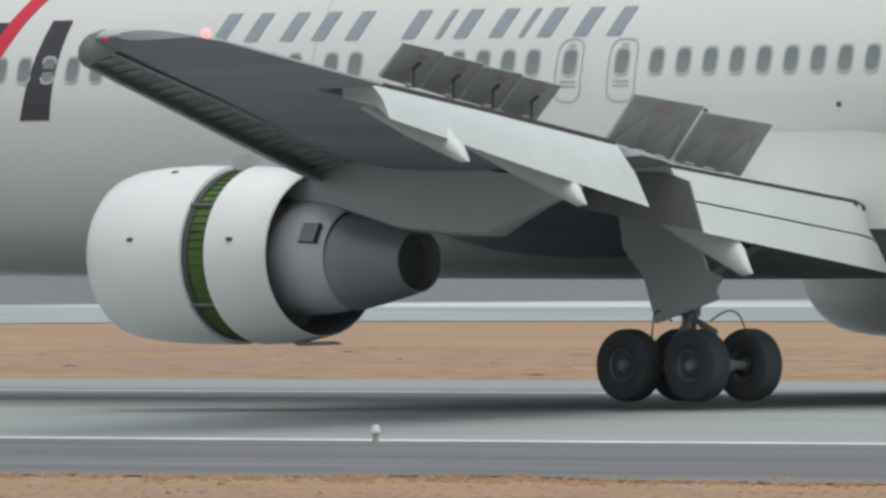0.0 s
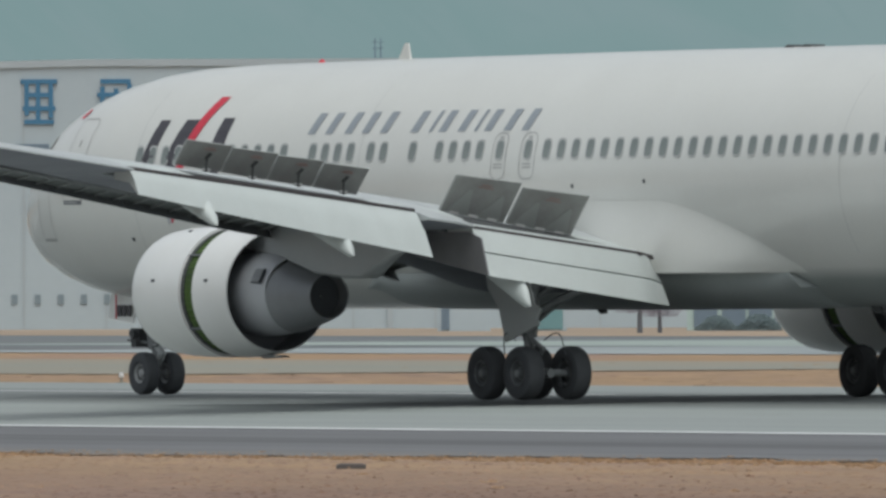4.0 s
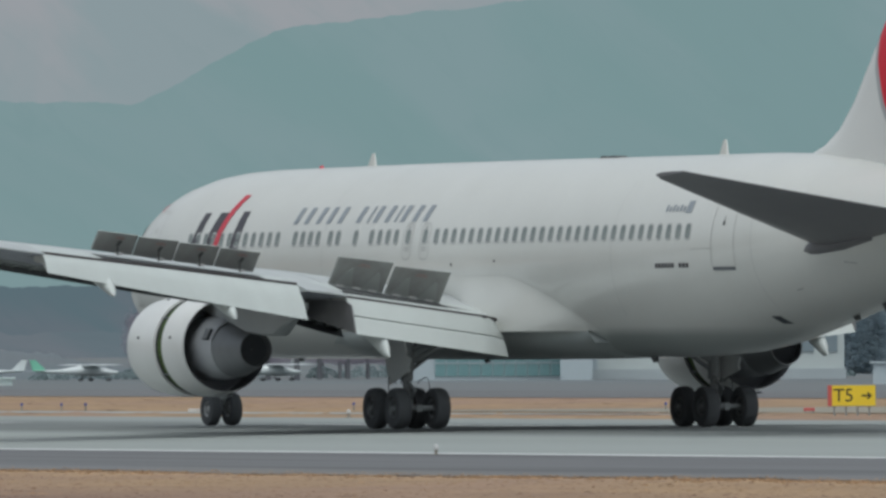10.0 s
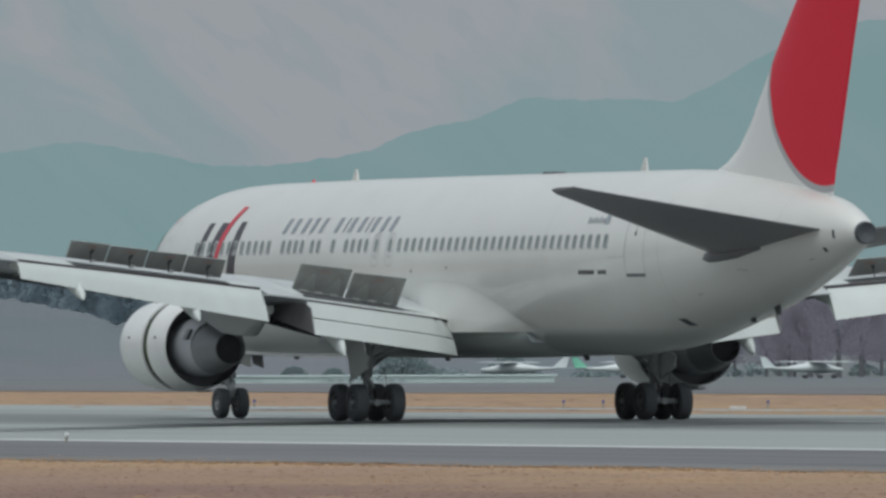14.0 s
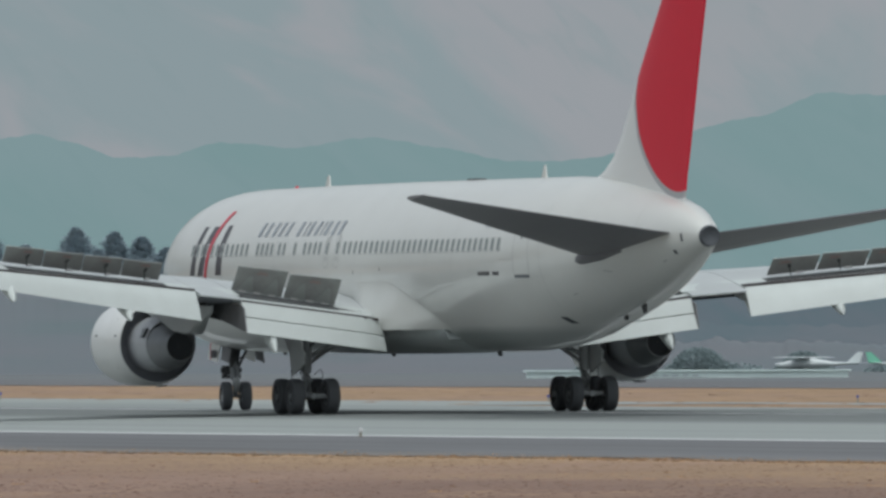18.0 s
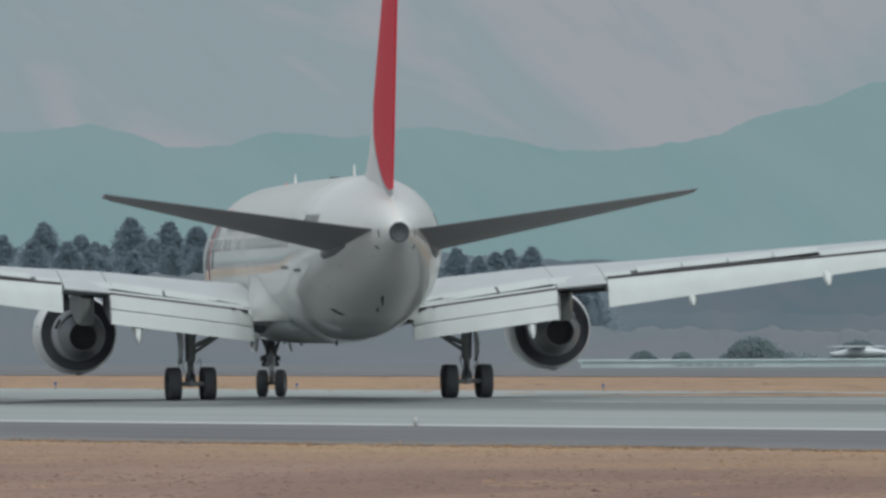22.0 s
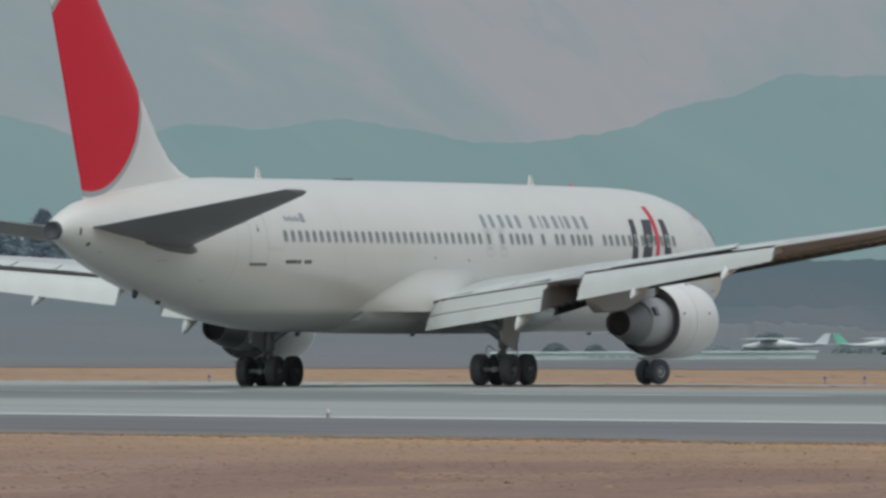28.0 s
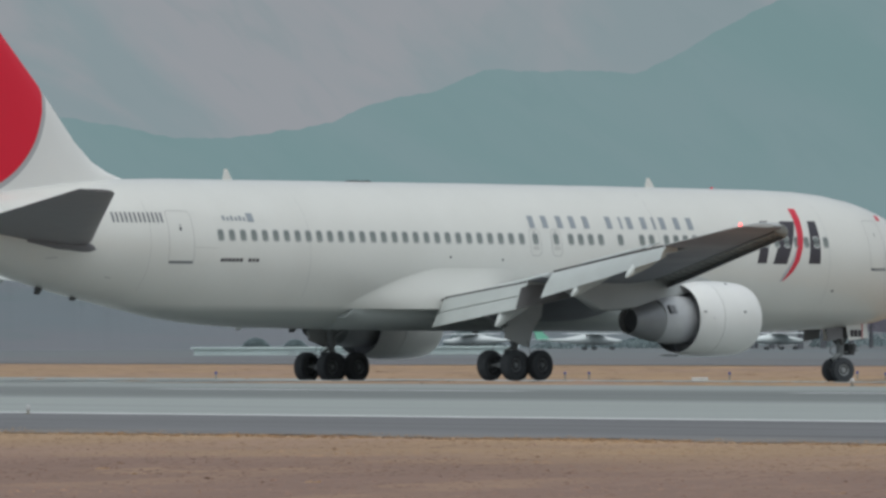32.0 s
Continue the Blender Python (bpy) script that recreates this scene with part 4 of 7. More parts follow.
def fin_paint():
    nt = FINRED.node_tree
    p = nt.nodes["Principled BSDF"]
    tc = nt.nodes.new("ShaderNodeTexCoord")
    flat = nt.nodes.new("ShaderNodeVectorMath")
    flat.operation = "MULTIPLY"
    flat.inputs[1].default_value = (1, 0, 1)
    dist = nt.nodes.new("ShaderNodeVectorMath")
    dist.operation = "DISTANCE"
    dist.inputs[1].default_value = (-23.61, 0, 10.3)
    nt.links.new(tc.outputs["Object"], flat.inputs[0])
    nt.links.new(flat.outputs[0], dist.inputs[0])
    old = p.inputs["Base Color"].links[0].from_socket
    for r, col in ((3.82, (0.40, 0.41, 0.42, 1)), (3.62, (0.68, 0.006, 0.034, 1))):
        rng = nt.nodes.new("ShaderNodeMapRange")
        rng.inputs["From Min"].default_value, rng.inputs["From Max"].default_value = r + 0.02, r - 0.02
        nt.links.new(dist.outputs["Value"], rng.inputs["Value"])
        mix = nt.nodes.new("ShaderNodeMix")
        mix.data_type = "RGBA"
        nt.links.new(rng.outputs["Result"], mix.inputs[0])
        nt.links.new(old, mix.inputs[6])
        mix.inputs[7].default_value = col
        old = mix.outputs[2]
    nt.links.new(old, p.inputs["Base Color"])


fin_paint()
bm = bmesh.new()
rings = []
for z, a, b, w in ((6.3, -15.0, -24.0, 0.204), (7.22, -15.78, -24.25, 0.272), (7.42, -16.5, -24.35, 0.272), (7.8, -17.32, -24.5, 0.272), (8.5, -18.2, -24.75, 0.258), (10.5, -20.07, -25.45, 0.224), (12.3, -21.93, -26.12, 0.190), (13.4, -23.02, -26.53, 0.170), (15.7, -25.25, -27.4, 0.116), (15.9, -25.7, -27.4, 0.054)):
    c = a - b
    prof = ((0, 0), (0.04, 0.5), (0.15, 0.9), (0.35, 1), (0.7, 0.55))
    rings.append([(a - c * s, w * f, z) for s, f in prof] + [(b, 0.03, z), (b, -0.03, z)] + [(a - c * s, -w * f, z) for s, f in prof[:0:-1]])
loft(bm, rings)
part("tail_fin", bm, FINRED, airliner, "white tail fin with a large red disc", smooth=True)


# ---- landing gear ----
def wheel_mesh(name, r, w, rim_r):
    bm = bmesh.new()
    prof = [(-w * 0.36, rim_r), (-w * 0.48, rim_r * 1.15), (-w * 0.5, r * 0.78), (-w * 0.42, r * 0.94), (-w * 0.25, r * 0.99), (0, r), (w * 0.25, r * 0.99), (w * 0.42, r * 0.94), (w * 0.5, r * 0.78), (w * 0.48, rim_r * 1.15), (w * 0.36, rim_r)]
    lathe(bm, prof, (0, 0, 0), axis="Y", n=40)
    return part(name, bm, TYRE, airliner, "black rubber aircraft tyre", smooth=True)


def rim_mesh(parent, w, rim_r, metal):
    for s in (1, -1):
        bm = bmesh.new()
        lathe(bm, [(s * w * 0.36, rim_r * 1.0), (s * w * 0.40, rim_r * 0.96), (s * w * 0.37, rim_r * 0.86), (s * w * 0.22, rim_r * 0.80), (s * w * 0.2, rim_r * 0.45), (s * w * 0.3, rim_r * 0.38), (s * w * 0.34, rim_r * 0.2), (s * w * 0.34, 0.005)], (0, 0, 0), axis="Y", n=28)
        rim = part("rim", bm, metal, parent, "grey metal rim", smooth=True)
        bm = bmesh.new()
        lathe(bm, [(s * w * 0.235, rim_r * 0.50), (s * w * 0.238, rim_r * 0.72)], (0, 0, 0), axis="Y", n=28)
        part("brake_ring", bm, HUB, parent, "dark brake ring")


main0 = nose0 = None
for side in (1, -1):
    for ax in (0.71, -0.71):
        for off in (0.57, -0.57):
            p = (ax, 4.57 * side + off, 0.555)
            if main0 is None:
                o = main0 = wheel_mesh("main_wheel", 0.555, 0.42, 0.27)
                rim_mesh(main0, 0.42, 0.27, RIM)
            else:
                o = copy_thing(main0, pose(0, 0, 0))
            o.matrix_basis = pose(*p)
            wheels.append((o, p, 0.555, False))
for off in (0.32, -0.32):
    p = (22.86, off, 0.47)
    if nose0 is None:
        o = nose0 = wheel_mesh("nose_wheel", 0.47, 0.33, 0.22)
        rim_mesh(nose0, 0.33, 0.22, NOSERIM)
    else:
        o = copy_thing(nose0, pose(0, 0, 0))
    o.matrix_basis = pose(*p)
    wheels.append((o, p, 0.47, True))

for side in (1, -1):
    y = 4.57 * side
    bm = bmesh.new()
    rod(bm, (0, y, 0.55), (0.0, y, 1.45), 0.11, 0.11, 16)
    rod(bm, (0, y, 1.3), (-0.15, y, 3.3), 0.17, 0.2, 16)
    rod(bm, (0, y, 0.62), (0, y, 0.9), 0.19, 0.16, 16)
    part("gear_strut", bm, GEAR, airliner, "grey main gear leg", smooth=True)
    bm = bmesh.new()
    rod(bm, (0.85, y, 0.555), (-0.85, y, 0.555), 0.10, 0.10, 12)
    rod(bm, (0.71, y - 0.75, 0.555), (0.71, y + 0.75, 0.555), 0.075, 0.075, 12)
    rod(bm, (-0.71, y - 0.75, 0.555), (-0.71, y + 0.75, 0.555), 0.075, 0.075, 12)
    rod(bm, (0.5, y, 0.72), (0.05, y, 1.2), 0.05)
    rod(bm, (-0.1, y, 1.25), (-0.55, y, 1.05), 0.05)
    rod(bm, (-0.55, y, 1.05), (-0.2, y, 0.75), 0.05)
    part("bogie_beam", bm, GEAR, airliner, "grey four-wheel bogie beam", smooth=True)
    bm = bmesh.new()
    rod(bm, (-0.05, y, 1.75), (-0.2, y - 1.9 * side, 2.6), 0.08)
    rod(bm, (0.0, y, 1.5), (0.1, y - 1.2 * side, 2.3), 0.06)
    rod(bm, (-0.05, y, 2.0), (-1.0, y - 0.6 * side, 2.75), 0.06)
    part("side_brace", bm, GEAR, airliner, smooth=True)
    for x, dy in ((0.42, 0.25), (-0.5, 0.22), (-0.85, -0.2)):
        bm = bmesh.new()
        pts = []
        for k in range(9):
            u = k / 8
            pts.append(Vector((x * (0.3 + 1.0 * u), y + dy * (1 + 0.5 * math.sin(math.pi * u)) * side, 1.22 + 0.16 * math.sin(math.pi * min(1, u * 1.3)) - 0.28 * max(0.0, u - 0.6) / 0.4)))
        for a, b in zip(pts, pts[1:]):
            rod(bm, a, b, 0.013, 0.013, 6)
        part("brake_hose", bm, SOOTSHADE, airliner, "black brake hose")
    # leg door: a flat notched plate on the outer side of the leg
    bm = bmesh.new()
    outer = [(1.10, 5.0, 3.05), (1.02, 4.95, 2.32), (0.61, 4.93, 1.89), (0.36, 4.93, 1.19), (-0.48, 4.92, 1.42), (-0.93, 4.92, 1.55), (-0.87, 4.92, 1.68), (-1.00, 4.91, 1.88), (-0.70, 4.9, 1.98), (-0.30, 4.85, 2.75), (-0.25, 4.85, 3.05)]
    loft(bm, mirror([outer, [(x, yy - 0.05, z) for x, yy, z in outer]], side))
    part("leg_door", bm, WINGGREY, airliner, "light grey main gear leg door")
bm = bmesh.new()
rod(bm, (22.87, 0, 0.45), (22.97, 0, 1.2), 0.08, 0.08, 14)
rod(bm, (22.96, 0, 1.0), (23.02, 0, 1.68), 0.14, 0.17, 14)
rod(bm, (22.87, -0.36, 0.47), (22.87, 0.36, 0.47), 0.06, 0.06, 12)
part("nose_gear_strut", bm, GEAR, airliner, "grey nose gear leg", smooth=True)
bm = bmesh.new()
loft(bm, [[(22.86, -0.10, 1.5), (23.16, -0.10, 1.5), (23.16, 0.10, 1.5), (22.86, 0.10, 1.5)], [(22.80, -0.17, 2.14), (23.28, -0.17, 2.14), (23.28, 0.17, 2.14), (22.80, 0.17, 2.14)]])
for y in (-0.2, 0.2):
    rod(bm, (22.95, y * 0.6, 1.42), (22.35, y * 1.5, 2.1), 0.045, 0.045, 8)
    rod(bm, (23.1, y * 0.6, 1.5), (23.3, y * 1.6, 2.1), 0.03, 0.03, 8)
rod(bm, (22.62, -0.24, 1.72), (22.62, 0.24, 1.72), 0.03, 0.03, 8)
part("leg_fork", bm, HUB, airliner, "dark upper fork of the nose leg")
bm = bmesh.new()
box(bm, 23.2, 23.58, -0.24, 0.24, 1.16, 1.46)
box(bm, 23.24, 23.46, -0.3, 0.3, 1.04, 1.18)
rod(bm, (23.36, -0.34, 1.32), (23.36, 0.34, 1.32), 0.09, 0.09, 12)
part("steering_unit", bm, HUB, airliner, "dark steering unit on the nose leg")
bm = bmesh.new()
rod(bm, (23.8, 0.16, 1.2), (23.0, 0.16, 1.14), 0.03, 0.03, 8)
rod(bm, (23.8, -0.16, 1.2), (23.0, -0.16, 1.14), 0.03, 0.03, 8)
rod(bm, (23.78, -0.2, 1.2), (23.78, 0.2, 1.2), 0.03, 0.03, 8)
part("tow_fitting", bm, GEAR, airliner)
bm = bmesh.new()
rod(bm, (22.92, 0.05, 1.12), (22.62, 0.05, 0.92), 0.045)
rod(bm, (22.62, 0.05, 0.92), (22.84, 0.05, 0.62), 0.045)
rod(bm, (22.92, -0.05, 1.12), (22.62, -0.05, 0.92), 0.045)
rod(bm, (22.62, -0.05, 0.92), (22.84, -0.05, 0.62), 0.045)
part("torque_link", bm, WINGGREY, airliner, "pale scissor link")
bm = bmesh.new()
loop = [Vector((22.82, 0.1, 1.4)), Vector((22.66, 0.1, 1.36)), Vector((22.53, 0.1, 1.22)), Vector((22.56, 0.1, 1.12)), Vector((22.72, 0.1, 1.06)), Vector((22.9, 0.1, 1.05))]
for p, q in zip(loop, loop[1:]):
    rod(bm, p, q, 0.014, 0.014, 6)
part("brake_hose", bm, SOOTSHADE, airliner, "black hose loop")
for side in (1, -1):
    bm = bmesh.new()
    rod(bm, (23.5, 0.17 * side, 1.36), (23.62, 0.17 * side, 1.36), 0.09, 0.10, 14)
    part("taxi_lamp", bm, RIM, airliner, "unlit taxi lamp", smooth=True)
    bm = bmesh.new()
    pl = [(22.5, 0.55 * side, 2.1), (22.45, 0.62 * side, 1.66), (21.6, 0.62 * side, 1.54), (21.55, 0.55 * side, 2.0)]
    loft(bm, [pl, [(x, y - 0.03 * side, z) for x, y, z in pl]])
    part("nose_gear_door", bm, GATEDARK, airliner, "small dull nose gear door")
    bm = bmesh.new()
    pl = [(23.83, 0.58 * side, 2.28), (23.83, 0.66 * side, 1.68), (22.75, 0.66 * side, 1.57), (22.68, 0.58 * side, 2.14)]
    loft(bm, [pl, [(x, y - 0.03 * side, z) for x, y, z in pl]])
    dr = part("nose_gear_door", bm, WHITE, airliner, "white nose gear door with plain dark bars")
    y0, y1 = sorted((0.655 * side, 0.675 * side))
    for i in range(3):
        bm = bmesh.new()
        x = 23.43 - 0.22 * i
        box(bm, x - 0.15, x, y0, y1, 1.72, 1.97)
        part("door_bar", bm, LOGODARK, dr)
    bm = bmesh.new()
    box(bm, 23.475, 23.5, y0, y1, 1.66, 2.2)
    part("door_stripe", bm, LOGORED, dr, "thin red stripe")


# ---- ground: one sheet, with the runway on a low crown ----
PROFILE = [(-600, -0.5), (60, -0.5), (141, -0.5), (186, 0.0), (218, 0.0), (227, -0.11), (248, -0.27), (262, -0.33), (330, -0.25), (600, -0.25), (4800, -0.25)]


def level(y):
    return lerp(y, PROFILE)


def strip(bm, x0, x1, y0, y1, up, xs=1):
    """A flat strip on the ground's profile."""
    ys = [y0] + [y for y, _ in PROFILE if y0 < y < y1] + [y1]
    grid = [[bm.verts.new((x0 + (x1 - x0) * i / xs, y, level(y) + up)) for y in ys] for i in range(xs + 1)]
    for a, b in zip(grid, grid[1:]):
        for j in range(len(ys) - 1):
            bm.faces.new((a[j], b[j], b[j + 1], a[j + 1]))


def setting(name, bm, material, label, category="", kind="structure"):
    return tagged(part(name, bm, material, None), label, category, kind=kind)


GRASS = surface("dry_grass", (0.385, 0.250, 0.132), 0.95, second=(0.235, 0.152, 0.098), scale=0.22, fine=3.2, amount=1.0, bump=0.2, stretch=(0.45, 1, 1))
def nearer_brown(m):
    """The verge turns from golden straw by the runway to duller brown grass farther out."""
    nt = m.node_tree
    p = nt.nodes["Principled BSDF"]
    tc, sep, n, add, rng, mix = [nt.nodes.new("ShaderNode" + k) for k in ("TexCoord", "SeparateXYZ", "TexNoise", "Math", "MapRange", "Mix")]
    n.inputs["Scale"].default_value, n.inputs["Detail"].default_value = 0.05, 5
    add.operation = "MULTIPLY_ADD"
    add.inputs[1].default_value = 40.0
    rng.inputs["From Min"].default_value, rng.inputs["From Max"].default_value, rng.inputs["To Max"].default_value = 157.0, 127.0, 0.92
    rng.interpolation_type = "SMOOTHSTEP"
    mix.data_type = "RGBA"
    mix.inputs[7].default_value = (0.188, 0.114, 0.088, 1)
    nt.links.new(tc.outputs["Object"], sep.inputs[0])
    nt.links.new(tc.outputs["Object"], n.inputs["Vector"])
    nt.links.new(n.outputs["Fac"], add.inputs[0])
    nt.links.new(sep.outputs["Y"], add.inputs[2])
    nt.links.new(add.outputs[0], rng.inputs["Value"])
    nt.links.new(rng.outputs["Result"], mix.inputs[0])
    nt.links.new(p.inputs["Base Color"].links[0].from_socket, mix.inputs[6])
    nt.links.new(mix.outputs[2], p.inputs["Base Color"])


nearer_brown(GRASS)
drift(GRASS, (0.29, 0.185, 0.135), (0.10, 0.012, 1), 0.46, 0.66, 0.85, turn=-58)
drift(GRASS, (0.40, 0.26, 0.15), (0.30, 0.05, 1), 0.52, 0.74, 0.45, turn=-58, seed=40)
ASPHALT = surface("runway_asphalt", (0.315, 0.338, 0.325), 0.7, second=(0.25, 0.27, 0.26), scale=0.06, fine=3.0, amount=0.9, bump=0.2, stretch=(0.12, 1, 1))
SHOULDER = surface("shoulder_asphalt", (0.158, 0.158, 0.164), 0.88, second=(0.115, 0.115, 0.12), scale=0.15, fine=4.0, amount=0.9, bump=0.2, stretch=(0.15, 1, 1))
drift(SHOULDER, (0.085, 0.084, 0.088), (0.010, 0.42, 1), 0.50, 0.66, 0.8, detail=6, distort=1.2)
drift(SHOULDER, (0.205, 0.205, 0.208), (0.016, 0.75, 1), 0.55, 0.72, 0.7, seed=77, detail=6, distort=1.0)
drift(ASPHALT, (0.235, 0.25, 0.245), (0.006, 0.38, 1), 0.50, 0.68, 0.6, detail=5, distort=0.5)
RUBBER = surface("rubber_stained_asphalt", (0.118, 0.128, 0.126), 0.75, second=(0.19, 0.204, 0.198), scale=0.5, fine=4.0, amount=1.0, stretch=(0.02, 1, 1))
CONCRETE = surface("pale_taxiway_concrete", (0.33, 0.36, 0.36), 0.85, second=(0.25, 0.27, 0.27), scale=0.05, fine=1.0, amount=0.9, stretch=(0.2, 1, 1))
PAINT = surface("worn_white_paint", (0.74, 0.75, 0.74), 0.7, second=(0.45, 0.46, 0.46), scale=0.8, fine=12, amount=0.8)
PALEFIELD = surface("pale_far_pavement", (0.53, 0.54, 0.535), 0.9, second=(0.40, 0.405, 0.405), scale=0.012, fine=0.1, amount=0.9, stretch=(0.25, 1, 1))
drift(CONCRETE, (0.23, 0.25, 0.255), (0.03, 0.004, 1), 0.45, 0.65, 0.8, turn=-52)
drift(PALEFIELD, (0.33, 0.335, 0.345), (0.02, 0.0016, 1), 0.45, 0.65, 0.9, turn=-55)
LINKGREEN = surface("weathered_green_grey_concrete", (0.31, 0.36, 0.33), 0.85, second=(0.25, 0.28, 0.26), scale=0.05, fine=0.6, amount=0.8, stretch=(0.2, 1, 1))
FARSTRAW = surface("bleached_far_straw", (0.37, 0.275, 0.19), 0.95, second=(0.29, 0.225, 0.17), scale=0.02, fine=0.3, amount=0.9, stretch=(0.3, 1, 1))
DARKSOIL = surface("dull_field", (0.135, 0.155, 0.165), 0.95, second=(0.155, 0.152, 0.152), scale=0.012, fine=0.15, amount=0.9, stretch=(0.3, 1, 1))



def feather():
    """The tyre rubber thins out away from the runway's middle."""
    nt = RUBBER.node_tree
    p = nt.nodes["Principled BSDF"]
    tc, sep, rng = nt.nodes.new("ShaderNodeTexCoord"), nt.nodes.new("ShaderNodeSeparateXYZ"), nt.nodes.new("ShaderNodeMapRange")
    nt.links.new(tc.outputs["Object"], sep.inputs[0])
    far, both = nt.nodes.new("ShaderNodeMapRange"), nt.nodes.new("ShaderNodeMath")
    both.operation = "MULTIPLY"
    far.inputs["To Min"].default_value = 0.35
    for r, y0, y1 in ((rng, 173, 179), (far, 196, 187)):
        r.inputs["From Min"].default_value, r.inputs["From Max"].default_value = y0, y1
        r.interpolation_type = "SMOOTHSTEP"
        nt.links.new(sep.outputs["Y"], r.inputs["Value"])
        nt.links.new(r.outputs["Result"], both.inputs[0 if r is rng else 1])
    mix = nt.nodes.new("ShaderNodeMix")
    mix.data_type = "RGBA"
    nt.links.new(both.outputs[0], mix.inputs[0])
    mix.inputs[6].default_value = (0.295, 0.318, 0.305, 1)
    nt.links.new(p.inputs["Base Color"].links[0].from_socket, mix.inputs[7])
    nt.links.new(mix.outputs[2], p.inputs["Base Color"])


def dusty_edge():
    """Dust and dead grass blown over the shoulder's outer metres."""
    nt = SHOULDER.node_tree
    p = nt.nodes["Principled BSDF"]
    tc, sep, n, add, rng, mix = [nt.nodes.new("ShaderNode" + k) for k in ("TexCoord", "SeparateXYZ", "TexNoise", "Math", "MapRange", "Mix")]
    n.inputs["Scale"].default_value, n.inputs["Detail"].default_value = 0.22, 5
    add.operation = "MULTIPLY_ADD"
    add.inputs[1].default_value = 5.0
    rng.inputs["From Min"].default_value, rng.inputs["From Max"].default_value, rng.inputs["To Max"].default_value = 147.0, 141.5, 0.75
    mix.data_type = "RGBA"
    mix.inputs[7].default_value = (0.235, 0.20, 0.165, 1)
    nt.links.new(tc.outputs["Object"], sep.inputs[0])
    nt.links.new(tc.outputs["Object"], n.inputs["Vector"])
    nt.links.new(n.outputs["Fac"], add.inputs[0])
    nt.links.new(sep.outputs["Y"], add.inputs[2])
    nt.links.new(add.outputs[0], rng.inputs["Value"])
    nt.links.new(rng.outputs["Result"], mix.inputs[0])
    nt.links.new(p.inputs["Base Color"].links[0].from_socket, mix.inputs[6])
    nt.links.new(mix.outputs[2], p.inputs["Base Color"])


feather()
dusty_edge()
bm = bmesh.new()
strip(bm, -4300, 2000, -600, 4800, -0.02, 4)
setting("ground", bm, GRASS, "dry tan winter grass beside the runway", "grass field")
bm = bmesh.new()
strip(bm, -1500, 700, 158, 206.5, 0.0, 2)
setting("road_runway", bm, ASPHALT, "grey asphalt runway", "runway")
bm = bmesh.new()
rows = []
for i in range(1501):
    x = -640 + 600 * i / 1500
    y = 141.0 + 2.4 * noise.noise(Vector((x * 0.07, 0.3, 0))) + 1.1 * noise.noise(Vector((x * 0.31, 4.3, 0))) + 0.5 * noise.noise(Vector((x * 1.3, 9.3, 0)))
    rows.append([bm.verts.new((x, q, level(q))) for q in (y, max(y + 0.6, 142.5), 157.996)])
rows = [[bm.verts.new((-1500, q, level(q))) for q in (141, 142.5, 157.996)]] + rows + [[bm.verts.new((700, q, level(q))) for q in (141, 142.5, 157.996)]]
for a, b in zip(rows, rows[1:]):
    for k in range(2):
        bm.faces.new((a[k], b[k], b[k + 1], a[k + 1]))
setting("road_shoulder", bm, SHOULDER, "dark asphalt runway shoulder", "shoulder")
bm = bmesh.new()
strip(bm, -1500, 700, 171, 205.5, 0.004, 2)
setting("rubber_marks", bm, RUBBER, "dark tyre rubber along the runway's middle", "tyre marks")
bm = bmesh.new()
strip(bm, -1500, 700, 157.3, 158.2, 0.008, 2)
setting("edge_line", bm, PAINT, "worn white runway edge line", "road marking")
for a, b in ((-626, -596), (-576, -546), (-526, -496), (-476, -446), (-426, -396), (-376, -346), (-326, -296), (-277, -246), (-214, -179.5), (-160, -130)):
    bm = bmesh.new()
    strip(bm, a, b, 187.3, 188.2, 0.008)
    setting("centre_dash", bm, PAINT, "white dash of the runway centre line", "road marking")
bm = bmesh.new()
strip(bm, -700, -528, 206.504, 252, 0.0, 2)
setting("turning_pad", bm, ASPHALT, "grey asphalt turn-off beside the runway", "taxiway")
bm = bmesh.new()
strip(bm, -2500, -620, 325, 378, 0.004, 2)
setting("taxiway_far", bm, SHOULDER, "grey parallel taxiway beyond the grass", "taxiway")
bm = bmesh.new()
strip(bm, -4200, -620, 378.004, 4700, 0.0, 2)
setting("field_far", bm, DARKSOIL, "dull grey-brown winter fields across the airfield", "field")
bm = bmesh.new()
strip(bm, -619.99, 1500, 560.01, 4700, 0.0, 2)
setting("pavement_far", bm, PALEFIELD, "wide pale pavement and bleached grass far across airfield", "pavement")
bm = bmesh.new()
strip(bm, -619.9, 600, 440, 560, 0.006, 2)
strip(bm, -619.9, -445, 348, 439.99, 0.006, 2)
setting("taxiway_apron", bm, CONCRETE, "pale concrete apron across the field", "apron")


bm = bmesh.new()
near, far = [(-700, 400), (-602, 400), (-578, 445), (-553, 490)], [(-700, 489.9), (-690, 489.9), (-680, 489.95), (-670, 490.01)]
link = [[bm.verts.new((x, y, level(y) + 0.014)) for x, y in e] for e in (near, far)]
for i in range(3):
    bm.faces.new((link[0][i], link[0][i + 1], link[1][i + 1], link[1][i]))
setting("taxiway_link", bm, LINKGREEN, "pale greenish concrete taxiway across the grass", "taxiway")
bm = bmesh.new()
strip(bm, -1000, -690, 490.02, 650, 0.014, 1)
setting("ground_strip", bm, FARSTRAW, "tan grass strip before the sheds", "grass field")


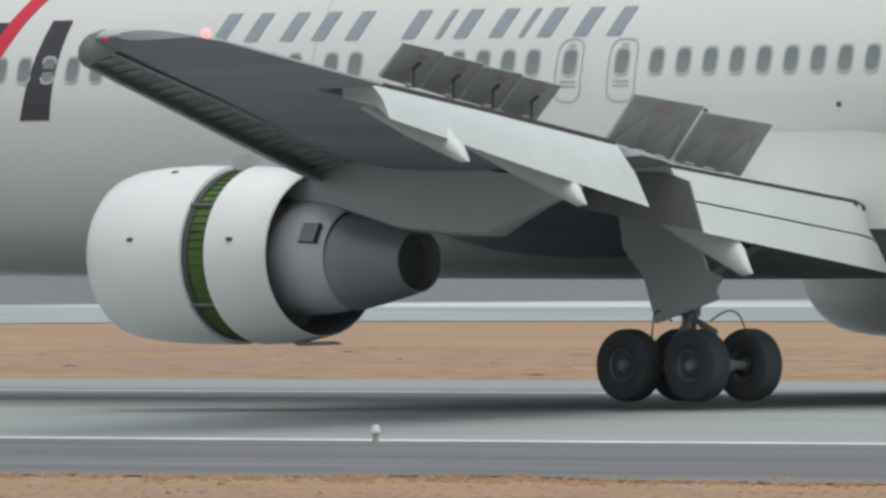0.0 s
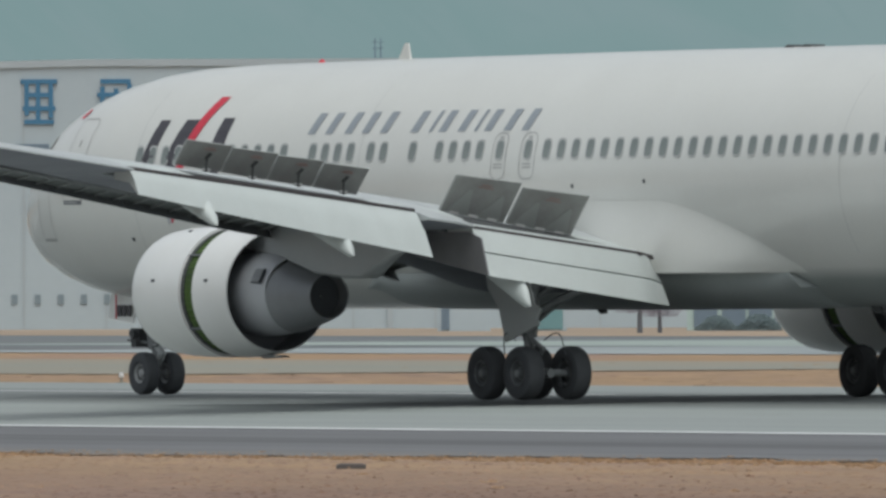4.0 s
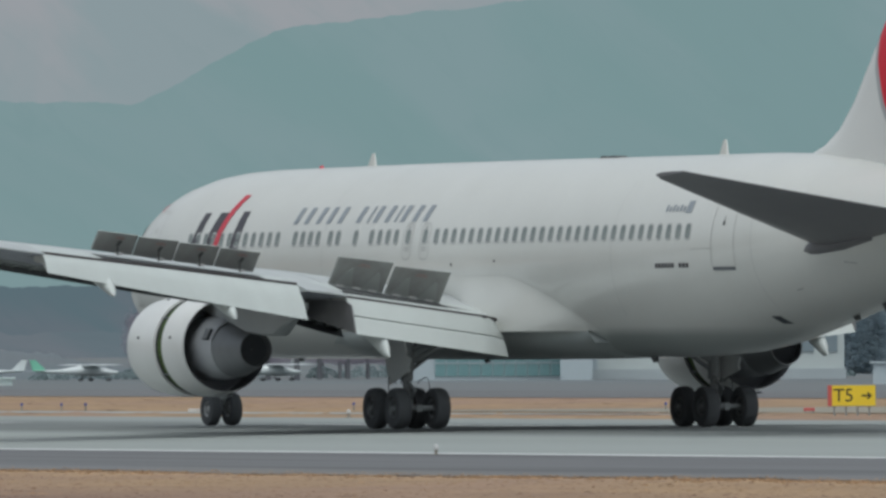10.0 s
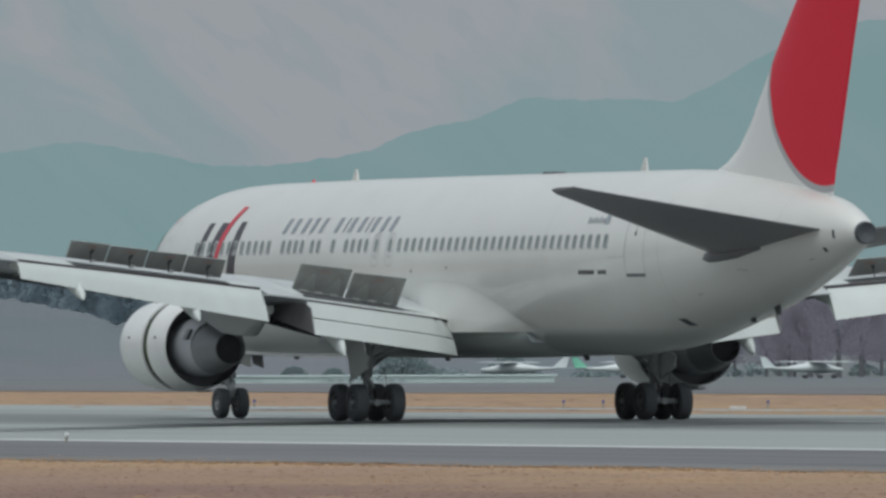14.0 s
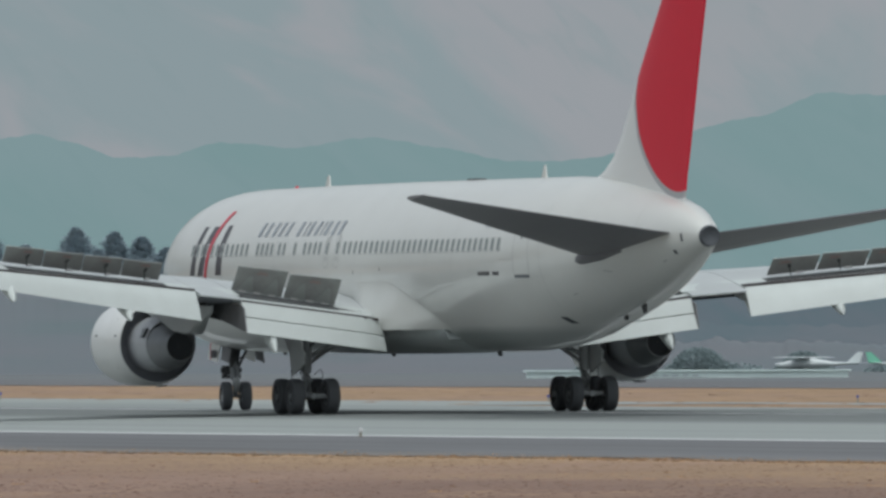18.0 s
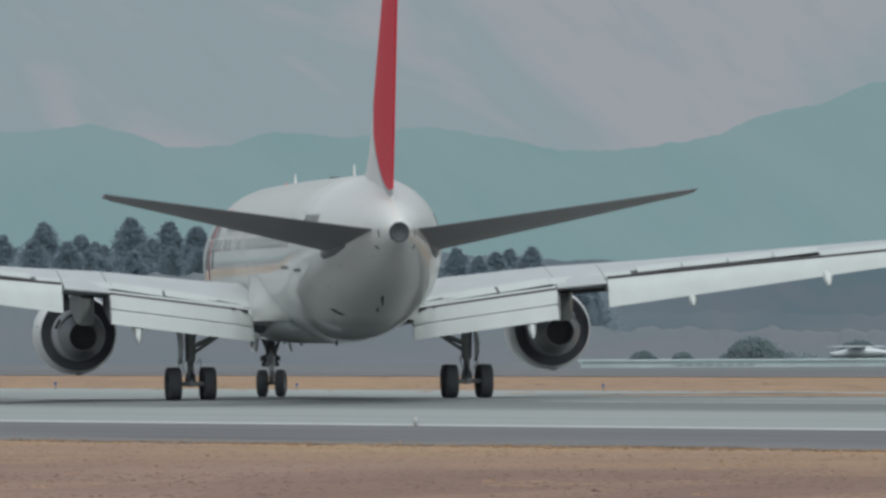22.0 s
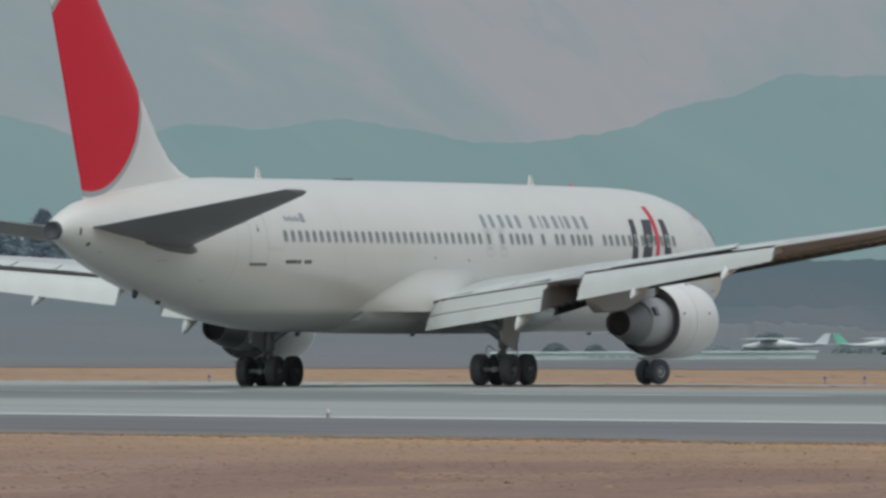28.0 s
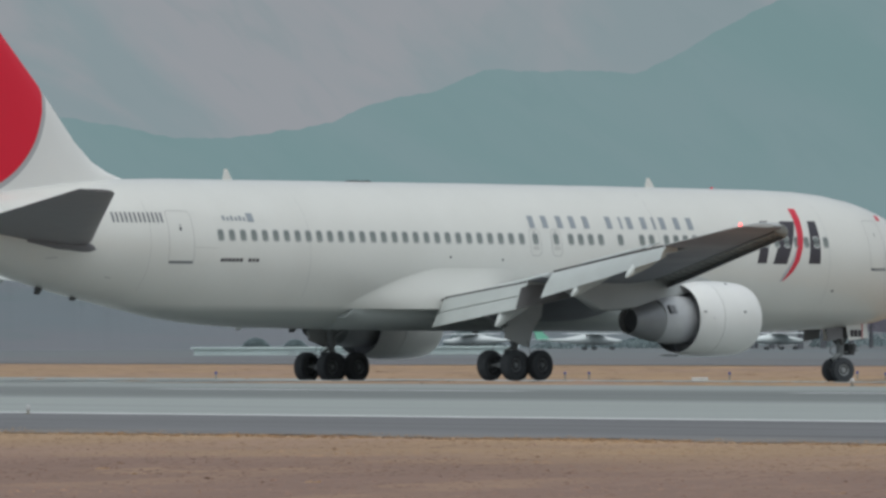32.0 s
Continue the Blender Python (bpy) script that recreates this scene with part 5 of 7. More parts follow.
DULLTURF = surface("dull_green_grey_turf", (0.235, 0.235, 0.20), 0.95, second=(0.29, 0.235, 0.175), scale=0.05, fine=0.8, amount=0.9, stretch=(0.2, 1, 1))
bm = bmesh.new()
strip(bm, -590, -440, 262, 314, 0.012, 2)
setting("ground_strip", bm, DULLTURF, "dull green-grey turf strip between the runway and apron", "grass field")


# ---- distance: glowing mountain sheets behind the field, haze in their colour ----
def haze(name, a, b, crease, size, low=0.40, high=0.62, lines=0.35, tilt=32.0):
    """Slopes that glow with haze in their colour: two tones in slanting patches, with thin gullies and spurs running
    down them.
    """
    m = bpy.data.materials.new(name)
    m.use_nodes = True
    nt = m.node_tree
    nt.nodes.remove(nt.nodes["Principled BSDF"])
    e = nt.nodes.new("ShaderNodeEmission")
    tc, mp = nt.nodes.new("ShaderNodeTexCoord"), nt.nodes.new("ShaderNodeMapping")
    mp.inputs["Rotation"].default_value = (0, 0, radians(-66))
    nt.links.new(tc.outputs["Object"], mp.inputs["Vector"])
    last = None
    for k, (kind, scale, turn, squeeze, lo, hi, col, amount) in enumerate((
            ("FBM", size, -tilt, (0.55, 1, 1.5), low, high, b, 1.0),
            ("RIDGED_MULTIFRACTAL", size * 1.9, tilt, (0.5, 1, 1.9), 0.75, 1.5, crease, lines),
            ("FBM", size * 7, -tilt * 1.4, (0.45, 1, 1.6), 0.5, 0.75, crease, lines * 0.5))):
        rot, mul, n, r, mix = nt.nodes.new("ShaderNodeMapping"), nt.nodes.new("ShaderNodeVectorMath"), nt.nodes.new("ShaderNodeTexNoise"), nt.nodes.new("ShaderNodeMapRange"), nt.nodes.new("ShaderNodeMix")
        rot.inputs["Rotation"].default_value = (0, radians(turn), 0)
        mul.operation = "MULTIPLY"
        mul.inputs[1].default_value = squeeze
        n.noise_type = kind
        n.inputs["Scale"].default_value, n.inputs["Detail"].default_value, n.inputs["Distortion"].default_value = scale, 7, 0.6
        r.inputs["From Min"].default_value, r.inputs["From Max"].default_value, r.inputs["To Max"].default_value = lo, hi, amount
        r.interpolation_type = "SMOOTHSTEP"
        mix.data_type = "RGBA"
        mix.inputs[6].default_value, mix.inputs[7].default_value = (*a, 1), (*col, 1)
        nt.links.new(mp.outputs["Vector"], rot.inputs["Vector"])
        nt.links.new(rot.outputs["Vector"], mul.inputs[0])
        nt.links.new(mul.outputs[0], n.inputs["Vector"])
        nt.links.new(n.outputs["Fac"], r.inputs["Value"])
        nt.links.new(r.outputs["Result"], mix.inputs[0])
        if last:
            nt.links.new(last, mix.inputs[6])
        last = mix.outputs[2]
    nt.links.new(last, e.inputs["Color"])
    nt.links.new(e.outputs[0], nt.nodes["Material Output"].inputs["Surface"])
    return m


def range_sheet(name, radius, profile, material, label, step=0.05, rough=0.0, low=-0.35):
    """A curved far sheet whose upper edge follows (pan, elevation) in degrees."""
    bm = bmesh.new()
    rows = []
    a = profile[0][0]
    while a <= profile[-1][0]:
        e = lerp(a, profile) + rough * noise.fractal(Vector((a * 9, radius * 0.001, 0)), 1.0, 2.0, 4)
        c, s = math.cos(radians(a)), math.sin(radians(a))
        rows.append([bm.verts.new((-radius * s, radius * c, EYE[2] + radius * math.tan(radians(k)))) for k in (low, (low + e) / 2, e)])
        a += step
    for p, q in zip(rows, rows[1:]):
        for i in range(2):
            bm.faces.new((p[i], q[i], q[i + 1], p[i + 1]))
    return setting(name, bm, material, label, "mountains")


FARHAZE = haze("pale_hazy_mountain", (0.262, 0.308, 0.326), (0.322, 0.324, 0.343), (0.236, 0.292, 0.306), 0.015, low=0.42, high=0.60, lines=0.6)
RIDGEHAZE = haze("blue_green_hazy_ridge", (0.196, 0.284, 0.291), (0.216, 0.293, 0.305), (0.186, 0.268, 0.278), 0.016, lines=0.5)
WOODHAZE = haze("dark_blue_hazy_rise", (0.108, 0.148, 0.170), (0.130, 0.152, 0.176), (0.098, 0.136, 0.156), 0.03)
LOWHAZE = haze("grey_mauve_hazy_fields", (0.126, 0.158, 0.180), (0.152, 0.168, 0.190), (0.118, 0.142, 0.160), 0.035, tilt=4.0)
RIDGE = [(20, 2.2), (60, 1.9), (63.5, 1.6), (64.6, 1.30), (65.35, 1.222), (65.6, 1.19), (65.85, 1.172), (66.17, 1.133), (66.27, 1.115), (66.41, 1.045), (66.53, 0.98), (66.65, 0.912), (66.78, 0.86), (67.03, 0.862),
         (67.25, 0.872), (67.31, 0.87), (67.48, 0.80), (67.62, 0.777), (67.745, 0.735), (67.85, 0.682), (68.05, 0.656), (68.28, 0.632), (68.42, 0.645), (68.72, 0.70), (68.90, 0.717), (69.14, 0.685), (69.42, 0.711),
         (69.56, 0.665), (69.76, 0.653), (69.94, 0.712), (70.06, 0.735), (70.16, 0.73), (70.30, 0.711), (70.42, 0.721), (72, 0.6), (80, 0.6), (95, 0.5)]
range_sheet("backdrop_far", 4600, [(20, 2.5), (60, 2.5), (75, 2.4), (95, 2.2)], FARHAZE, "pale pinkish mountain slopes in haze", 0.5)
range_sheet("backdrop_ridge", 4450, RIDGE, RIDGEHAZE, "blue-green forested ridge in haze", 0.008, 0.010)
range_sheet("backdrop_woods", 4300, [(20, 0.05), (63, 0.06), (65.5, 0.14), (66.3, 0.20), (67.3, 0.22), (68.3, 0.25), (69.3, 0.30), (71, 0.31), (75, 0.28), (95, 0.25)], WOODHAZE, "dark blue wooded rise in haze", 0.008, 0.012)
HILLHAZE = haze("dark_hazy_hillside", (0.086, 0.094, 0.106), (0.10, 0.102, 0.114), (0.07, 0.080, 0.092), 0.05)
range_sheet("backdrop_hill", 4250, [(55.55, -0.1), (55.8, 0.08), (56.1, 0.25), (56.5, 0.31), (57.3, 0.28), (57.8, 0.14), (58.3, -0.1)], HILLHAZE, "dark wooded hillside in haze behind the sheds", 0.006, 0.02)
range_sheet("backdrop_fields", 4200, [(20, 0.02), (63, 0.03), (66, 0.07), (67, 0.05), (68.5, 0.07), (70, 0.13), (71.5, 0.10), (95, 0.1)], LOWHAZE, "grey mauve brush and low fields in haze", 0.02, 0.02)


# ---- things on and beyond the field ----
def spot(az, dist):
    """Ground point at a bearing left of north and a distance from the eye."""
    x, y = -dist * math.sin(radians(az)), dist * math.cos(radians(az))
    return Vector((x, y, level(y)))


def facing(az, dist, turn=0.0):
    """A pose on the ground whose local -y looks back at the eye."""
    return Matrix.Translation(spot(az, dist)) @ pose(0, 0, 0, 0, 0, az + turn)


LAMPWHITE = surface("frosted_lamp_glass", (0.58, 0.58, 0.57), 0.25)
LAMPBODY = surface("lamp_body_yellow_grey", (0.30, 0.28, 0.24), 0.6)
BLUEGLASS = surface("blue_lamp_glass", (0.06, 0.07, 0.28), 0.3)
SIGNYELLOW = surface("yellow_sign_face", (0.78, 0.58, 0.03), 0.5, second=(0.70, 0.50, 0.03), scale=2)
SIGNBLACK = surface("black_sign_face", (0.02, 0.02, 0.022), 0.55)
SIGNRED = surface("red_sign_face", (0.52, 0.10, 0.09), 0.5, second=(0.44, 0.09, 0.08), scale=2)
SIGNSTEEL = surface("sign_steel", (0.30, 0.31, 0.31), 0.5, 0.4)
DIGITPALE = surface("pale_orange_digit", (0.85, 0.55, 0.35), 0.5)


def edge_lamp():
    root = tagged(new("runway_light"), "white-domed elevated runway edge light on a short stem", "runway light", "runway edge lights")
    bm = bmesh.new()
    rod(bm, (0, 0, -0.02), (0, 0, 0.16), 0.045, 0.035, 10)
    rod(bm, (0, 0, -0.02), (0, 0, 0.01), 0.13, 0.13, 12)
    part("stem", bm, LAMPBODY, root)
    bm = bmesh.new()
    lathe(bm, [(0.12, 0.05), (0.14, 0.068), (0.19, 0.066), (0.235, 0.048), (0.255, 0.01)], (0, 0, 0), n=14)
    for v in bm.verts:
        s, y, z = v.co
        v.co = (z, y, s)
    part("dome", bm, LAMPWHITE, root, "frosted glass dome", smooth=True)
    return root


lamp = edge_lamp()
lamp.matrix_basis = pose(-156.8, 156.6, level(156.6))
for x in (-95, -220.3, -283.6, -347.0, -406.3, -466, -526):
    copy_thing(lamp, pose(x, 156.6, level(156.6)))
for x in (-228, -287.6, -349.8, -415.3, -466):
    copy_thing(lamp, pose(x, 207.3, level(207.3)))


def taxi_lamp():
    root = tagged(new("taxiway_light"), "small blue taxiway edge light standing in dry grass", "taxiway light", "taxiway lights")
    bm = bmesh.new()
    rod(bm, (0, 0, -0.02), (0, 0, 0.2), 0.05, 0.04, 8)
    part("stem", bm, LAMPBODY, root)
    bm = bmesh.new()
    rod(bm, (0, 0, 0.2), (0, 0, 0.30), 0.06, 0.045, 10)
    part("lens", bm, BLUEGLASS, root)
    return root


blue = taxi_lamp()
blue.matrix_basis = Matrix.Translation(spot(70.19, 656))
for az, d in ((69.34, 656), (68.26, 660), (67.03, 656), (66.945, 656), (67.17, 656), (66.45, 650), (65.9, 640), (64.9, 640), (64.1, 700), (66.0, 655)):
    copy_thing(blue, Matrix.Translation(spot(az, d)))
bm = bmesh.new()
box(bm, -0.32, 0.32, -0.5, 0.5, -0.02, 0.10)
tagged(part("slab", bm, PAINT, None), "white concrete slab lying in the far grass", "slab").matrix_basis = facing(66.555, 640)


def text_mesh(body, size, material, parent, m, name="lettering"):
    cu = bpy.data.curves.new(name, "FONT")
    cu.body, cu.size, cu.align_x, cu.align_y, cu.extrude, cu.resolution_u = body, size, "CENTER", "CENTER", 0.006, 3
    ob = new(name, cu)
    me = bpy.data.meshes.new_from_object(ob)
    bpy.data.objects.remove(ob)
    me.materials.append(material)
    o = new(name, me)
    o.parent, o.matrix_basis = parent, m
    return o


def guidance_sign(az, dist, w, h, red_end, words, label, way=1, foot=0.32):
    root = tagged(new("guidance_sign"), label, "airfield sign", "taxiway signs")
    root.matrix_basis = facing(az, dist)
    bm = bmesh.new()
    box(bm, -w / 2, w / 2, -0.12, 0.12, foot, foot + h)
    part("cabinet", bm, SIGNSTEEL, root)
    bm = bmesh.new()
    x0 = -w / 2 + (0.16 if red_end else 0.02)
    box(bm, x0, w / 2 - 0.02, -0.135, -0.121, foot + 0.02, foot - 0.02 + h)
    part("face", bm, SIGNYELLOW, root, "yellow sign face")
    if red_end:
        bm = bmesh.new()
        box(bm, -w / 2 + 0.01, x0 - 0.005, -0.135, -0.121, foot + 0.02, foot - 0.02 + h)
        part("end_panel", bm, SIGNRED, root, "red end panel")
    for k in (-0.36, -0.12, 0.12, 0.36):
        bm = bmesh.new()
        box(bm, w * k - 0.03, w * k + 0.03, -0.03, 0.03, -0.05, foot + 0.01)
        part("leg", bm, SIGNSTEEL, root)
    up = pose(0, 0, 0, 90, 0, 0)
    if words:
        text_mesh(words, h * 0.86, SIGNBLACK, root, Matrix.Translation((x0 * 0.42 if way > 0 else w * 0.20, -0.138, foot - 0.01 + h / 2)) @ up)
    # arrow
    bm = bmesh.new()
    z = foot + h / 2
    ax = w * 0.30 if way > 0 else -w * 0.23
    box(bm, ax - 0.16, ax + 0.16, -0.146, -0.137, z - 0.03, z + 0.03)
    for s in (1, -1):
        m = Matrix.Translation((ax + 0.16 * way, 0, z)) @ Matrix.Rotation(radians(40 * s + (0 if way > 0 else 180)), 4, "Y")
        box(bm, -0.16, 0.01, -0.146, -0.137, -0.03, 0.03, m)
    part("arrow", bm, SIGNBLACK, root, "black arrow")
    return root


guidance_sign(64.245, 556, 1.66, 0.74, True, "T5", "yellow taxiway sign with black T5 and an arrow")
guidance_sign(55.06, 543, 1.46, 0.70, True, "T5", "yellow taxiway sign with red end, arrow and black T5", -1, 0.12)


def board(name, az, dist, w, h, base, material, label, category, digit=""):
    root = tagged(new(name), label, category)
    root.matrix_basis = facing(az, dist)
    bm = bmesh.new()
    box(bm, -w / 2, w / 2, -0.06, 0.06, base, base + h)
    bmesh.ops.bevel(bm, geom=bm.edges[:], offset=0.015, segments=1, affect="EDGES")
    part("panel", bm, material, root)
    for s in (-0.34, 0.34):
        bm = bmesh.new()
        box(bm, w * s - 0.035, w * s + 0.035, -0.03, 0.03, -0.06, base + 0.01)
        part("post", bm, SIGNSTEEL, root)
    if digit:
        text_mesh(digit, h * 1.25, DIGITPALE, root, Matrix.Translation((0, -0.07, base + h / 2)) @ pose(0, 0, 0, 90, 0, 0), "digit")
    return root


board("distance_board", 61.772, 440, 1.05, 0.97, 0.02, SIGNBLACK, "black runway distance board with a pale figure 4", "distance board", "4")
board("marker_board", 61.722, 446, 2.38, 0.69, 0.10, SIGNRED, "long red sign board on short posts behind a black board", "marker board")
board("marker_board", 62.815, 546, 0.76, 0.52, 0.10, SIGNRED, "small red marker board in the grass", "marker board")
board("marker_board", 62.245, 500, 0.22, 0.24, 0.27, SIGNRED, "very small red marker board on posts", "marker board")
for az in (62.51, 62.38):
    board("marker_board", az, 500, 0.13, 0.13, 0.17, SIGNRED, "tiny red marker on a post in the grass", "marker board")
board("marker_board", 64.395, 610, 0.42, 0.12, 0.06, SIGNRED, "low red marker board beside a yellow sign", "marker board")
board("marker_board", 55.75, 820, 0.55, 0.28, 0.05, SIGNRED, "faded red marker board far across the field", "marker board")

# ---- buildings across the field ----
SHEDWHITE = surface("pale_cladding", (0.44, 0.50, 0.53), 0.7, second=(0.38, 0.43, 0.46), scale=0.08, fine=1.5, amount=0.6)
SHEDROOF = surface("grey_metal_roof", (0.42, 0.46, 0.48), 0.55, second=(0.34, 0.38, 0.40), scale=0.2)
HALLWALL = surface("cream_grey_render", (0.53, 0.575, 0.57), 0.8, second=(0.45, 0.49, 0.485), scale=0.15, fine=1.5, amount=0.7)
ROOFRED = surface("faded_red_roof", (0.52, 0.145, 0.14), 0.7, second=(0.56, 0.235, 0.22), scale=0.3)
TEALGLASS = surface("teal_glazing", (0.16, 0.30, 0.31), 0.3, second=(0.22, 0.34, 0.36), scale=0.6)
DARKGLASS = surface("grey_window_glass", (0.20, 0.25, 0.28), 0.3, second=(0.27, 0.31, 0.33), scale=1)
SIGNBLUE = surface("blue_sign_paint", (0.05, 0.17, 0.30), 0.6, second=(0.08, 0.20, 0.30), scale=1.0)
SHELTERPALE = surface("bleached_green_sheeting", (0.66, 0.76, 0.74), 0.7, second=(0.50, 0.58, 0.57), scale=0.25, fine=2.5, amount=0.8)
HALLGREEN = surface("pale_green_cladding", (0.40, 0.50, 0.47), 0.7, second=(0.46, 0.53, 0.51), scale=0.4, fine=3)
GANTRY = surface("dark_gantry_steel", (0.13, 0.15, 0.18), 0.6, second=(0.18, 0.20, 0.22), scale=2)
EAVE = surface("dark_eave", (0.16, 0.21, 0.26), 0.6)
# Far foliage, twigs and bushes carry the distance haze in their pale colour.
TREEBLUE = surface("hazed_conifer_foliage", (0.40, 0.475, 0.52), 0.95, second=(0.38, 0.45, 0.495), scale=0.4, fine=3, leafy=0.8)
TREEBARE = surface("hazed_winter_twigs", (0.40, 0.365, 0.42), 0.95, second=(0.32, 0.315, 0.355), scale=0.3, fine=2, leafy=0.5)
BARK = surface("grey_bark", (0.16, 0.165, 0.18), 0.9)
BUSHGREEN = surface("hazed_evergreen_bush", (0.26, 0.325, 0.33), 0.95, second=(0.27, 0.315, 0.33), scale=0.5, fine=3, leafy=0.4)


def building(name, az, dist, w, deep, h, roof, wall, roofmat, label, category, turn=0.0):
    """A hall with a gabled, flat or barrel roof; its front faces the runway."""
    root = tagged(new(name), label, category)
    root.matrix_basis = facing(az, dist, turn)
    bm = bmesh.new()
    box(bm, -w / 2, w / 2, 0, deep, -0.3, h)
    part("wall", bm, wall, root)
    bm = bmesh.new()
    if roof[0] == "flat":
        box(bm, -w / 2 - 0.2, w / 2 + 0.2, -0.2, deep + 0.2, h, h + roof[1])
    elif roof[0] == "gable":
        o = 0.5
        loft(bm, [[(x, -o, h), (x, deep / 2, h + roof[1]), (x, deep + o, h), (x, deep / 2, h + roof[1] - 0.3), (x, -o, h - 0.3)][:3] for x in (-w / 2 - o, w / 2 + o)])
    elif roof[0] == "hip":
        e, z0 = 0.8, h + roof[2]
        ring = lambda k, z: [(-w / 2 - e + k, -e + k * 0.9, z), (w / 2 + e - k, -e + k * 0.9, z), (w / 2 + e - k, deep + e - k * 0.9, z), (-w / 2 - e + k, deep + e - k * 0.9, z)]
        loft(bm, [ring(0, z0 - 0.12), ring(0, z0), ring(4.6, z0 + roof[1])])
    elif roof[0] == "end":
        loft(bm, [[(-w / 2 - 0.2, y, h), (0, y, h + roof[1]), (w / 2 + 0.2, y, h)] for y in (-0.02, deep)])
    else:
        n = 16
        rings = []
        for y in (-0.6, deep):
            rings.append([(w / 2 * math.cos(math.pi * i / n) * 1.02, y, h + roof[1] * math.sin(math.pi * i / n)) for i in range(n + 1)])
        loft(bm, rings)
    part("roof", bm, roofmat, root)
    return root


def openings(root, material, xs, z0, z1, w, y=-0.04, name="window"):
    first = None
    for x in xs:
        m = pose(x, y, (z0 + z1) / 2)
        if first is None:
            bm = bmesh.new()
            box(bm, -w / 2, w / 2, -0.05, 0.1, -(z1 - z0) / 2, (z1 - z0) / 2)
            first = part(name, bm, material, root)
            first.matrix_basis = m
        else:
            again(first, name, m, root)


# the tall white hangar with blue sign blocks
hangar = building("hangar", 59.95, 1130, 105, 60, 17.9, ("flat", 0.5), SHEDWHITE, SHEDROOF, "tall pale hangar with dark blue sign blocks and roof masts", "hangar")


def on_wall(az):
    return math.tan(radians(59.95 - az)) * 1130


def roof_rise(x):
    return min(0.4, 0.2 + 0.021 * x)


for ob in hangar.children:
    bm = bmesh.new()
    bm.from_mesh(ob.data)
    bmesh.ops.bisect_plane(bm, geom=bm.verts[:] + bm.edges[:] + bm.faces[:], plane_co=(9.5, 0, 0), plane_no=(1, 0, 0))
    for v in bm.verts:
        if v.co.z > 17:
            v.co.z += roof_rise(v.co.x)
    bm.to_mesh(ob.data)
    bm.free()


def wall_z(t_el):
    return EYE[2] + 0.25 + math.tan(radians(t_el)) * 1130


# two rows of sign characters, each a small grid of plain bars
def sign_character(az, half, e0, e1, seed):
    r = random.Random(seed)
    x, z0, z1 = on_wall(az), wall_z(e0), wall_z(e1)
    bm = bmesh.new()
    t = half * 0.20
    for k in range(4):
        z = z0 + (z1 - z0 - t) * k / 3
        w = half * r.uniform(0.72, 1.0)
        box(bm, x - w, x + w, -0.16, -0.02, z, z + t * 1.25)
    for k in (-0.72, 0.0, 0.72):
        u = x + half * (k + r.uniform(-0.08, 0.08))
        box(bm, u - t * 0.6, u + t * 0.6, -0.155, -0.025, z0 + (z1 - z0) * r.uniform(0.0, 0.2), z1 - (z1 - z0) * r.uniform(0.0, 0.2))
    part("sign_block", bm, SIGNBLUE, hangar, "dark blue sign character of plain bars")


for i in range(5):
    sign_character(59.905 - 0.27 * i, 1.28, 0.60, 0.755, 70 + i)
for i in range(7):
    sign_character(60.535 + 0.0555 * i, 0.46, 0.585, 0.668, 90 + i)
for a0, a1 in ((59.72, 59.6), (59.55, 59.47), (60.9, 60.42)):
    bm = bmesh.new()
    box(bm, on_wall(a0), on_wall(a1), -0.16, -0.02, wall_z(0.50), wall_z(0.53))
    part("door_header", bm, EAVE, hangar, "dark strip over the hangar doors")
openings(hangar, DARKGLASS, [on_wall(60.62 - 0.0815 * i) for i in range(-12, 30)], wall_z(-0.035), wall_z(0.0), 0.42)
openings(hangar, SIGNBLUE, [on_wall(60.75 - 0.055 * i) for i in range(9)], wall_z(0.28), wall_z(0.375), 0.95, name="glazed_panel")
for i in range(17):
    bm = bmesh.new()
    x = on_wall(62.3 - 0.29 * i)
    box(bm, x - 0.06, x + 0.06, -0.07, -0.02, -0.2, 17.6)
    part("cladding_seam", bm, SHEDROOF, hangar)
for az in (58.4, 59.0, 60.5, 61.5):
    bm = bmesh.new()
    x = on_wall(az)
    box(bm, x - 0.18, x + 0.18, -0.2, 0.0, -0.3, 17.2)
    part("downpipe", bm, SHEDROOF, hangar)
bm = bmesh.new()
box(bm, on_wall(61.81), on_wall(61.39), 8, 22, 17.8, 20.6)
part("roof_house", bm, SHEDROOF, hangar, "pale plant house on the roof")
bm = bmesh.new()
box(bm, on_wall(61.69), on_wall(61.53), 9, 21, 20.6, 20.9)
part("roof_deck", bm, SHEDROOF, hangar)
for az in (62.31, 62.205, 62.04, 61.72, 61.39, 61.56):
    bm = bmesh.new()
    x = on_wall(az)
    z = 18.4 + roof_rise(x)
    rod(bm, (x, 1, z - 0.1), (x, 1, z + 0.3), 0.07, 0.07, 6)
    loft(bm, [[(x - 0.3, y, z + 0.28), (x + 0.3, y, z + 0.22), (x + 0.24, y, z + 0.52), (x - 0.22, y, z + 0.58)] for y in (0.9, 1.1)])
    part("roof_dish", bm, FADEDRED, hangar, "small faded red roof dish on a stub")
bm = bmesh.new()
x = on_wall(62.585)
loft(bm, [[(x - 1.7, 6, 17.0), (x + 0.2, 6, 17.0), (x + 1.8, 6, 18.3)], [(x - 1.7, 9, 17.0), (x + 0.2, 9, 17.0), (x + 1.8, 9, 18.3)]])
part("roof_panel", bm, EAVE, hangar, "dark tilted roof panel")


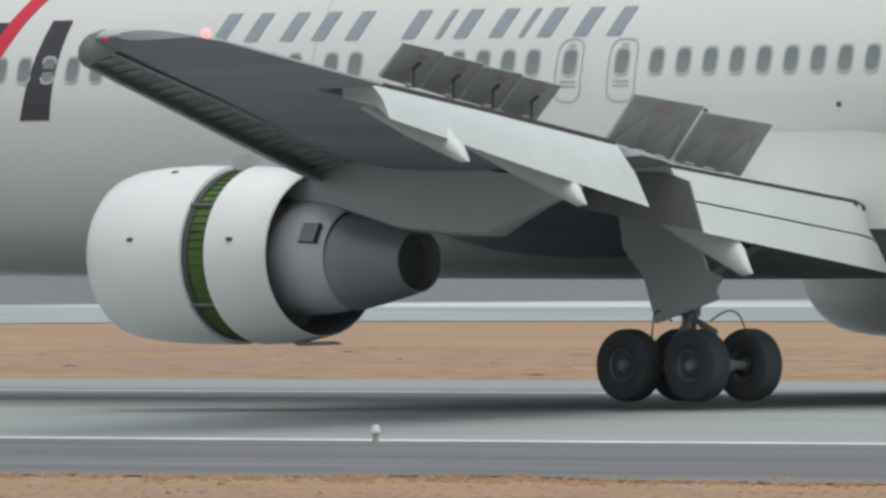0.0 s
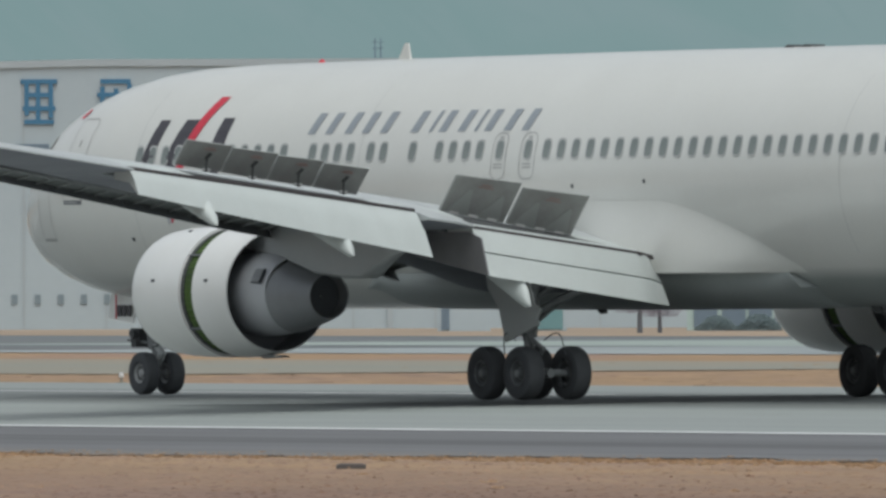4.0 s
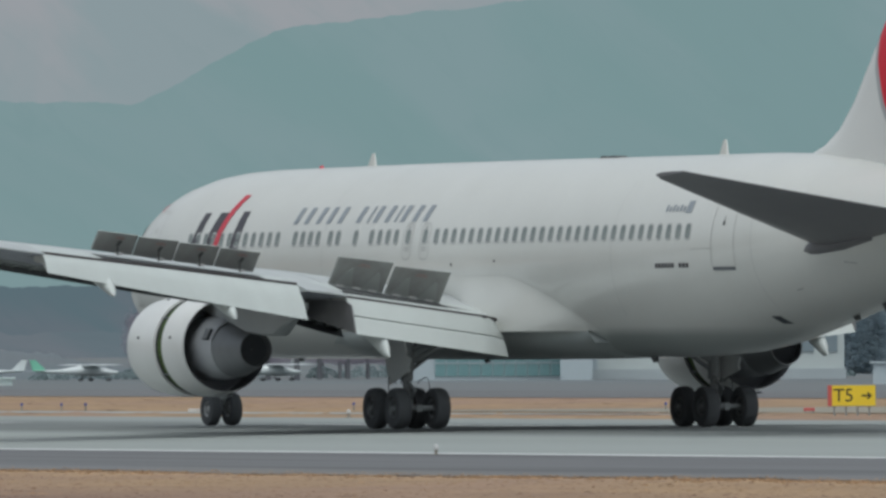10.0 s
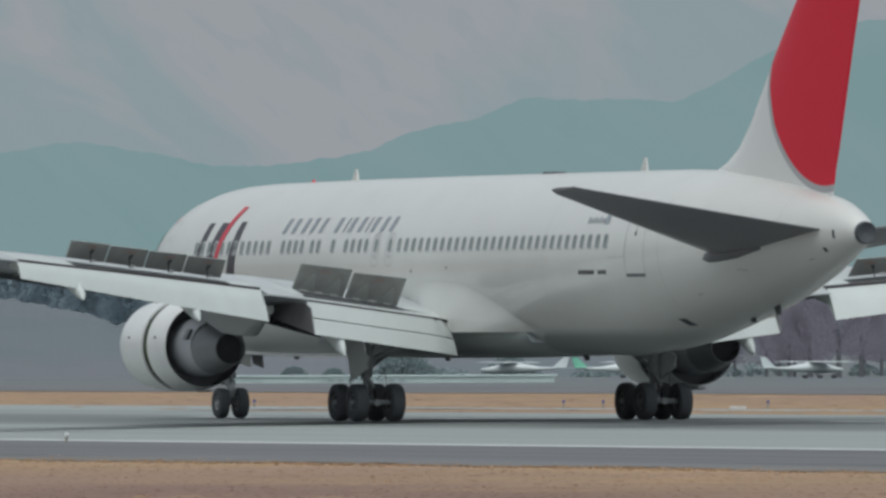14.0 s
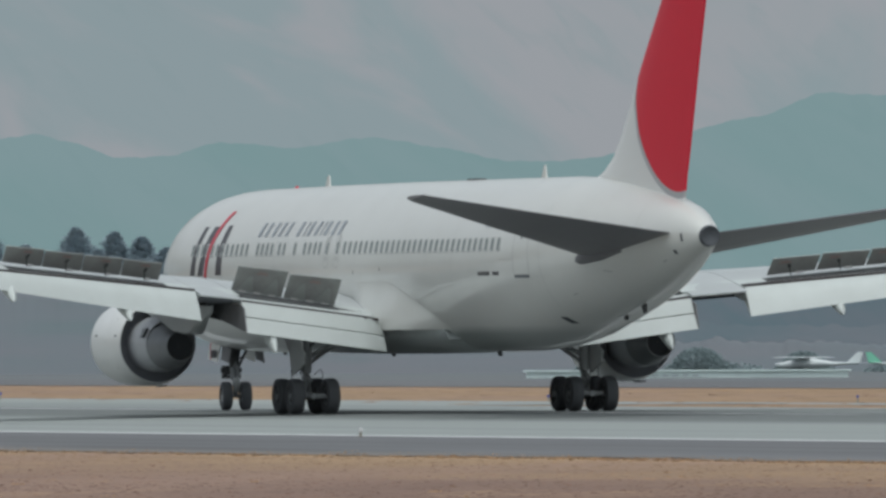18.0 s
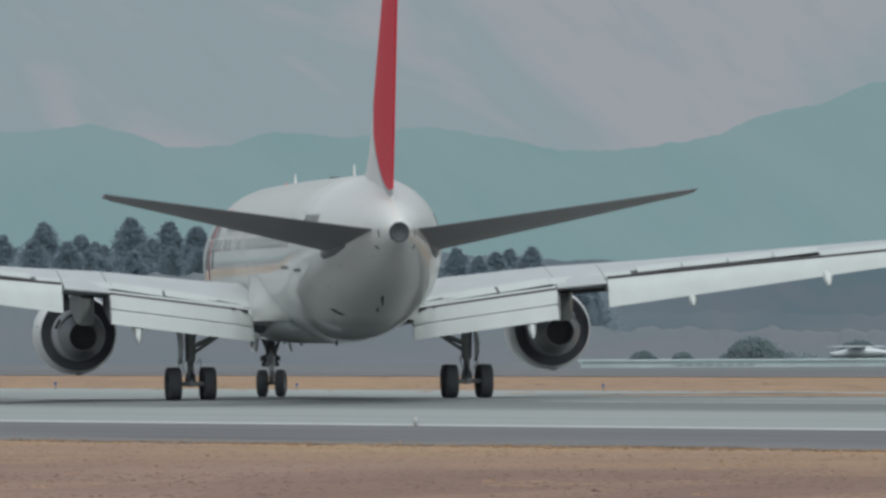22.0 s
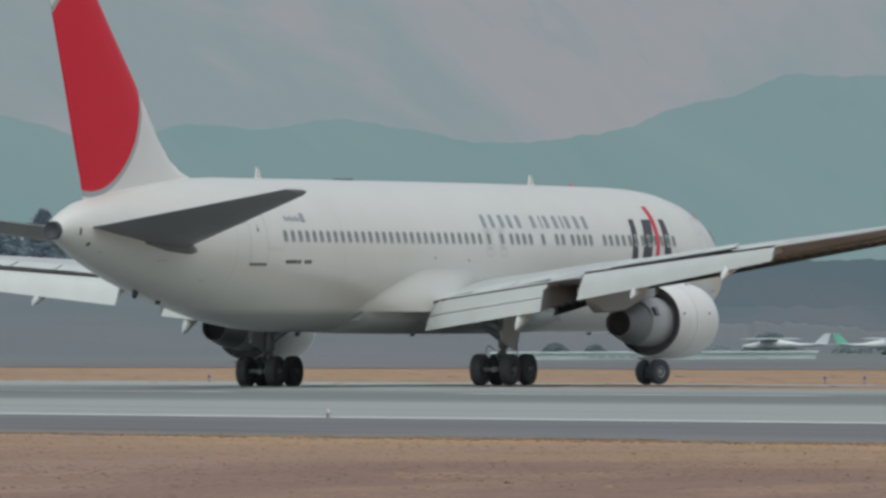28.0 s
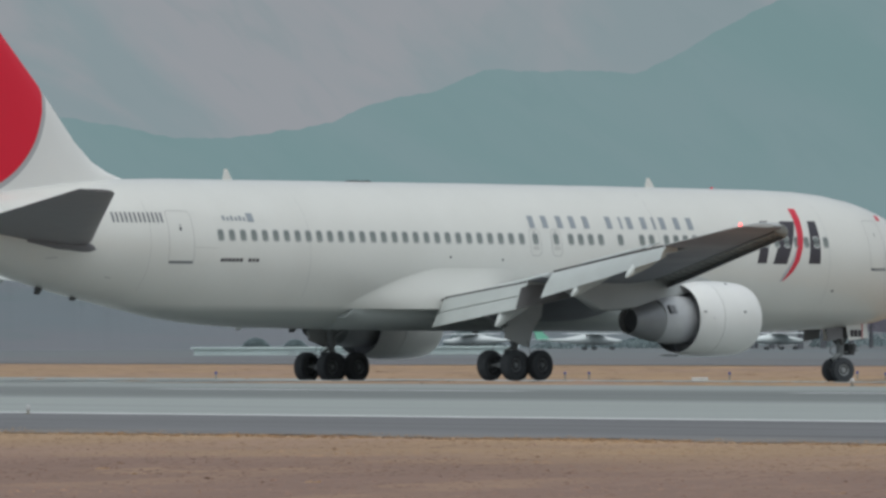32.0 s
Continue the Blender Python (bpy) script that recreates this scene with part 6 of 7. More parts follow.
def mast(az, dist, base, top, r, paint, label="thin aerial mast on a hangar roof"):
    bm = bmesh.new()
    p = spot(az, dist)
    rod(bm, (p.x, p.y, base), (p.x, p.y, top), r, r * 0.5, 6)
    for k in (0.75, 0.9):
        z = base + (top - base) * k
        rod(bm, (p.x - r * 5, p.y, z), (p.x + r * 5, p.y, z), r * 0.4, r * 0.4, 5)
    return tagged(part("aerial_mast", bm, paint, None), label, "aerial mast", "hangar roof masts")


for az, e in ((63.11, 0.94), (63.05, 0.94), (63.0, 0.82), (62.565, 1.09), (62.40, 0.90), (61.83, 1.035), (61.40, 1.09), (58.45, 0.9), (58.43, 0.9)):
    mast(az, 1140 if az < 62.7 else 1128, 17.3 if az < 62.7 else 10.9, EYE[2] + 1140 * math.tan(radians(e)), 0.085 if az in (62.565, 61.83, 61.40) else 0.07, PAINT if az in (62.565, 61.83, 61.40) else EAVE)

building("hangar", 63.145, 1120, 30.7, 30, 10.8, ("flat", 0.4), HALLWALL, SHEDROOF, "lower pale windowless hangar beside a lattice tower", "hangar")
# lattice tower beside the hangar
tower = tagged(new("lattice_tower"), "pale steel lattice tower beside the hangar", "lattice tower")
tower.matrix_basis = facing(63.965, 1116)
for s in (-0.5, 0.5):
    bm = bmesh.new()
    rod(bm, (s, 0, -0.2), (s * 0.8, 0, 8.4), 0.09, 0.07, 6)
    part("post", bm, SHEDWHITE, tower)
for i in range(7):
    bm = bmesh.new()
    z = 0.4 + i * 1.15
    rod(bm, (-0.5, 0, z), (0.5, 0, z + 1.1), 0.05, 0.05, 5)
    part("brace", bm, SHEDWHITE, tower)

# red-roofed hall
hall = building("terminal_hall", 64.725, 1180, 18.7, 14, 5.13, ("hip", 3.3, 1.05), HALLWALL, ROOFRED, "white hall with a faded red hipped roof and small windows", "hall")
bm = bmesh.new()
box(bm, -9.8, 9.8, -0.7, -0.02, 5.13, 6.18)
part("eave", bm, EAVE, hall, "dark blue-grey eave")
openings(hall, DARKGLASS, [-6.9, -5.4, 3.2, 4.85, 6.6, 8.3], 1.96, 3.28, 1.12)
openings(hall, DARKGLASS, [-8.3], 1.96, 3.2, 0.75)
openings(hall, EAVE, [-3.9, -0.4, 0.5], 2.45, 2.8, 0.36, name="vent")
openings(hall, EAVE, [-2.5], 1.95, 3.25, 0.58)
bm = bmesh.new()
box(bm, -9.5, 9.5, -0.25, -0.02, -0.2, 0.75)
part("plinth", bm, SHEDROOF, hall, "grey plinth")
# arched hangar: a lens-shaped gable over glazed doors
arch = building("arched_hangar", 65.49, 1180, 14.4, 30, 6.0, ("barrel", 2.9), SHEDWHITE, SHEDROOF, "grey barrel-roofed hangar with a lens-shaped gable and glazed doors", "hangar")
openings(arch, TEALGLASS, [-4.2 + 0.84 * i for i in range(11)], 0.3, 3.45, 0.76, name="door_panel")
for z in (1.2, 2.3):
    bm = bmesh.new()
    box(bm, -4.65, 4.65, -0.14, -0.10, z, z + 0.09)
    part("glazing_bar", bm, SHEDROOF, arch)
bm = bmesh.new()
box(bm, -4.9, 4.9, -0.5, -0.02, 3.5, 4.05)
part("door_header", bm, TEALGLASS, arch, "teal header over the doors")
bm = bmesh.new()
n = 16
arc = lambda y, up, down: [(7.2 * math.cos(math.pi * i / n), y, 6.3 + up * math.sin(math.pi * i / n)) for i in range(n + 1)] + [(-7.2 * math.cos(math.pi * i / n), y, 6.3 - down * math.sin(math.pi * i / n)) for i in range(1, n)]
loft(bm, [arc(-0.9, 2.8, 1.95), arc(-0.65, 2.8, 1.95)])
part("gable_face", bm, SHEDROOF, arch, "grey lens-shaped curved gable")
for name, k in (("top_rim", 2.85), ("sagging_rim", -2.0)):
    bm = bmesh.new()
    pts = [Vector((7.25 * math.cos(math.pi * i / n), -0.95, 6.3 + k * math.sin(math.pi * i / n))) for i in range(n + 1)]
    for a, b in zip(pts, pts[1:]):
        rod(bm, a, b, 0.10, 0.10, 6)
    part(name, bm, EAVE, arch, "dark curved rim of the gable")
for x in (-2.5, 0.4, 2.9):
    bm = bmesh.new()
    box(bm, x - 0.1, x + 0.1, -0.95, -0.91, 6.4, 7.0)
    part("gable_vent", bm, EAVE, arch)
annex = building("annex", 65.215, 1172, 2.3, 9, 4.3, ("flat", 0.25), SHEDWHITE, SHEDROOF, "small white annex with dark windows", "annex")
openings(annex, DARKGLASS, [-0.1, 0.55], 2.0, 3.1, 0.5)
# sheds and workshops seen early on
shed = building("shed", 56.49, 1000, 13.3, 12, 2.65, ("gable", 0.95), SHEDWHITE, SHEDROOF, "white shed with a pale gabled roof and grey doors", "shed")
openings(shed, DARKGLASS, [4.7], 0.1, 2.25, 1.9, name="door")
openings(shed, SHEDROOF, [-4.6, -1.2], 0.1, 2.0, 1.7, name="door")
bm = bmesh.new()
loft(bm, [[(x, -0.1, 2.75), (x, -1.3, 2.35), (x, -1.3, 2.27), (x, -0.1, 2.62)] for x in (3.3, 6.4)])
part("canopy", bm, SHEDROOF, shed, "pale canopy over the door")
low_shed = building("shed", 56.0, 1002, 3.9, 9, 2.0, ("gable", 0.85), SHEDWHITE, SHEDROOF, "small white shed with a hipped pale roof", "shed")
openings(low_shed, SHEDROOF, [0.5], 0.1, 1.55, 2.2, name="door")
hedge_hall = building("low_hall", 57.2, 1040, 5.6, 8, 3.3, ("flat", 0.25), HALLGREEN, SHEDROOF, "low pale green hall behind a dark hedge", "hall")
openings(hedge_hall, EAVE, [-1.6, 0.2, 1.9], 0.2, 1.7, 1.5)
barn = building("shed", 57.865, 1050, 3.2, 9, 2.1, ("end", 1.1), SHEDWHITE, SHEDROOF, "small white gabled shed with a teal door", "shed")
openings(barn, TEALGLASS, [0.0], 0.1, 1.75, 2.7, name="door")
tall_shed = building("shed", 58.14, 1046, 3.4, 9, 4.4, ("end", 1.0), SHEDWHITE, SHEDROOF, "tall narrow white shed beside a small one", "shed")
openings(tall_shed, EAVE, [-1.2], 0.1, 2.6, 0.5, name="door")
# white workshop with a blue fascia and an open equipment bay
shop = building("workshop", 54.70, 1090, 21.4, 12, 3.05, ("gable", 1.15), SHEDWHITE, SHEDROOF, "white workshop with a blue fascia and a dark open bay", "workshop")
bm = bmesh.new()
box(bm, -10.9, 10.9, -0.95, -0.55, 2.92, 3.42)
part("fascia", bm, SIGNBLUE, shop, "blue fascia board")
openings(shop, EAVE, [-6.3], 0.75, 2.75, 4.8, name="bay")
openings(shop, DARKGLASS, [-9.6, -1.5, 0.6, 2.6, 7.9, 8.6], 0.7, 1.95, 0.6)
for x, w, z0, z1, mat in ((-8.2, 0.8, 0.75, 1.7, TEALGLASS), (-7.3, 0.6, 0.75, 2.3, SHEDROOF), (-6.4, 0.9, 0.75, 1.5, BUSHGREEN), (-5.4, 0.7, 0.75, 2.0, TEALGLASS), (-4.5, 0.5, 0.75, 1.3, SHEDWHITE)):
    bm = bmesh.new()
    box(bm, x - w / 2, x + w / 2, -0.5, -0.11, z0, z1)
    bmesh.ops.bevel(bm, geom=bm.edges[:], offset=0.06, segments=1, affect="EDGES")
    part("shelf_load", bm, mat, shop, "stored equipment in the open bay")
for x in (-8.9, -4.0, -2.4):
    bm = bmesh.new()
    rod(bm, (x, -0.75, -0.1), (x, -0.75, 4.9 if x < -8 else 3.0), 0.14, 0.14, 8)
    part("post", bm, SHEDROOF, shop, "grey post")
crate = tagged(new("container"), "grey steel container standing before a workshop", "container")
crate.matrix_basis = facing(54.065, 1075)
bm = bmesh.new()
box(bm, -1.55, 1.55, 0, 2.4, -0.1, 2.0)
part("shell", bm, EAVE, crate)
for k in range(9):
    bm = bmesh.new()
    box(bm, -1.5 + 0.36 * k, -1.38 + 0.36 * k, -0.05, -0.002, 0.1, 1.9)
    part("rib", bm, EAVE, crate)
gantry = tagged(new("steel_gantry"), "dark steel gantry with two beams over the workshop yard", "gantry")
gantry.matrix_basis = facing(54.18, 1070)
for x in (-1.7, -0.4, 1.3):
    bm = bmesh.new()
    rod(bm, (x, 0, -0.1), (x, 0, 5.2), 0.10, 0.08, 8)
    part("post", bm, GANTRY, gantry)
for z in (3.9, 4.9):
    bm = bmesh.new()
    box(bm, -2.4, 2.1, -0.12, 0.12, z, z + 0.22)
    part("beam", bm, GANTRY, gantry)
glasshouse = building("glasshouse", 53.55, 1100, 9.0, 8, 2.2, ("flat", 0.14), HALLGREEN, SHEDWHITE, "low pale green glasshouse with a white roof edge", "glasshouse")
openings(glasshouse, TEALGLASS, [-3.8 + 1.5 * i for i in range(6)], 0.5, 1.8, 1.3, name="pane")
block = building("low_block", 53.6, 1500, 12, 12, 6.6, ("flat", 0.3), SHEDWHITE, SHEDROOF, "white two-storey building with dark windows far off", "building")
openings(block, DARKGLASS, [-4.5 + 1.5 * i for i in range(7)], 4.6, 5.7, 0.7)
openings(block, DARKGLASS, [-4.5 + 1.5 * i for i in range(7)], 1.4, 2.5, 0.7)
cabin = building("site_cabin", 60.25, 1100, 1.3, 1.2, 1.5, ("flat", 0.1), SHELTERPALE, SHELTERPALE, "tiny white cabin in front of the tall hangar", "cabin")
openings(cabin, DARKGLASS, [0.2], 0.6, 1.2, 0.4)
for az, d, w in ((63.4, 1010, 9), (64.0, 1010, 6)):
    building("storage_shed", az, d, w, 5, 1.3, ("flat", 0.12), SHEDWHITE, SHEDWHITE, "low pale storage shed across the field", "shed")

# long low pale shelter behind the taxiway, with a short run of dark slots
shelter = building("field_shelter", 67.77, 1090, 21.6, 5, 0.42, ("flat", 0.10), SHELTERPALE, SHELTERPALE, "long low pale field shelter with dark slots behind the taxiway", "shelter")
openings(shelter, SHEDROOF, [-4.2 + 0.68 * i for i in range(8)], 0.14, 0.22, 0.40, name="slot")

# ---- light aircraft parked across the field ----
GAWHITE = surface("light_aircraft_paint", (0.62, 0.66, 0.66), 0.4, second=(0.55, 0.6, 0.6), scale=1)
GAGREEN = surface("light_aircraft_green", (0.20, 0.50, 0.36), 0.4)


def light_aircraft(az, dist, turn, trim):
    root = tagged(new("light_aircraft"), "small low white light aircraft parked far off", "light aircraft", "parked light aircraft")
    root.matrix_basis = facing(az, dist, turn) @ Matrix.Diagonal((1, 1, 0.58, 1))
    bm = bmesh.new()
    rings = []
    for x, w, z0, z1 in ((2.2, 0.2, 1.0, 1.3), (1.6, 0.45, 0.7, 1.5), (0.4, 0.55, 0.6, 2.0), (-0.8, 0.5, 0.7, 2.0), (-2.4, 0.25, 1.0, 1.5), (-4.4, 0.08, 1.25, 1.4)):
        rings.append([(x, w * math.sin(2 * math.pi * i / 10), (z0 + z1) / 2 + (z1 - z0) / 2 * math.cos(2 * math.pi * i / 10)) for i in range(10)])
    loft(bm, rings)
    part("fuselage", bm, GAWHITE, root, smooth=True)
    bm = bmesh.new()
    loft(bm, [[(0.8, y, 2.06), (0.2, y, 2.16), (-0.7, y, 2.04)] for y in (-5.2, 5.2)])
    part("wing", bm, GAWHITE, root)
    bm = bmesh.new()
    loft(bm, [[(-3.6, y, 1.35), (-3.9, y, 1.4), (-4.5, y, 1.36)] for y in (-1.7, 1.7)])
    part("tailplane", bm, GAWHITE, root)
    bm = bmesh.new()
    loft(bm, [[(-3.4, y, 1.35), (-4.5, y, 1.35), (-4.75, y, 2.75), (-4.3, y, 2.75)] for y in (-0.05, 0.05)])
    part("fin", bm, trim, root)
    for x, y in ((1.5, 0), (-0.3, 1.1), (-0.3, -1.1)):
        bm = bmesh.new()
        rod(bm, (x, y, 0.2), (x, y * 0.4, 0.8), 0.05)
        part("gear_leg", bm, SIGNSTEEL, root)
        bm = bmesh.new()
        lathe(bm, [(y - 0.07, 0.1), (y - 0.07, 0.2), (y + 0.07, 0.2), (y + 0.07, 0.1)], (x, 0, 0.2), axis="Y", n=12)
        part("wheel", bm, TYRE, root)


light_aircraft(66.93, 1210, 20, GAGREEN)
light_aircraft(67.36, 1215, 160, GAWHITE)
light_aircraft(66.28, 1190, 30, GAWHITE)


# ---- trees ----
def conifer_meshes(seed, h):
    """A straight trunk with tiers of drooping limbs, each ending in a flattened clump of small leaves."""
    rnd = random.Random(seed)
    trunk, crown = bmesh.new(), bmesh.new()
    rod(trunk, (0, 0, -0.3), (0, 0, h * 0.94), h * 0.02, h * 0.005, 7)
    spread = rnd.uniform(0.24, 0.36)
    for i in range(96):
        k = ((i + rnd.random()) / 96) ** 1.15
        a = 2.4 * i + rnd.uniform(-0.5, 0.5)
        reach = h * spread * (1 - k) ** 0.85 * rnd.uniform(0.6, 1.15) * (0.7 + 0.3 * min(1, k * 5))
        z = h * (0.06 + 0.93 * k)
        c = Vector((reach * 0.75 * math.cos(a), reach * 0.75 * math.sin(a), z - reach * 0.12))
        rod(trunk, (0, 0, z), c, h * 0.005, h * 0.002, 4)
        rad = h * 0.02 + reach * rnd.uniform(0.45, 0.65)
        for _ in range(250):
            d = Vector((rnd.gauss(0, 1), rnd.gauss(0, 1), rnd.gauss(0, 1))).normalized()
            p = c + Vector((d.x * rad, d.y * rad, d.z * rad * 0.8)) * rnd.uniform(0.25, 1.3)
            s = h * rnd.uniform(0.006, 0.013)
            out = (d + Vector((rnd.gauss(0, 0.35), rnd.gauss(0, 0.35), 0.3))).normalized()
            u = out.cross(Vector((rnd.gauss(0, 1), rnd.gauss(0, 1), rnd.gauss(0, 1)))).normalized()
            v = u.cross(out)
            crown.faces.new([crown.verts.new(p + q) for q in (u * s, v * s * 0.8 - u * s * 0.5, -v * s * 0.8 - u * s * 0.5)])
    return trunk, crown


def bare_meshes(seed, h):
    rnd = random.Random(seed)
    trunk, crown = bmesh.new(), bmesh.new()
    rod(trunk, (0, 0, -0.3), (0, 0, h * 0.45), h * 0.03, h * 0.018, 7)

    def grow(p, d, l, r, depth):
        q = p + d * l
        rod(crown, p, q, r, r * 0.6, 4)
        if depth:
            for _ in range(3):
                v = (d + Vector((rnd.uniform(-0.8, 0.8), rnd.uniform(-0.8, 0.8), rnd.uniform(-0.1, 0.6)))).normalized()
                grow(q, v, l * rnd.uniform(0.6, 0.8), r * 0.6, depth - 1)
    for i in range(5):
        a = 2 * math.pi * i / 5 + rnd.random()
        grow(Vector((0, 0, h * rnd.uniform(0.25, 0.45))), Vector((0.6 * math.cos(a), 0.6 * math.sin(a), 0.8)).normalized(), h * 0.2, h * 0.010, 5)
    for i in range(9000):
        a, k = rnd.uniform(0, 2 * math.pi), rnd.random()
        env = h * 0.36 * math.sin(math.pi * (0.22 + 0.78 * k)) ** 0.7 * (0.85 + 0.4 * noise.noise(Vector((math.cos(a) * 1.6, math.sin(a) * 1.6, k * 4 + seed))))
        c = Vector((0, 0, h * (0.2 + 0.8 * k))) + Vector((math.cos(a), math.sin(a), 0)) * env * math.sqrt(rnd.random())
        d = Vector((math.cos(a) * 0.7 + rnd.gauss(0, 0.5), math.sin(a) * 0.7 + rnd.gauss(0, 0.5), 0.8)).normalized() * h * rnd.uniform(0.02, 0.05)
        w = d.cross(Vector((rnd.gauss(0, 1), rnd.gauss(0, 1), rnd.gauss(0, 1)))).normalized() * h * 0.0024
        crown.faces.new([crown.verts.new(c + v) for v in (-w, w, d)])
    return trunk, crown


def tree(name, meshes, foliage, label, group):
    root = tagged(new(name), label, "tree", group)
    part("trunk", meshes[0], BARK, root)
    part("crown", meshes[1], foliage, root)
    return root


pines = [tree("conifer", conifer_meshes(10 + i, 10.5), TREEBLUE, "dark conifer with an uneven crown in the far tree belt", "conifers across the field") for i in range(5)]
rnd = random.Random(4)
spots = []
for a0, a1, e, n, vary in ((72.0, 71.0, 0.40, 13, 0.12), (71.0, 69.3, 0.365, 20, 0.13), (71.9, 69.2, 0.312, 46, 0.10), (69.3, 68.50, 0.272, 18, 0.11), (68.5, 68.3, 0.20, 4, 0.2), (64.28, 64.02, 0.175, 6, 0.15)):
    for i in range(n):
        az = a0 + (a1 - a0) * (i + rnd.random()) / n
        d = rnd.uniform(1330, 1480)
        spots.append((az, d, (math.tan(radians(e * rnd.uniform(1 - vary, 1 + vary))) * d + EYE[2] + 0.25) / 10.5))
for i, (az, d, s) in enumerate(spots):
    m = Matrix.Translation(spot(az, d)) @ pose(0, 0, 0, 0, 0, rnd.uniform(0, 360))
    p = pines[i % 5]
    o = p if i < 5 else copy_thing(p, m)
    o.matrix_basis = m @ Matrix.Diagonal((s * 1.45, s * 1.45, s, 1))
barest = [tree("bare_tree", bare_meshes(30 + i, 9.6), TREEBARE, "leafless winter tree with fine reddish-grey twigs", "bare trees across the field") for i in range(3)]
spots = [(66.2, 1220, 0.85), (66.12, 1240, 0.8), (66.3, 1230, 0.7), (57.52, 980, 0.62), (57.45, 985, 0.5), (66.02, 1250, 0.7), (65.95, 1260, 0.6)]
for i in range(26):
    spots.append((rnd.uniform(65.75, 66.75), rnd.uniform(1250, 1300), rnd.uniform(0.42, 0.66)))
for i, (az, d, s) in enumerate(spots):
    m = Matrix.Translation(spot(az, d)) @ pose(0, 0, 0, 0, 0, rnd.uniform(0, 360))
    p = barest[i % 3]
    o = p if i < 3 else copy_thing(p, m)
    o.matrix_basis = m @ Matrix.Diagonal((s, s, s, 1))


# an added brush bank that stands in for the haze below the conifers
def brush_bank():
    m = surface("haze_grey_brush", (0.128, 0.154, 0.170), 0.95, second=(0.14, 0.152, 0.165), scale=0.06, fine=0.5, amount=1.0)
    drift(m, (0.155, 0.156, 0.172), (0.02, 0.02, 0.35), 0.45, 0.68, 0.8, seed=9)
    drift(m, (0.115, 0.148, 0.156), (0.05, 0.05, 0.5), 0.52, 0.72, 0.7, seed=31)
    bm = bmesh.new()
    rows = []
    for i in range(651):
        az = 73.0 - 6.5 * i / 650
        crest = lerp(-az, [(-73, 0.205), (-69.4, 0.205), (-69.0, 0.15), (-68.6, 0.06), (-68.2, 0.01), (-67.2, -0.005), (-66.6, -0.1)])
        row = []
        for k in range(7):
            u = k / 6
            d = 1286 + 40 * u
            z0 = level(d * math.cos(radians(az))) - 0.05
            top = EYE[2] + d * math.tan(radians(crest)) + 0.5 * noise.fractal(Vector((az * 7, 2.0, 0)), 1.0, 2.0, 4)
            z = z0 + max(0.05, top - z0) * math.sin(math.pi / 2 * u) ** 0.8 + 0.25 * u * noise.noise(Vector((az * 22, u * 3, 5)))
            row.append(bm.verts.new((-d * math.sin(radians(az)), d * math.cos(radians(az)), z if k else z0)))
        rows.append(row)
    for a, b in zip(rows, rows[1:]):
        for k in range(6):
            bm.faces.new((a[k], b[k], b[k + 1], a[k + 1]))
    tagged(part("brush_bank", bm, m, None, smooth=True), "long added brush bank in haze grey below the conifers", "brush", kind="stuff")


brush_bank()


# far brush: low clumps of small leaves along the field's edge
def leaf_dome(bm, c, r, h, n, rnd, size):
    lump = Vector((c[0] * 0.13, c[1] * 0.17, 0))
    for i in range(n):
        a, k = rnd.uniform(0, 2 * math.pi), rnd.random()
        q = math.sqrt(1 - k * k) * (1 + 0.3 * noise.noise(Vector((math.cos(a) * 1.5, math.sin(a) * 1.5, k * 2)) + lump)) * rnd.uniform(0.75, 1.0)
        p = Vector((c[0] + r * q * math.cos(a), c[1] + r * q * math.sin(a), c[2] + h * k * rnd.uniform(0.8, 1.05)))
        d = Vector((rnd.gauss(0, 1), rnd.gauss(0, 1), rnd.gauss(0, 1))).normalized() * size * rnd.uniform(0.6, 1.3)
        e = d.cross(Vector((rnd.gauss(0, 1), rnd.gauss(0, 1), rnd.gauss(0, 1)))).normalized() * size * 0.8
        bm.faces.new([bm.verts.new(p + v) for v in (d, e - d * 0.5, -e - d * 0.5)])


bm = bmesh.new()
rnd = random.Random(8)
for i in range(44):
    az = rnd.uniform(62.5, 67.9)
    leaf_dome(bm, spot(az, rnd.uniform(1265, 1330)), rnd.uniform(1.2, 3.2), rnd.uniform(0.4, 1.2), 260, rnd, 0.16)
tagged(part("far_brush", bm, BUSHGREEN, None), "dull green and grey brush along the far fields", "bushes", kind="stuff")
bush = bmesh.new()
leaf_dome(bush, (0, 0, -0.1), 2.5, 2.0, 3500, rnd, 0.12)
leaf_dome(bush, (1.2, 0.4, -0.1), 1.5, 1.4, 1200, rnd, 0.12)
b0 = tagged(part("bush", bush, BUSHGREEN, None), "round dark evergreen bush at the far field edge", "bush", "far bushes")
b0.matrix_basis = Matrix.Translation(spot(67.73, 1235))
for az, d, s in ((67.36, 1240, 0.85), (68.12, 1250, 0.48), (67.98, 1246, 0.42), (57.1, 1030, 0.55), (57.25, 1030, 0.5)):
    copy_thing(b0, Matrix.Translation(spot(az, d))).matrix_basis = Matrix.Translation(spot(az, d)) @ Matrix.Diagonal((s, s, s, 1))

# dry tufts over the near verge, denser along the shoulder's ragged edge
TUFT = surface("dry_tuft_straw", (0.56, 0.375, 0.225), 0.95, second=(0.44, 0.295, 0.18), scale=0.12, fine=2.0, amount=1.0, leafy=0.55, stretch=(0.3, 1.4, 1))


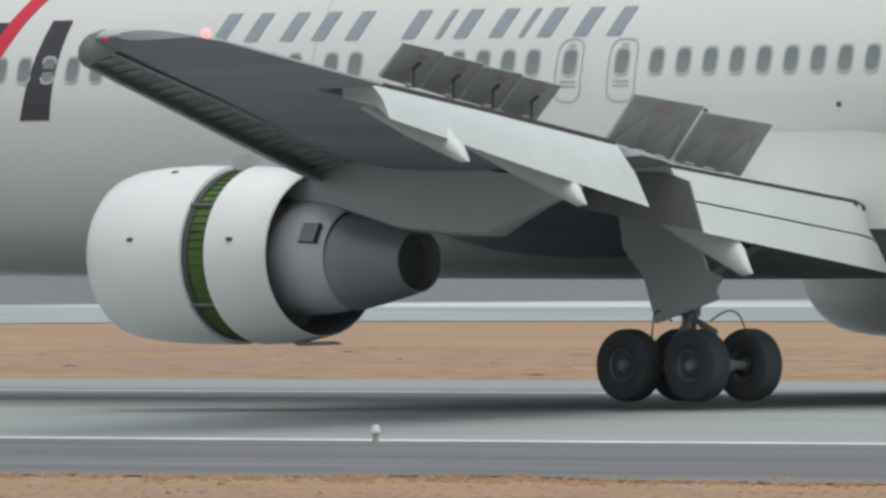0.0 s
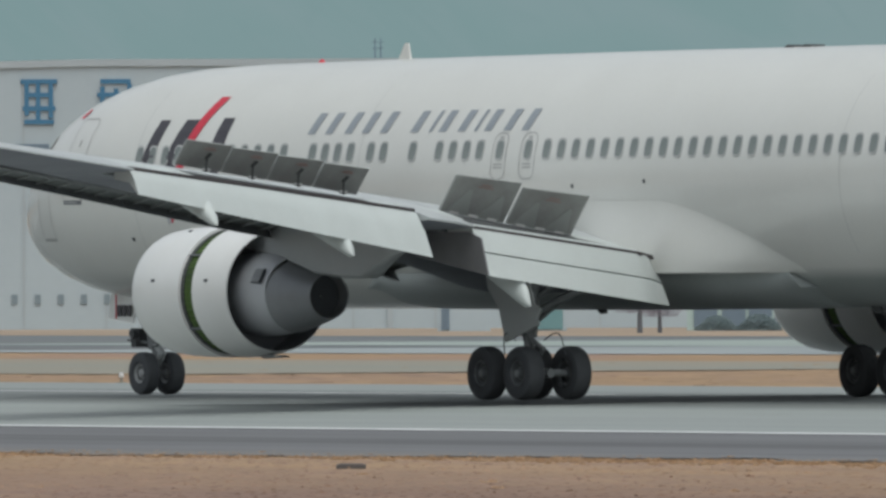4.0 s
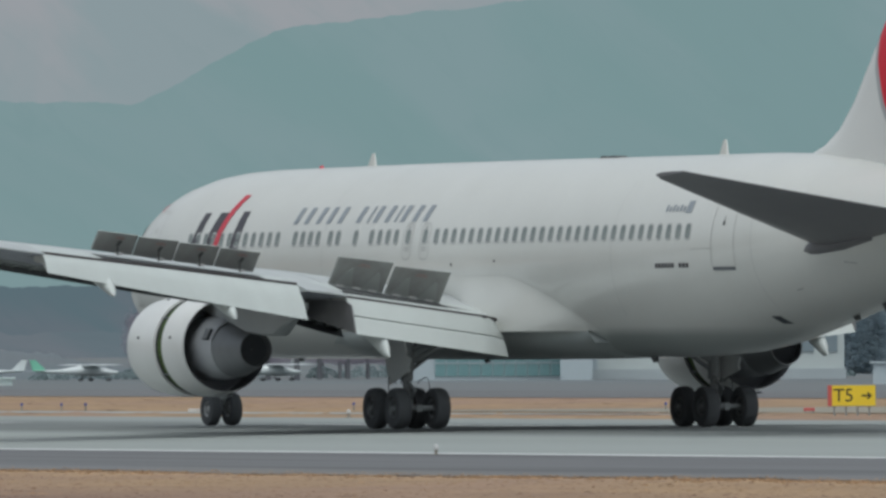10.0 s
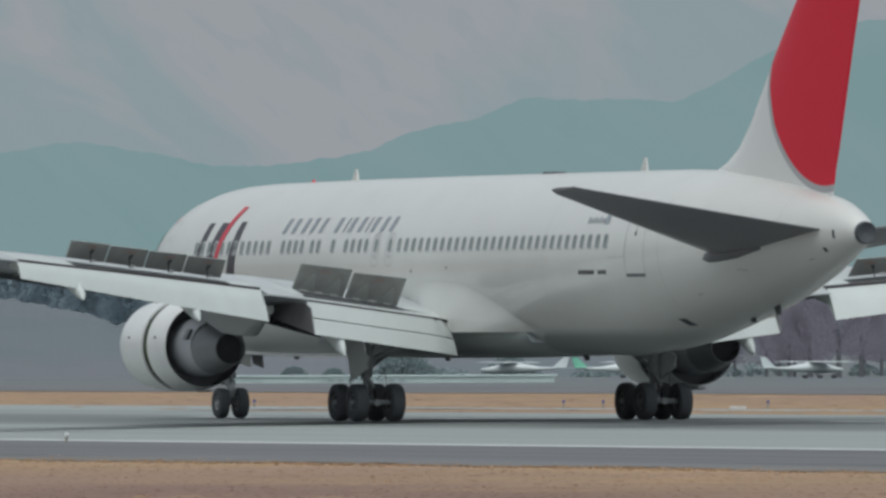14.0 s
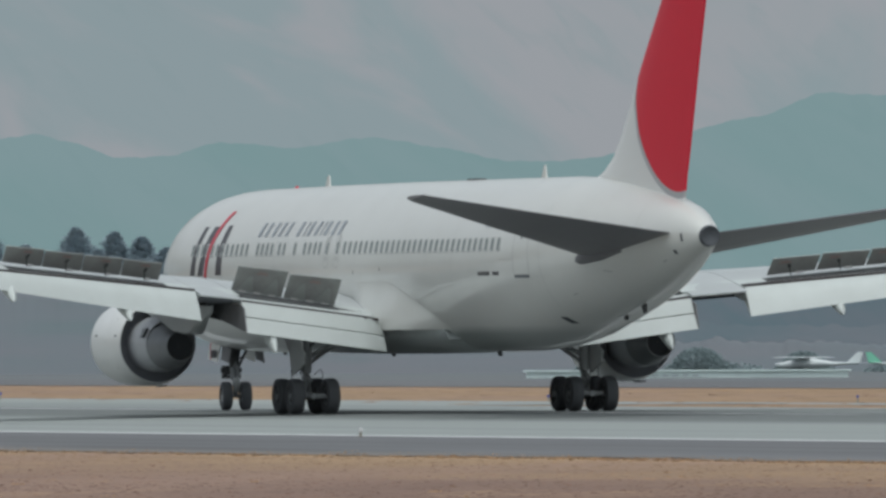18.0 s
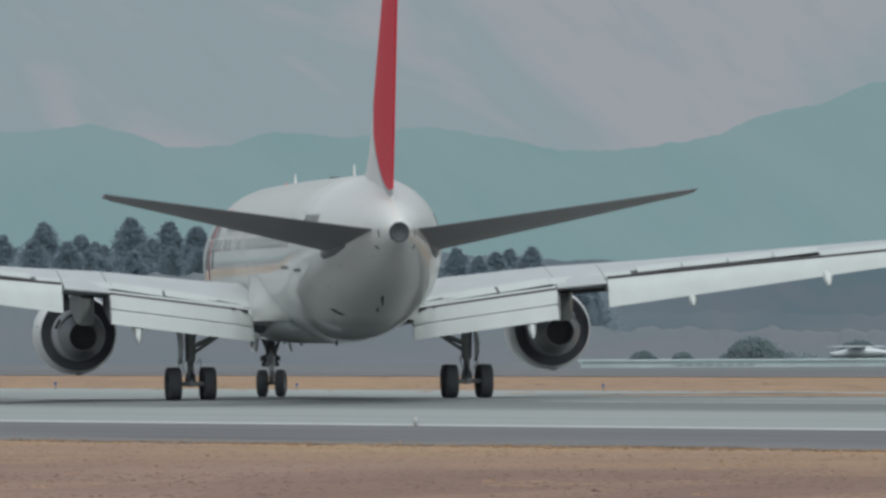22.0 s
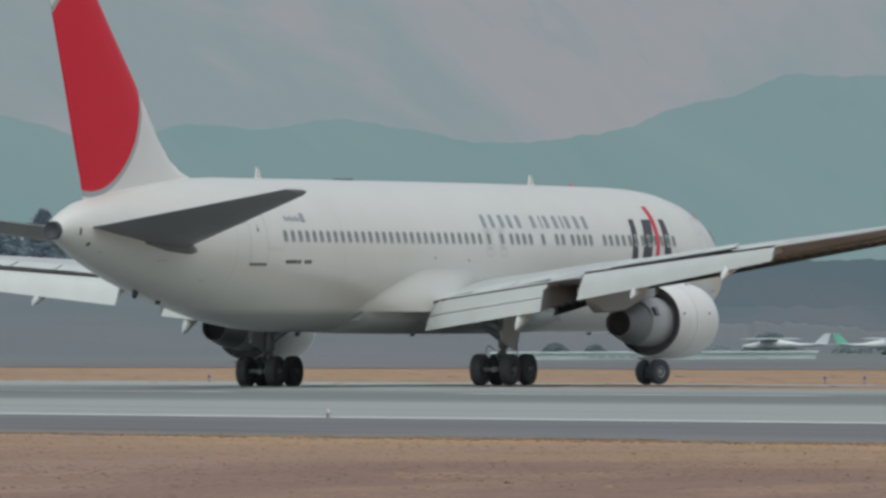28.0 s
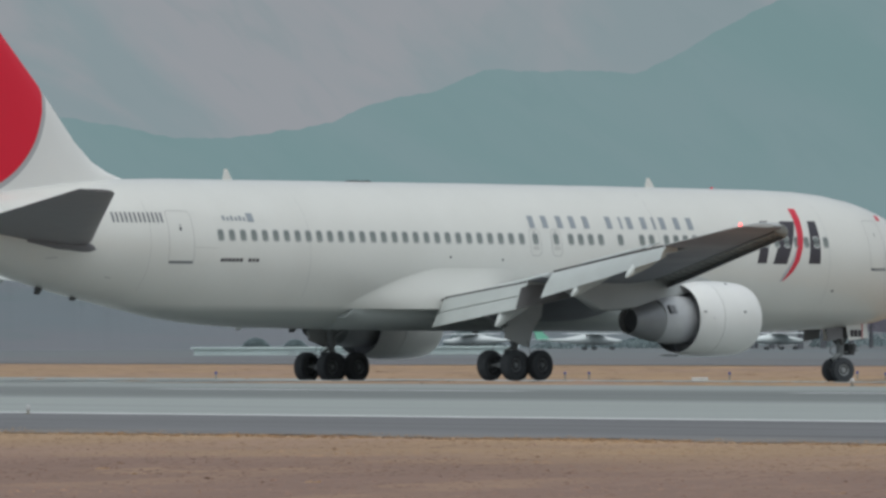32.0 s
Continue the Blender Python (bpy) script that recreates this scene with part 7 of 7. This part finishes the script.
def tufts():
    r = np.random.RandomState(5)
    n = 4500
    y = np.where(r.rand(n) < 0.97, 140.6 + r.normal(0, 1.0, n), r.uniform(62, 141, n))
    x = -y * np.tan(np.radians(r.uniform(42.5, 71.5, n)))
    h = r.uniform(0.004, 0.018, n) * np.where(r.rand(n) < 0.04, 1.9, 1.0)
    vs, fs = [], []
    for k in range(4):
        a = r.uniform(0, math.pi, n)
        w = r.uniform(0.05, 0.16, n)
        dx, dy = np.cos(a) * w, np.sin(a) * w
        ox, oy = r.normal(0, 0.07, n), r.normal(0, 0.07, n)
        lx, ly = r.normal(0, 0.06, n), r.normal(0, 0.06, n)
        z = np.interp(y, [p[0] for p in PROFILE], [p[1] for p in PROFILE]) - 0.03
        tri = np.stack([np.stack([x + ox - dx, y + oy - dy, z], 1), np.stack([x + ox + dx, y + oy + dy, z], 1), np.stack([x + ox + lx, y + oy + ly, z + h + 0.03], 1)], 1)
        vs.append(tri.reshape(-1, 3))
    v = np.concatenate(vs)
    me = bpy.data.meshes.new("grass_tufts")
    me.from_pydata(v.tolist(), [], np.arange(len(v)).reshape(-1, 3).tolist())
    me.materials.append(TUFT)
    tagged(new("grass_tufts", me), "dry straw-coloured grass tufts on the near verge", "grass", kind="stuff")



tufts()


def mounds(seed, n, y0, y1, wide, high, label):
    """Low uneven clumps of matted grass over a band of the field."""
    r = np.random.RandomState(seed)
    y = r.uniform(y0, y1, n)
    x = -y * np.tan(np.radians(r.uniform(43, 71.5, n)))
    w = r.uniform(*wide, n)
    h = r.uniform(*high, n) * np.where(r.rand(n) < 0.06, 1.8, 1.0)
    turn = r.uniform(0, 2 * math.pi, n)
    z = np.interp(y, [p[0] for p in PROFILE], [p[1] for p in PROFILE]) - 0.022
    base = []
    for k in range(5):
        a = turn + 2 * math.pi * k / 5
        q = w * r.uniform(0.6, 1.2, n)
        base.append(np.stack([x + q * np.cos(a), y + q * np.sin(a), z], 1))
    tip = np.stack([x + r.normal(0, 0.3, n) * w, y + r.normal(0, 0.3, n) * w, z + h], 1)
    v = np.stack(base + [tip], 1).reshape(-1, 3)
    i0 = np.arange(n) * 6
    f = np.concatenate([np.stack([i0 + k, i0 + (k + 1) % 5, i0 + 5], 1) for k in range(5)])
    me = bpy.data.meshes.new("matted_grass")
    me.from_pydata(v.tolist(), [], f.tolist())
    m = surface("matted_grass_straw", (0.345, 0.226, 0.124), 0.95, second=(0.25, 0.163, 0.104), scale=0.075, fine=1.4, amount=1.0, bump=0.2)
    nearer_brown(m)
    drift(m, (0.275, 0.178, 0.135), (0.06, 0.03, 1), 0.44, 0.64, 0.85, turn=-58, seed=15)
    drift(m, (0.45, 0.285, 0.155), (0.20, 0.09, 1), 0.54, 0.74, 0.5, turn=-58, seed=60)
    nt = m.node_tree
    geo, hsv, span = nt.nodes.new("ShaderNodeNewGeometry"), nt.nodes.new("ShaderNodeHueSaturation"), nt.nodes.new("ShaderNodeMapRange")
    span.inputs["To Min"].default_value, span.inputs["To Max"].default_value = 0.78, 1.12
    p = nt.nodes["Principled BSDF"]
    nt.links.new(geo.outputs["Random Per Island"], span.inputs["Value"])
    nt.links.new(span.outputs["Result"], hsv.inputs["Value"])
    nt.links.new(p.inputs["Base Color"].links[0].from_socket, hsv.inputs["Color"])
    nt.links.new(hsv.outputs["Color"], p.inputs["Base Color"])
    me.materials.append(m)
    tagged(new("matted_grass", me), label, "grass", kind="stuff")


mounds(11, 42000, 95, 140.3, (0.10, 0.42), (0.002, 0.009), "low matted clumps of tan winter grass on the verge")
mounds(13, 60000, 74, 140.2, (0.035, 0.12), (0.006, 0.026), "fine dry grass blades standing in the verge")
mounds(12, 16000, 207.5, 316, (0.3, 1.3), (0.008, 0.03), "low matted clumps of tan winter grass beyond the runway")


# dark drain covers lying in the verge
def drain_cover(az, dist, w):
    root = tagged(new("drain_cover"), "dark flat drain cover lying in the dry verge grass", "drain cover", "drain covers")
    root.matrix_basis = facing(az, dist)
    bm = bmesh.new()
    box(bm, -w / 2, w / 2, -0.5, 0.5, -0.03, 0.045)
    bmesh.ops.bevel(bm, geom=bm.edges[:], offset=0.008, segments=1, affect="EDGES")
    part("plinth", bm, DRAIN, root)
    bm = bmesh.new()
    box(bm, -w / 2 + 0.04, w / 2 - 0.04, -0.44, 0.44, 0.0455, 0.058)
    part("lid", bm, DRAIN, root)


DRAIN = surface("weathered_dark_concrete", (0.095, 0.085, 0.082), 0.85, second=(0.15, 0.125, 0.11), scale=3, fine=20)
for az, dist, w in ((63.10, 279, 0.60), (62.945, 279, 0.60), (61.83, 268, 0.58), (58.54, 253, 0.46)):
    drain_cover(az, dist, w)


# ---- movement ----
# seconds, place of the main gear, heading (degrees right of the runway's west)
ROLLOUT = [
    (0, -170.64, 181.69, -0.16), (0.5, -186.17, 181.66, -0.13), (1, -201.49, 181.63, -0.12), (1.5, -216.40, 181.60, -0.02), (2, -230.67, 181.64, 0.04),
    (2.5, -244.17, 181.93, 0.18), (3, -257.34, 182.25, 0.28), (3.5, -270.57, 182.40, 0.26), (4, -283.72, 182.49, 0.26), (4.5, -296.66, 182.58, 0.17),
    (6.5, -342.73, 182.67, -0.24), (7, -352.10, 182.69, -0.24), (7.5, -361.05, 182.80, -0.13), (8, -369.51, 182.94, -0.04), (8.5, -377.42, 183.11, 0.11),
    (9, -384.82, 183.30, 0.06), (9.5, -391.84, 183.43, -0.03), (10, -398.48, 183.54, -0.11), (10.5, -404.81, 183.66, -0.15), (11, -410.87, 183.79, -0.15),
    (11.5, -416.67, 183.93, -0.03), (12, -422.21, 184.08, 0.09), (12.5, -427.50, 184.24, 0.21), (13, -432.63, 184.38, 0.35), (13.5, -437.68, 184.50, 0.42),
    (15.5, -455.74, 184.98, 0.79), (16, -459.66, 185.12, 1.06), (16.5, -463.53, 185.25, 1.50), (17, -467.33, 185.40, 2.13), (17.5, -471.06, 185.60, 2.92),
    (18, -474.73, 185.84, 3.91), (18.5, -478.36, 186.15, 4.93), (19, -481.93, 186.51, 6.18), (19.5, -485.33, 186.94, 7.50), (20, -488.54, 187.41, 8.95),
    (20.5, -491.63, 187.94, 10.49), (21, -494.73, 188.56, 12.21), (21.5, -497.88, 189.26, 13.96), (22, -501.11, 190.09, 15.84), (22.5, -504.42, 191.09, 17.91),
    (23, -507.83, 192.26, 20.17), (23.5, -511.29, 193.52, 22.69), (24, -514.72, 194.93, 25.24), (24.5, -518.09, 196.46, 27.77), (26.5, -529.19, 203.09, 38.55),
    (27, -531.30, 204.81, 41.24), (27.5, -533.29, 206.62, 43.94), (28, -535.18, 208.49, 46.53), (28.5, -537.00, 210.44, 49.00), (29, -538.77, 212.48, 51.49),
    (29.5, -540.54, 214.66, 54.00), (30, -542.31, 216.96, 56.43), (30.5, -544.01, 219.35, 58.80), (31, -545.60, 221.78, 61.11), (31.5, -547.03, 224.28, 63.29),
    (32, -548.36, 226.79, 65.44)]



def track(t):
    """Where the main gear is, its heading and how far it has rolled, smoothly between the rows."""
    ts = [r[0] for r in ROLLOUT]
    return [float(np.interp(t, ts, [r[k] for r in ROLLOUT])) for k in (1, 2, 3)]


def motions():
    rows = []
    for t, x, y, h in ROLLOUT:
        dip = 0.45 * max(0.0, min(1.0, (t - 26.0) / 6.0))
        lean = -0.34 * max(0.0, min(1.0, (t - 13.5) / 5.5))
        rows.append((t, pose(x, y, -0.12 * max(0.0, (t - 29.8) / 2.2), 0, 0, 180 - h) @ pose(0, 0, 0, lean, dip, 0)))
    walk(airliner, rows)
    # spoilers stay up through the roll-out, then fold down
    for ob, m, outer in spoilers:
        up, down = (-50.0, 13.5) if not outer else (-44.0, 15.0)
        walk(ob, [(t, m @ pose(0, 0, 0, 0, up + (down - up) * k, 0)) for t, k in ((0, 0), (10, 0), (20.0, 0), (20.2, 0.08), (20.5, 0.55), (20.8, 0.93), (21.0, 1), (26, 1), (32, 1))])
    # reverser sleeves slide shut
    for ob, cy, cz in sleeves:
        walk(ob, [(t, pose(5.68 + 0.52 * k, cy, cz)) for t, k in ((0, 0), (7, 0), (13.4, 0), (13.9, 0.1), (14.9, 0.9), (15.4, 1), (20, 1), (32, 1))])
    # wheels roll with the distance covered; the nose wheels steer into the turn
    frames = list(range(0, 210)) + list(range(210, 480, 2)) + list(range(480, 961, 3))
    way, at = {0.555: [], 0.47: []}, {0.555: 0.0, 0.47: 0.0}
    last = track(0)
    for i, f in enumerate(frames):
        t = f / FPS
        now = track(t)
        d = math.hypot(now[0] - last[0], now[1] - last[1])
        last = now
        ahead, back = track(min(32, t + 0.7)), track(max(0, t - 0.7))
        rate = radians(ahead[2] - back[2])
        run = max(0.5, math.hypot(ahead[0] - back[0], ahead[1] - back[1]))
        steer = math.degrees(math.atan(22.86 * rate / run))
        for r in way:
            at[r] += min(86.0, math.degrees(d / r))
            way[r].append((t, at[r], steer))
    for ob, (x, y, z), r, nose in wheels:
        if nose:
            walk(ob, [(t, pose(x, 0, z, 0, 0, -s) @ pose(0, y, 0) @ Matrix.Rotation(radians(a), 4, "Y")) for t, a, s in way[r]])
        else:
            walk(ob, [(t, pose(x, y, z) @ Matrix.Rotation(radians(a), 4, "Y")) for t, a, s in way[r]])


motions()
